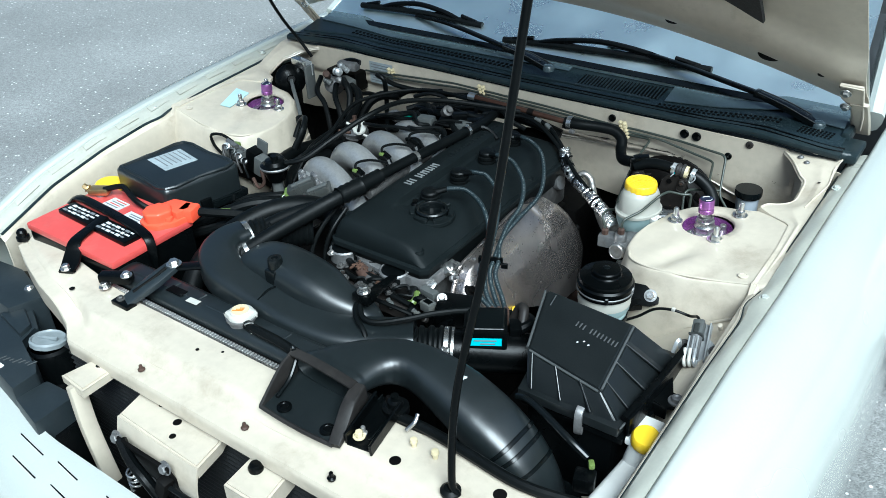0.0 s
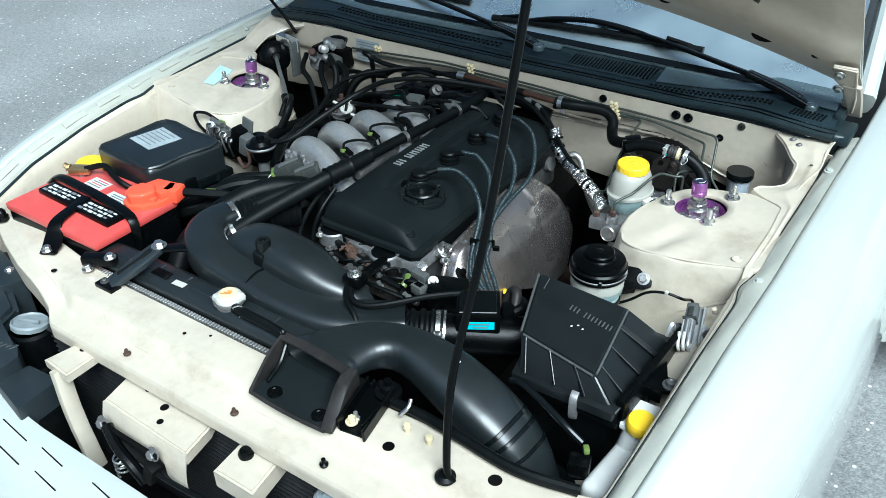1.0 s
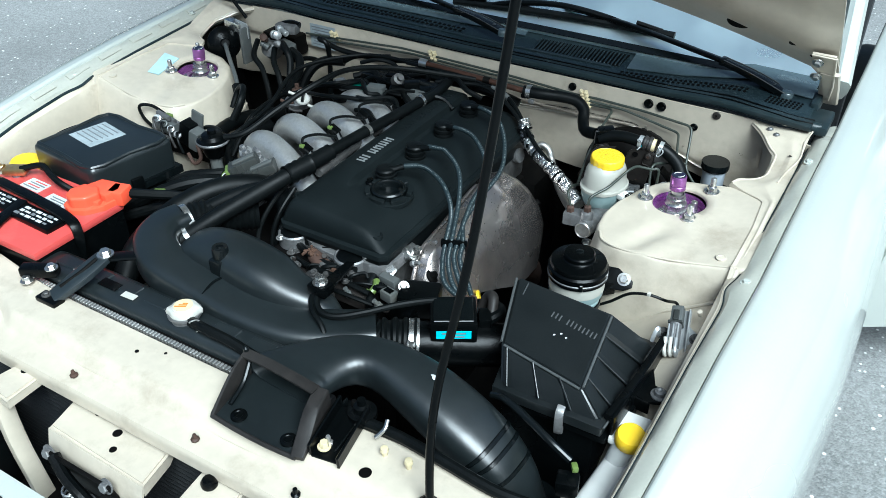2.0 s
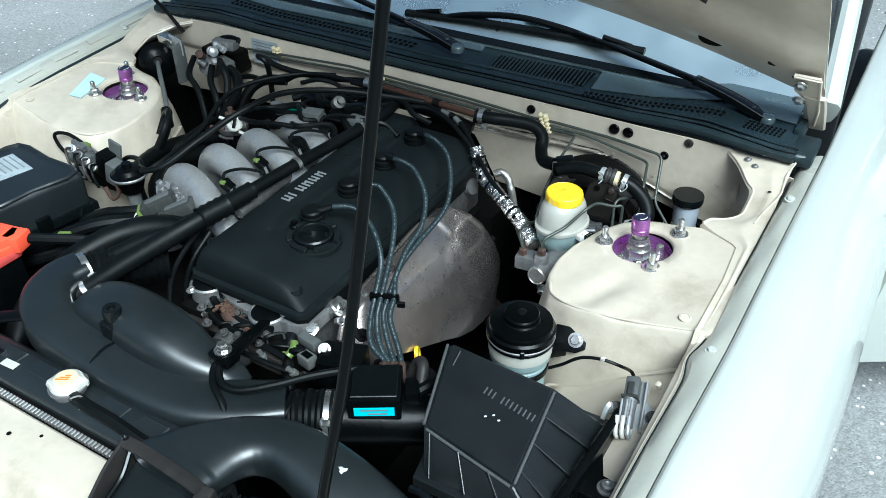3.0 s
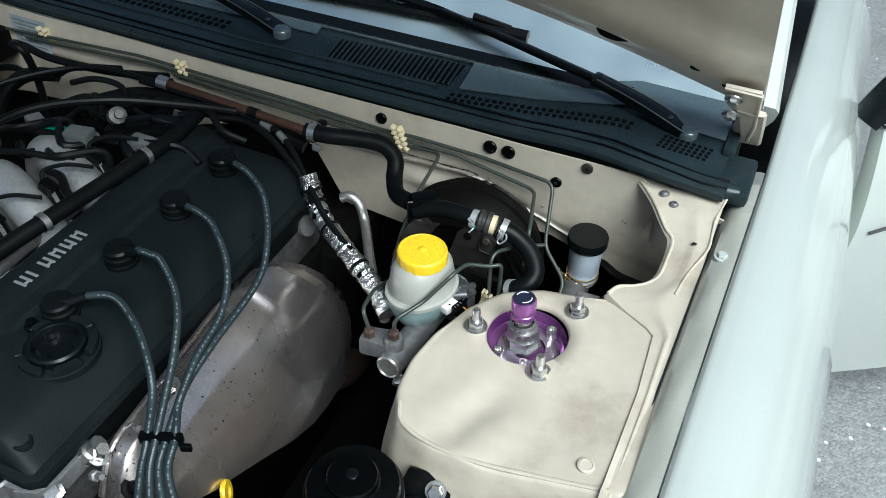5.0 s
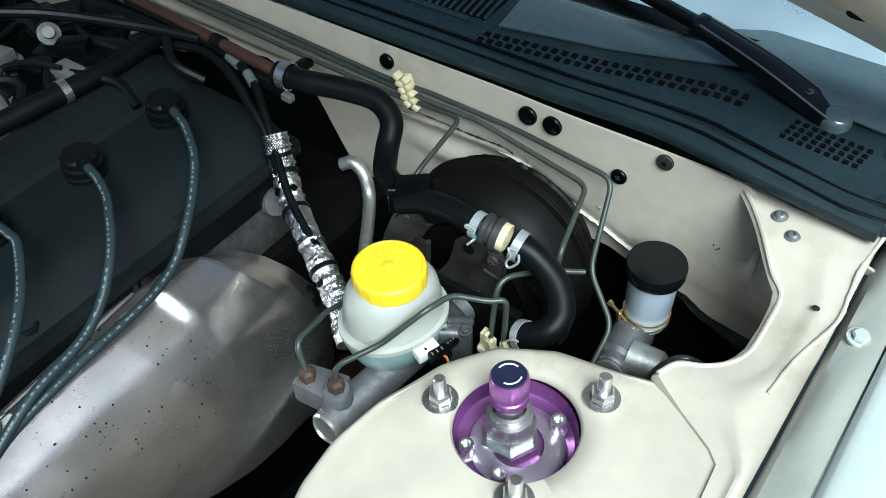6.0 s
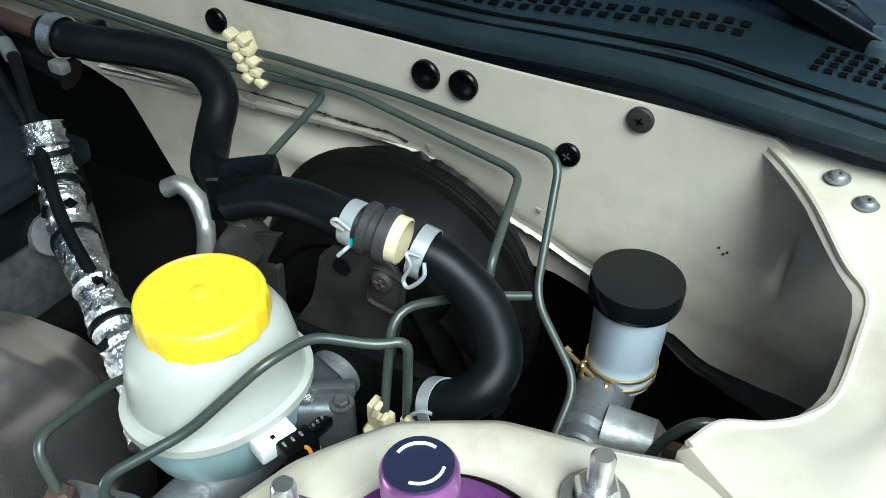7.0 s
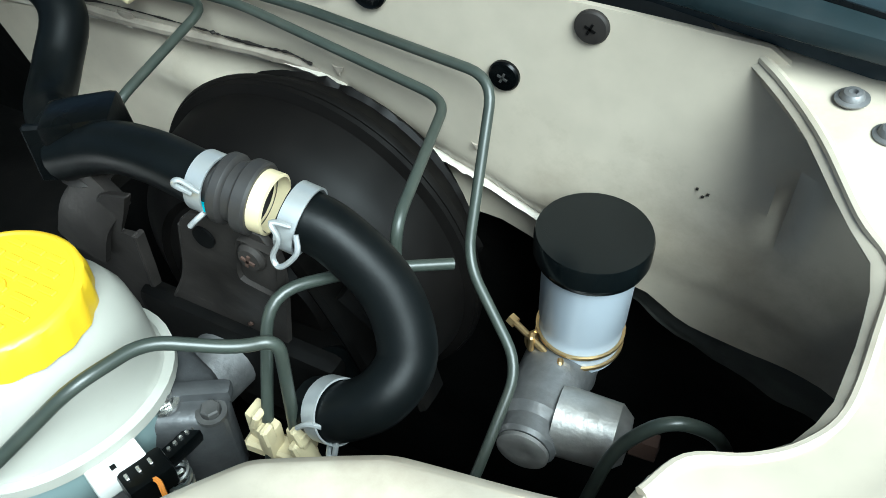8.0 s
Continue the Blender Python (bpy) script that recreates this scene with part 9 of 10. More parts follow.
def vacuum_hose():
    h = thing("heater_pipe", (0.05, 1.20, 0.86), "dull copper-coloured pipe along the firewall", "pipe")
    part("pipe", tube([(-0.085, 1.192, 0.876), (0.04, 1.183, 0.877), (0.12, 1.177, 0.877), (0.185, 1.172, 0.877)], 0.0062, 12, 5), COPPER, h)
    part("tape_band", lathe([(0.0072, -0.008), (0.0072, 0.008)], (0.085, 1.18, 0.877), toward((0, 0, 0), (1, -0.05, 0)), 16), DARK, h)
    part("pipe_end", lathe([(0.0095, -0.010), (0.0095, 0.010)], (-0.075, 1.191, 0.876), toward((0, 0, 0), (1, -0.05, 0)), 16), ZINC, h)
    part("pipe_saddle", box((0.175, 1.19, 0.868), (0.012, 0.05, 0.008), 0.002), BLACK, h)
    v = thing("brake_vacuum_hose", (0.40, 1.13, 0.80), "thick black rubber vacuum hose with spring clips", "hose")
    part("hose", tube([(0.172, 1.173, 0.877), (0.205, 1.178, 0.876), (0.240, 1.190, 0.874), (0.275, 1.198, 0.870), (0.296, 1.192, 0.858), (0.305, 1.172, 0.842), (0.320, 1.150, 0.836), (0.348, 1.133, 0.844)], 0.0112, 16, 8), RUBBER, v)
    part("hose", tube([(0.36, 1.122, 0.843), (0.385, 1.126, 0.853), (0.410, 1.126, 0.857), (0.438, 1.124, 0.856)], 0.0108, 16, 6), RUBBER, v)
    part("hose", tube([(0.470, 1.127, 0.852), (0.489, 1.130, 0.845), (0.512, 1.128, 0.828), (0.525, 1.117, 0.810), (0.522, 1.102, 0.800), (0.508, 1.094, 0.791), (0.494, 1.096, 0.784)], 0.0116, 18, 8), RUBBER, v)
    clamp_block = part("hose_holder", box((0.368, 1.132, 0.852), (0.031, 0.022, 0.023), 0.004, Matrix.Rotation(0.55, 4, "Z") @ Matrix.Rotation(-0.12, 4, "Y")), BLACK, v, "black plastic hose holder")
    part("holder_tab", box((0.360, 1.1185, 0.847), (0.018, 0.004, 0.028), 0.0012, Matrix.Rotation(0.55, 4, "Z"), seg=1), BLACK, clamp_block)
    part("holder_saucer", lathe([(0.012, 0), (0.013, 0.001), (0.011, 0.003), (0.009, 0.005), (0, 0.005)], (0.362, 1.130, 0.830), None, 24), GRIME, clamp_block)
    # one-way valve between the two hoses
    A, B = Vector((0.442, 1.124, 0.857)), Vector((0.479, 1.128, 0.852))
    ax = toward(A, B)
    part("valve_body", lathe([(0.0085, -0.004), (0.0085, 0.002), (0.0130, 0.003), (0.0138, 0.004), (0.0138, 0.007), (0.0130, 0.008), (0.0118, 0.0085), (0.0118, 0.012), (0.0136, 0.0125), (0.0144, 0.0135), (0.0144, 0.018), (0.0136, 0.019), (0.0112, 0.019)], A, ax, 32), VALVE, v)
    part("valve_ring", lathe([(0.0112, 0.018), (0.0122, 0.019), (0.0122, 0.0245), (0.0110, 0.025)], A, ax, 32), CREAM, v, "cream valve half")
    part("valve_tag", box(A + Vector((0.001, -0.0095, -0.004)), (0.003, 0.0015, 0.006), 0, ax), CYAN, v)
    def spring_clip(p, d, r, ears):
        m = toward((0, 0, 0), d)
        c = part("spring_clip", lathe([(r, -0.0038), (r + 0.0008, -0.0038), (r + 0.0008, 0.0038), (r, 0.0038)], p, m, 32), BAND, v, "bright spring clip")
        for loop in ears:
            part("clip_ear", tube(loop, 0.0011, 8, 5), BAND, c)
    spring_clip((0.440, 1.124, 0.8565), (1, 0, -0.05), 0.0112, [[(0.444, 1.113, 0.862), (0.439, 1.110, 0.868), (0.437, 1.109, 0.866), (0.441, 1.112, 0.861)], [(0.443, 1.115, 0.851), (0.441, 1.111, 0.849), (0.4385, 1.109, 0.846)]])
    spring_clip((0.4765, 1.1275, 0.8505), (1, 0.08, -0.2), 0.0128, [[(0.481, 1.116, 0.858), (0.476, 1.112, 0.861), (0.479, 1.111, 0.855), (0.4755, 1.110, 0.846), (0.479, 1.109, 0.843), (0.486, 1.111, 0.851), (0.4845, 1.114, 0.857)]])
    spring_clip((0.5045, 1.0945, 0.7892), (-1, 0.14, -0.5), 0.0124, [[(0.5065, 1.0835, 0.794), (0.501, 1.082, 0.794), (0.4965, 1.081, 0.790)], [(0.507, 1.086, 0.781), (0.5075, 1.083, 0.776), (0.510, 1.083, 0.777), (0.510, 1.086, 0.783)]])
    part("spring_clip", lathe([(0.0126, -0.005), (0.0140, -0.005), (0.0140, 0.005), (0.0126, 0.005)], (0.184, 1.174, 0.877), toward((0, 0, 0), (1, 0.1, 0)), 28), ZINC, v)
    part("clip_ear", box((0.196, 1.160, 0.865), (0.012, 0.008, 0.008), 0.002), DULLALU, v)


vacuum_hose()


# ---- battery side of the bay ----
def battery():
    b = thing("battery", (-0.455, 0.45, 0.58), "car battery with a red top and black cell covers", "battery")
    part("case", box((-0.453, 0.455, 0.680), (0.272, 0.186, 0.200), 0.006), BLACK, b)
    part("top", box((-0.453, 0.455, 0.788), (0.276, 0.190, 0.016), 0.005), RED, b, "red lid")
    rz = Matrix.Rotation(-0.04, 4, "Z")
    for x, y in [(-0.513, 0.436), (-0.395, 0.430)]:
        c = part("cell_cover", box((x, y, 0.800), (0.108, 0.040, 0.012), 0.005, rz), BLACK, b, "black vent cover with white print")
        for k in range(3):
            for j in range(6):
                part("cover_print", box((x - 0.038 + 0.0145 * j + 0.003 * k, y - 0.010 + 0.0095 * k, 0.8065), (0.0125 - 0.004 * ((j + k) % 2), 0.0058 - 0.002 * (j % 2), 0.0008), 0, rz), INK if (2 * j + k) % 5 == 0 else PAPER, c)
    st = part("sticker", box((-0.497, 0.505, 0.7966), (0.052, 0.030, 0.001), 0, rz), PAPER, b)
    for k in range(4):
        part("sticker_print", box((-0.500 + 0.003 * k, 0.496 + 0.006 * k, 0.7975), (0.040 - 0.008 * (k % 2), 0.0025, 0.0006), 0, rz), RED if k % 2 else INK, st)
    st = part("sticker", box((-0.415, 0.488, 0.7966), (0.060, 0.026, 0.001), 0, rz), PAPER, b)
    for k in range(3):
        part("sticker_print", box((-0.418 + 0.003 * k, 0.481 + 0.006 * k, 0.7975), (0.046 - 0.01 * (k % 2), 0.0025, 0.0006), 0, rz), INK, st)
    part("hold_down", tube([(-0.592, 0.455, 0.790, 0.009, 0.004), (-0.572, 0.470, 0.806, 0.010, 0.004), (-0.50, 0.467, 0.809, 0.010, 0.004), (-0.42, 0.461, 0.809, 0.010, 0.004), (-0.34, 0.452, 0.807, 0.010, 0.004), (-0.312, 0.445, 0.792, 0.009, 0.004), (-0.308, 0.44, 0.72, 0.009, 0.004)], 0, 10, 5, up=(0, 0, 1), power=4), BLACK, b, "black hold-down strap")
    part("positive_cover", prism([(-0.385, 0.478), (-0.395, 0.500), (-0.385, 0.530), (-0.378, 0.560), (-0.330, 0.568), (-0.315, 0.550), (-0.318, 0.510), (-0.335, 0.482), (-0.36, 0.470)], 0.794, 0.806, 0.003), REDCAP, b, "orange-red terminal cover")
    part("cover_dome", prism([(-0.380, 0.484), (-0.389, 0.502), (-0.380, 0.528), (-0.352, 0.534), (-0.332, 0.518), (-0.338, 0.492), (-0.36, 0.477)], 0.804, 0.826, 0.006, seg=3), REDCAP, b)
    part("cover_step", prism([(-0.383, 0.528), (-0.374, 0.560), (-0.330, 0.568), (-0.318, 0.550), (-0.322, 0.520)], 0.804, 0.820, 0.003), REDCAP, b)
    part("cover_lug", box((-0.334, 0.510, 0.803), (0.014, 0.014, 0.020), 0.003, Matrix.Rotation(0.4, 4, "Z")), REDCAP, b)
    part("cover_tail", box((-0.325, 0.552, 0.806), (0.034, 0.036, 0.028), 0.005, Matrix.Rotation(0.3, 4, "Z")), REDCAP, b)
    part("negative_post", lathe([(0.010, 0), (0.009, 0.018), (0, 0.018)], (-0.558, 0.512, 0.794), None, 16), DULLALU, b)
    part("negative_clamp", box((-0.558, 0.512, 0.808), (0.044, 0.024, 0.014), 0.004, Matrix.Rotation(0.5, 4, "Z")), GOLDZ, b)
    part("clamp_bolt", bolt((-0.578, 0.50, 0.812), 0.006, 0.012, toward((0, 0, 0), (-0.6, -0.3, 0.5))), GOLDZ, b)
    part("battery_lead", tube([(-0.545, 0.515, 0.812), (-0.51, 0.535, 0.82), (-0.47, 0.525, 0.815), (-0.435, 0.52, 0.808), (-0.40, 0.54, 0.78)], 0.006, 8, 6), RUBBER, b)
    part("battery_lead", tube([(-0.325, 0.56, 0.805), (-0.29, 0.585, 0.80), (-0.25, 0.62, 0.79), (-0.20, 0.66, 0.77)], 0.009, 10, 6), RUBBER, b)
    part("battery_bracket", tube([(-0.402, 0.316, 0.770, 0.015, 0.003), (-0.412, 0.335, 0.776, 0.018, 0.003), (-0.424, 0.352, 0.788, 0.016, 0.003), (-0.432, 0.364, 0.800, 0.013, 0.003), (-0.442, 0.39, 0.8025, 0.012, 0.003), (-0.455, 0.45, 0.806, 0.010, 0.003)], 0, 10, 4, up=(0, 0, 1), power=4), BLACK, b, "black hold-down bracket")
    part("bracket_nut", bolt((-0.408, 0.322, 0.773), 0.007, 0.009), ZINC, b)
    part("tray", box((-0.455, 0.449, 0.575), (0.29, 0.20, 0.012), 0.003), DARK, b)
    part("tray_leg", box((-0.455, 0.449, 0.44), (0.2, 0.12, 0.26), 0.01), DARK, b)
    solo("rubber_stop", lathe([(0.013, 0), (0.013, 0.008), (0.010, 0.010), (0.010, 0.018), (0.007, 0.022), (0, 0.023)], (-0.605, 0.352, 0.757), None, 20), BLACK, "black rubber hood stop", "hood stop")


battery()


def fuse_box():
    f = thing("fuse_box", (-0.47, 0.655, 0.70), "black fuse and relay box with a worn label", "fuse box")
    lid = [(-0.582, 0.572), (-0.398, 0.556), (-0.368, 0.728), (-0.558, 0.745)]
    part("lid", prism(lid, 0.765, 0.830, 0.012, seg=3), SHEEN, f, "black lid with a grey sheen")
    part("lid_border", tube([(-0.572, 0.581, 0.8285), (-0.49, 0.573, 0.8285), (-0.406, 0.566, 0.8285), (-0.392, 0.64, 0.8285), (-0.378, 0.720, 0.8285), (-0.46, 0.727, 0.8285), (-0.552, 0.735, 0.8285), (-0.562, 0.66, 0.8285), (-0.572, 0.581, 0.8285)], 0.0045, 8, 3), SHEEN, f)
    part("lid_skirt", prism([(-0.590, 0.565), (-0.392, 0.549), (-0.360, 0.735), (-0.563, 0.752)], 0.752, 0.768, 0.003), SATIN, f)
    part("base", prism([(-0.583, 0.573), (-0.398, 0.557), (-0.367, 0.728), (-0.558, 0.744)], 0.68, 0.752, 0.004), BLACK, f)
    part("label", prism([(-0.548, 0.632), (-0.470, 0.618), (-0.452, 0.690), (-0.530, 0.706)], 0.8302, 0.8308), LABEL, f, "faded pale label")
    for k in range(6):
        part("label_print", box((-0.512 + 0.003 * k, 0.640 + 0.010 * k, 0.8312), (0.058, 0.0025, 0.0005), 0, Matrix.Rotation(-0.18, 4, "Z")), INK, f)
    part("latch", box((-0.378, 0.635, 0.765), (0.010, 0.024, 0.034), 0.003, Matrix.Rotation(-0.17, 4, "Z")), BLACK, f)
    part("corner_lug", lathe([(0.018, 0), (0.018, 0.03), (0.012, 0.034), (0, 0.034)], (-0.408, 0.548, 0.755), None, 18), SATIN, f)
    part("stay", box((-0.47, 0.65, 0.60), (0.10, 0.1, 0.17), 0.01), DARK, f)
    for k, pts in enumerate([[(-0.375, 0.59, 0.735), (-0.33, 0.615, 0.765), (-0.28, 0.66, 0.785), (-0.24, 0.70, 0.785), (-0.20, 0.75, 0.77)], [(-0.385, 0.575, 0.72), (-0.33, 0.59, 0.745), (-0.27, 0.63, 0.76), (-0.20, 0.69, 0.75)], [(-0.37, 0.70, 0.74), (-0.33, 0.72, 0.76), (-0.28, 0.75, 0.765), (-0.24, 0.80, 0.76)]]):
        solo("engine_loom", tube(pts, 0.0125 - 0.002 * k, 10, 7, ripple=lambda i: 1 - 0.05 * (i % 2)), RUBBER, "taped black wiring loom", "cable", group="looms")
    part("green_tag", box((-0.298, 0.617, 0.785), (0.022, 0.012, 0.010), 0.003, Matrix.Rotation(0.5, 4, "Z")), GREEN, f)


fuse_box()


def left_bits():
    w = thing("coolant_bottle", (-0.61, 0.575, 0.62), "coolant bottle with a yellow cap beside the fuse box", "coolant bottle")
    part("bottle", box((-0.615, 0.575, 0.69), (0.05, 0.10, 0.15), 0.015), MILK, w)
    part("cap", lathe([(0.029, 0), (0.030, 0.002), (0.030, 0.014), (0.026, 0.018), (0, 0.019)], (-0.610, 0.566, 0.772), None, 40, wave=lambda a, i: 1 + 0.02 * math.cos(14 * a)), YELLOW, w, "yellow cap")
    part("hose", tube([(-0.615, 0.60, 0.77), (-0.61, 0.64, 0.80), (-0.61, 0.69, 0.80), (-0.63, 0.74, 0.78)], 0.008, 10, 6), RUBBER, w)
    # relay cluster in front of the tower
    r = thing("relay_cluster", (-0.44, 0.80, 0.74), "grey and black relays with a green plug", "relay")
    part("relay_plate", box((-0.385, 0.812, 0.815), (0.030, 0.005, 0.062), 0.002, Matrix.Rotation(0.25, 4, "Y")), GREYC, r)
    for k in range(3):
        part("zinc_valve", tube([(-0.475, 0.795 + 0.012 * k, 0.828 - 0.012 * k), (-0.455, 0.792 + 0.012 * k, 0.826 - 0.012 * k), (-0.44, 0.790 + 0.012 * k, 0.824 - 0.012 * k)], 0.0055, 10, 3), DULLALU, r)
    part("relay", box((-0.400, 0.800, 0.800), (0.028, 0.030, 0.050), 0.004, Matrix.Rotation(0.3, 4, "Y")), BLACK, r)
    part("relay", box((-0.370, 0.792, 0.795), (0.024, 0.028, 0.044), 0.004, Matrix.Rotation(0.25, 4, "Y")), GREYC, r)
    part("valve", tube([(-0.49, 0.80, 0.79), (-0.46, 0.795, 0.80), (-0.425, 0.79, 0.80)], 0.014, 14, 4), GREYC, r)
    part("valve", tube([(-0.48, 0.775, 0.775), (-0.44, 0.77, 0.785)], 0.011, 14, 3), DULLALU, r)
    part("plug", box((-0.468, 0.812, 0.812), (0.018, 0.014, 0.012), 0.003), GREEN, r)
    part("mount", box((-0.43, 0.81, 0.76), (0.14, 0.012, 0.05), 0.003), DARK, r)
    part("lead", tube([(-0.50, 0.80, 0.78), (-0.53, 0.80, 0.80), (-0.535, 0.80, 0.825), (-0.51, 0.81, 0.828), (-0.48, 0.815, 0.815)], 0.0035, 8, 6), RUBBER, r)
    part("brown_lead", tube([(-0.36, 0.78, 0.79), (-0.345, 0.77, 0.77), (-0.36, 0.765, 0.755), (-0.38, 0.77, 0.77)], 0.004, 8, 5), RUST, r)
    for k in range(4):
        part("valve_cap", lathe([(0.0075, 0), (0.0075, 0.006), (0.005, 0.007), (0.005, 0.012), (0, 0.012)], (-0.462 + 0.020 * k, 0.782 - 0.003 * k, 0.822 - 0.006 * k), toward((0, 0, 0), (0.3, -0.6, 0.6)), 14), [BAND, GREYC, BAND, DULLALU][k], r)
        part("valve_pipe", tube([(-0.458 + 0.020 * k, 0.776, 0.828 - 0.006 * k), (-0.452 + 0.020 * k, 0.762, 0.834 - 0.006 * k), (-0.440 + 0.020 * k, 0.752, 0.822 - 0.006 * k), (-0.432 + 0.020 * k, 0.752, 0.80 - 0.006 * k)], 0.0026, 7, 5), RUBBER if k % 2 else VALVE, r)
    # vacuum diaphragm
    d = thing("vacuum_valve", (-0.30, 0.768, 0.78), "round black vacuum valve with a small cap", "valve")
    part("body", lathe([(0.018, 0.79), (0.027, 0.815), (0.031, 0.819), (0.031, 0.826), (0.024, 0.829), (0.020, 0.836), (0.009, 0.838), (0.008, 0.846), (0, 0.846)], (-0.300, 0.768, 0), None, 32), BLACK, d)
    part("rim", lathe([(0.0312, 0.820), (0.0325, 0.8215), (0.0325, 0.8240), (0.0312, 0.8255)], (-0.300, 0.768, 0), None, 32), DULLALU, d)
    part("stem", lathe([(0.012, 0.74), (0.012, 0.79)], (-0.300, 0.768, 0), None, 16), GREYC, d)
    # cruise actuator and regulator behind the right-hand tower
    a = thing("cruise_actuator", (-0.58, 1.13, 0.80), "round black actuator with a silver bracket and rod", "actuator")
    part("drum", lathe([(0.016, -0.03), (0.030, -0.026), (0.037, -0.012), (0.039, 0.0), (0.039, 0.003), (0.034, 0.010), (0.022, 0.015), (0.011, 0.019), (0.009, 0.030), (0, 0.030)], (-0.585, 1.115, 0.845), toward((0, 0, 0), (0.55, -0.45, 0.25)), 32), BLACK, a)
    part("bracket", box((-0.575, 1.150, 0.880), (0.058, 0.024, 0.022), 0.004, Matrix.Rotation(-0.2, 4, "Z")), ZINC, a)
    part("plate", box((-0.53, 1.13, 0.845), (0.008, 0.03, 0.085), 0.002), GREYC, a)
    part("rod", tube([(-0.565, 1.098, 0.852), (-0.52, 1.06, 0.842), (-0.47, 1.02, 0.828), (-0.43, 0.985, 0.815)], 0.0048, 10, 5), GREYC, a)
    part("rod_boot", tube([(-0.44, 0.99, 0.818), (-0.41, 0.965, 0.80)], 0.010, 10, 3), RUBBER, a)
    g = thing("pressure_regulator", (-0.50, 1.19, 0.80), "silver and black valve unit with brown stains", "valve")
    part("body", lathe([(0.020, 0), (0.024, 0.004), (0.024, 0.026), (0.018, 0.03), (0.010, 0.036), (0, 0.036)], (-0.50, 1.195, 0.815), toward((0, 0, 0), (0.1, -0.7, 0.6)), 28), DULLALU, g)
    part("stain_plate", box((-0.497, 1.18, 0.822), (0.026, 0.02, 0.03), 0.004, Matrix.Rotation(0.4, 4, "X")), RUST, g)
    part("arm", tube([(-0.50, 1.19, 0.845), (-0.485, 1.20, 0.875), (-0.455, 1.205, 0.888), (-0.43, 1.21, 0.885)], 0.009, 10, 5), BLACK, g)
    part("top_valve", box((-0.455, 1.195, 0.880), (0.055, 0.026, 0.022), 0.006, Matrix.Rotation(0.2, 4, "Z")), DULLALU, g)
    part("plug", box((-0.445, 1.175, 0.845), (0.05, 0.024, 0.022), 0.005, Matrix.Rotation(-0.3, 4, "Z")), GREYC, g)
    part("hose", tube([(-0.425, 1.165, 0.842), (-0.39, 1.15, 0.835), (-0.37, 1.12, 0.815), (-0.36, 1.06, 0.79)], 0.010, 10, 6), RUBBER, g)
    part("mount", box((-0.50, 1.235, 0.825), (0.10, 0.05, 0.05), 0.006), DARK, g)
    part("bracket_face", box((-0.548, 1.142, 0.878), (0.050, 0.003, 0.036), 0.001, Matrix.Rotation(-0.25, 4, "Z"), seg=1), BAND, a, "mottled silver bracket face")
    for x, z in [(-0.563, 0.886), (-0.535, 0.872)]:
        part("bracket_rivet", lathe([(0.004, 0), (0.003, 0.002), (0, 0.002)], (x, 1.138, z), Matrix.Rotation(radians(90), 4, "X"), 10), DARK, a)
    for k, (x, y, z, r, l, m) in enumerate([(-0.478, 1.172, 0.868, 0.010, 0.034, BAND), (-0.462, 1.160, 0.852, 0.008, 0.030, DULLALU), (-0.505, 1.168, 0.852, 0.009, 0.024, RUST), (-0.445, 1.180, 0.872, 0.007, 0.030, BAND), (-0.490, 1.162, 0.836, 0.008, 0.022, GREYC)]):
        part("valve_barrel", lathe([(r, 0), (r, l * 0.3), (r * 0.8, l * 0.34), (r * 0.8, l * 0.55), (r, l * 0.6), (r, l * 0.9), (r * 0.5, l), (0, l)], (x, y, z), toward((0, 0, 0), (0.8 - 0.3 * k, -0.5 + 0.1 * k, 0.25)), 16), m, g)
    for pts, r in [([(-0.44, 1.155, 0.86), (-0.415, 1.14, 0.85), (-0.40, 1.13, 0.83), (-0.385, 1.10, 0.78), (-0.37, 1.07, 0.70)], 0.008), ([(-0.52, 1.16, 0.85), (-0.50, 1.12, 0.83), (-0.46, 1.10, 0.81), (-0.43, 1.08, 0.76), (-0.41, 1.06, 0.68)], 0.0065), ([(-0.47, 1.16, 0.84), (-0.45, 1.13, 0.82), (-0.42, 1.11, 0.79), (-0.39, 1.08, 0.72)], 0.007)]:
        part("valve_hose", tube(pts, r, 10, 6), RUBBER, g)
    solo("washer_pipe", tube([(-0.60, 1.215, 0.872), (-0.625, 1.20, 0.92), (-0.645, 1.17, 0.98), (-0.65, 1.13, 1.06), (-0.645, 1.10, 1.14), (-0.64, 1.06, 1.23)], 0.0042, 8, 7), RUBBER, "thin black washer pipe rising to the hood", "pipe")
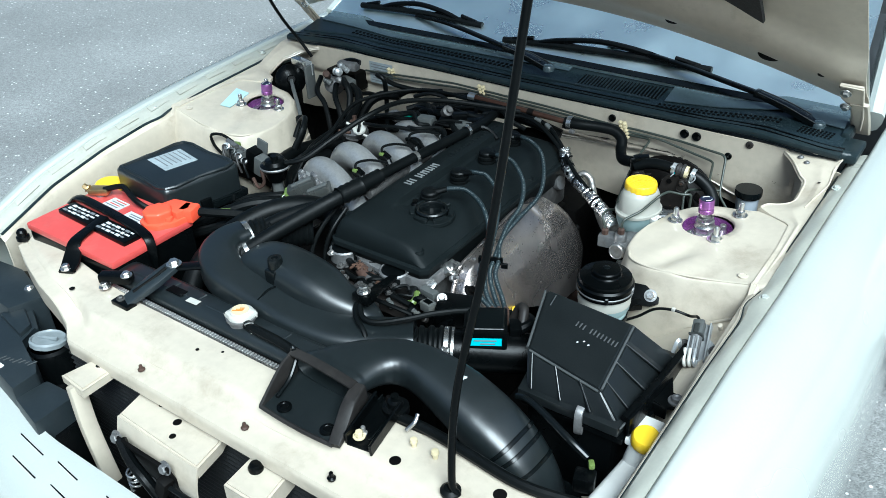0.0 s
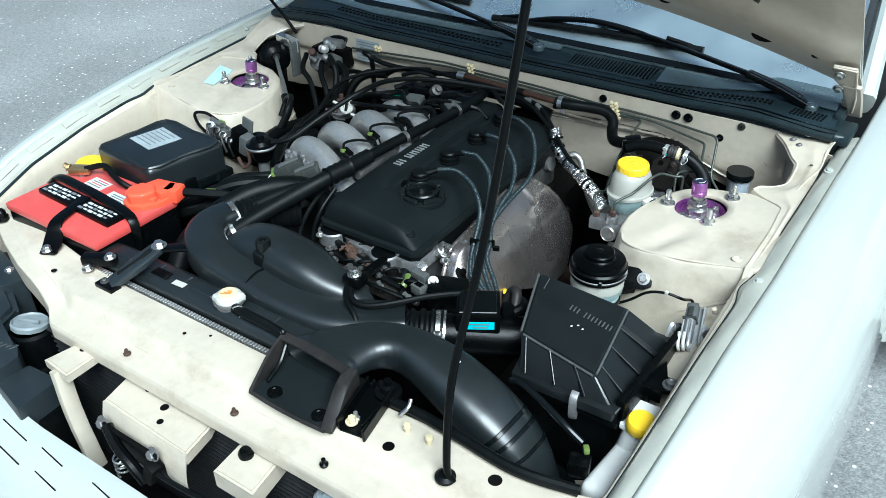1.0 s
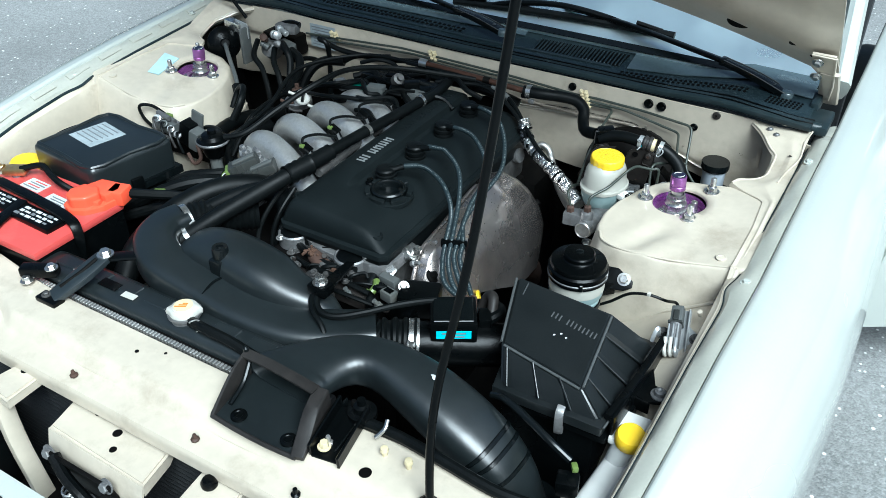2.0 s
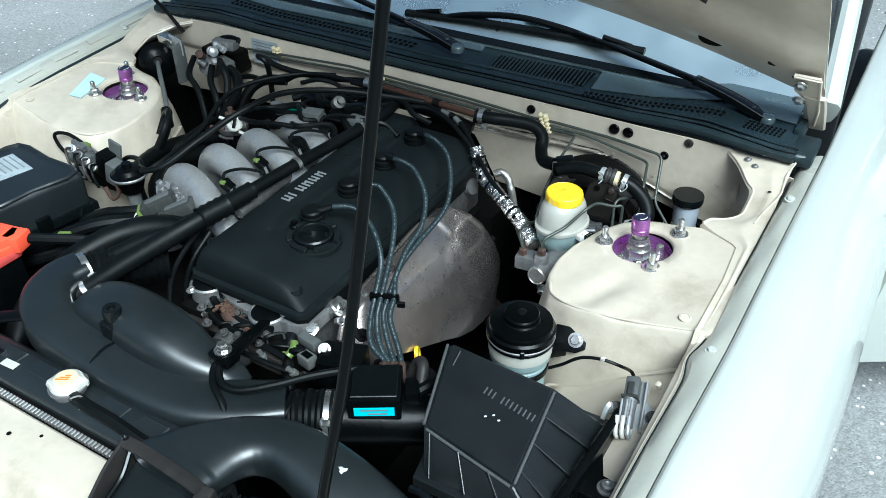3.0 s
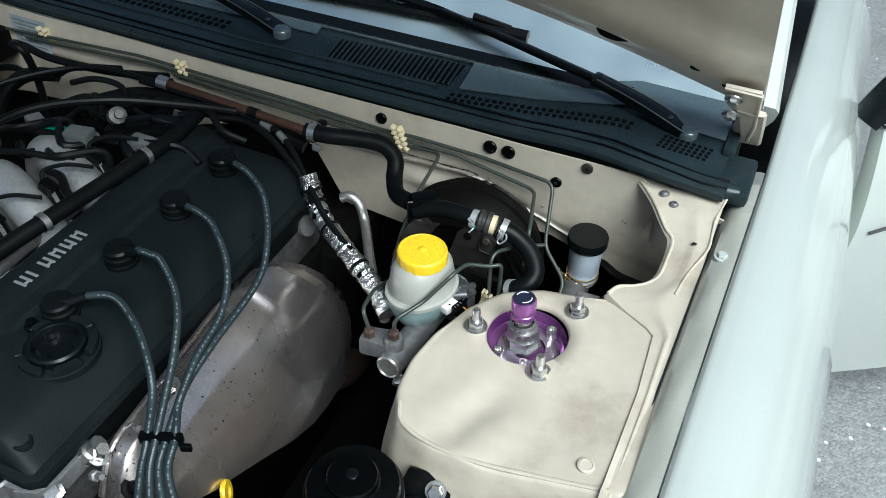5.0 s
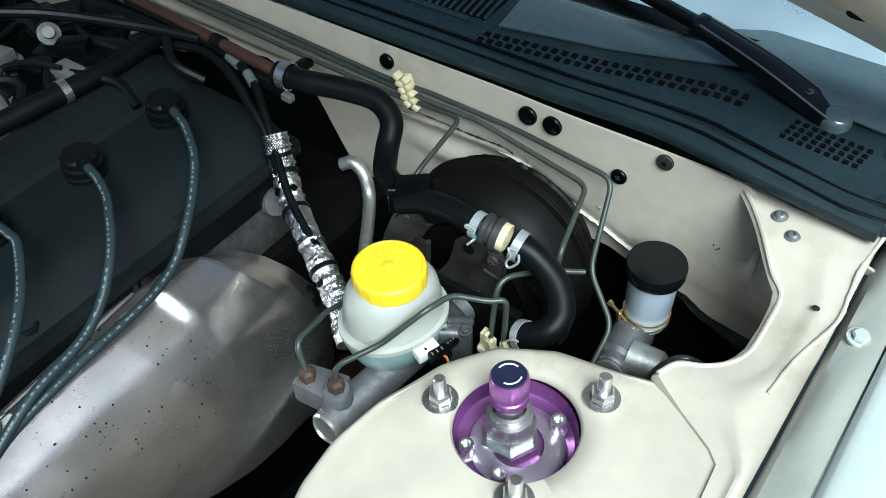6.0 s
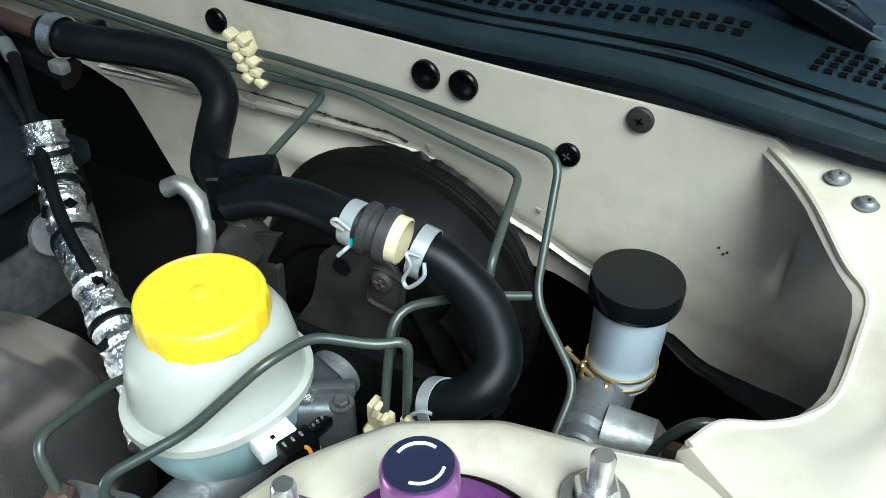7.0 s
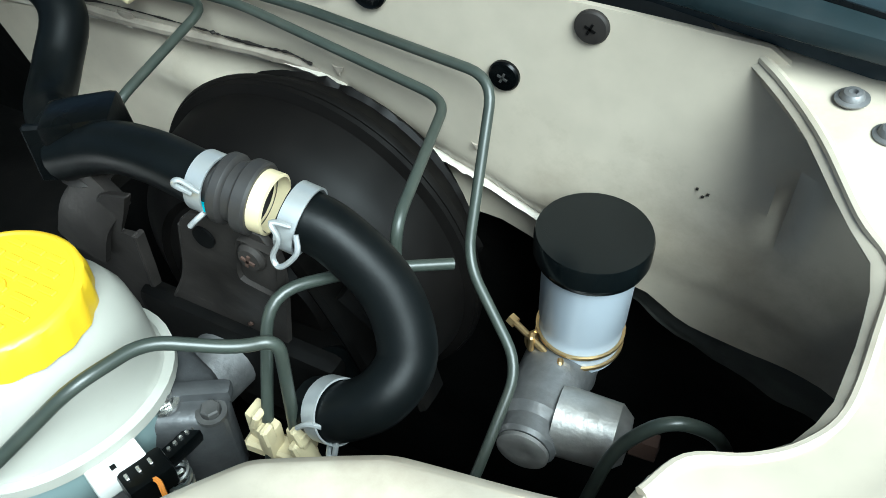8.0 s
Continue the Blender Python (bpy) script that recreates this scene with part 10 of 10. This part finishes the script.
    for k, pts in enumerate([
        [(-0.10, 1.225, 0.862), (-0.20, 1.215, 0.85), (-0.30, 1.20, 0.855), (-0.345, 1.19, 0.872), (-0.34, 1.17, 0.885), (-0.32, 1.17, 0.875), (-0.325, 1.18, 0.82), (-0.33, 1.18, 0.74)],
        [(-0.45, 1.20, 0.80), (-0.40, 1.20, 0.815), (-0.35, 1.19, 0.82), (-0.30, 1.19, 0.83), (-0.26, 1.20, 0.85), (-0.18, 1.215, 0.86)],
        [(-0.38, 1.10, 0.72), (-0.365, 1.14, 0.80), (-0.34, 1.17, 0.83), (-0.29, 1.19, 0.835)],
        [(-0.35, 0.86, 0.73), (-0.345, 0.92, 0.79), (-0.35, 1.0, 0.80), (-0.36, 1.08, 0.79)],
        [(-0.42, 0.83, 0.77), (-0.40, 0.845, 0.79), (-0.36, 0.84, 0.80), (-0.33, 0.82, 0.80), (-0.31, 0.79, 0.79)],
    ]):
        solo("water_hose", tube(pts, [0.006, 0.0055, 0.011, 0.0055, 0.0045][k], 10, 7), RUBBER, "black rubber hose beside the engine", "hose", group="hoses")
    for pts, r in [([(-0.33, 0.80, 0.72), (-0.40, 0.85, 0.745), (-0.425, 0.92, 0.75), (-0.42, 1.00, 0.745), (-0.39, 1.07, 0.73)], 0.015), ([(-0.31, 0.83, 0.70), (-0.38, 0.88, 0.715), (-0.405, 0.95, 0.72), (-0.395, 1.03, 0.715)], 0.017)]:
        solo("body_loom", tube(pts, r, 12, 8, ripple=lambda i: 1 - 0.05 * (i % 2)), RUBBER, "thick taped loom along the foot of the strut tower", "cable", group="looms")
    part_wires = [[(-0.36, 0.885, 0.80), (-0.352, 0.91, 0.838), (-0.37, 0.94, 0.85), (-0.395, 0.95, 0.835), (-0.40, 0.93, 0.80)], [(-0.37, 0.90, 0.79), (-0.365, 0.925, 0.825), (-0.385, 0.95, 0.835), (-0.41, 0.955, 0.81)]]
    for pts in part_wires:
        solo("heater_hose", tube(pts, 0.0065, 10, 7), RUBBER, "short black looped hose by the strut tower", "hose", group="hoses")


left_bits()
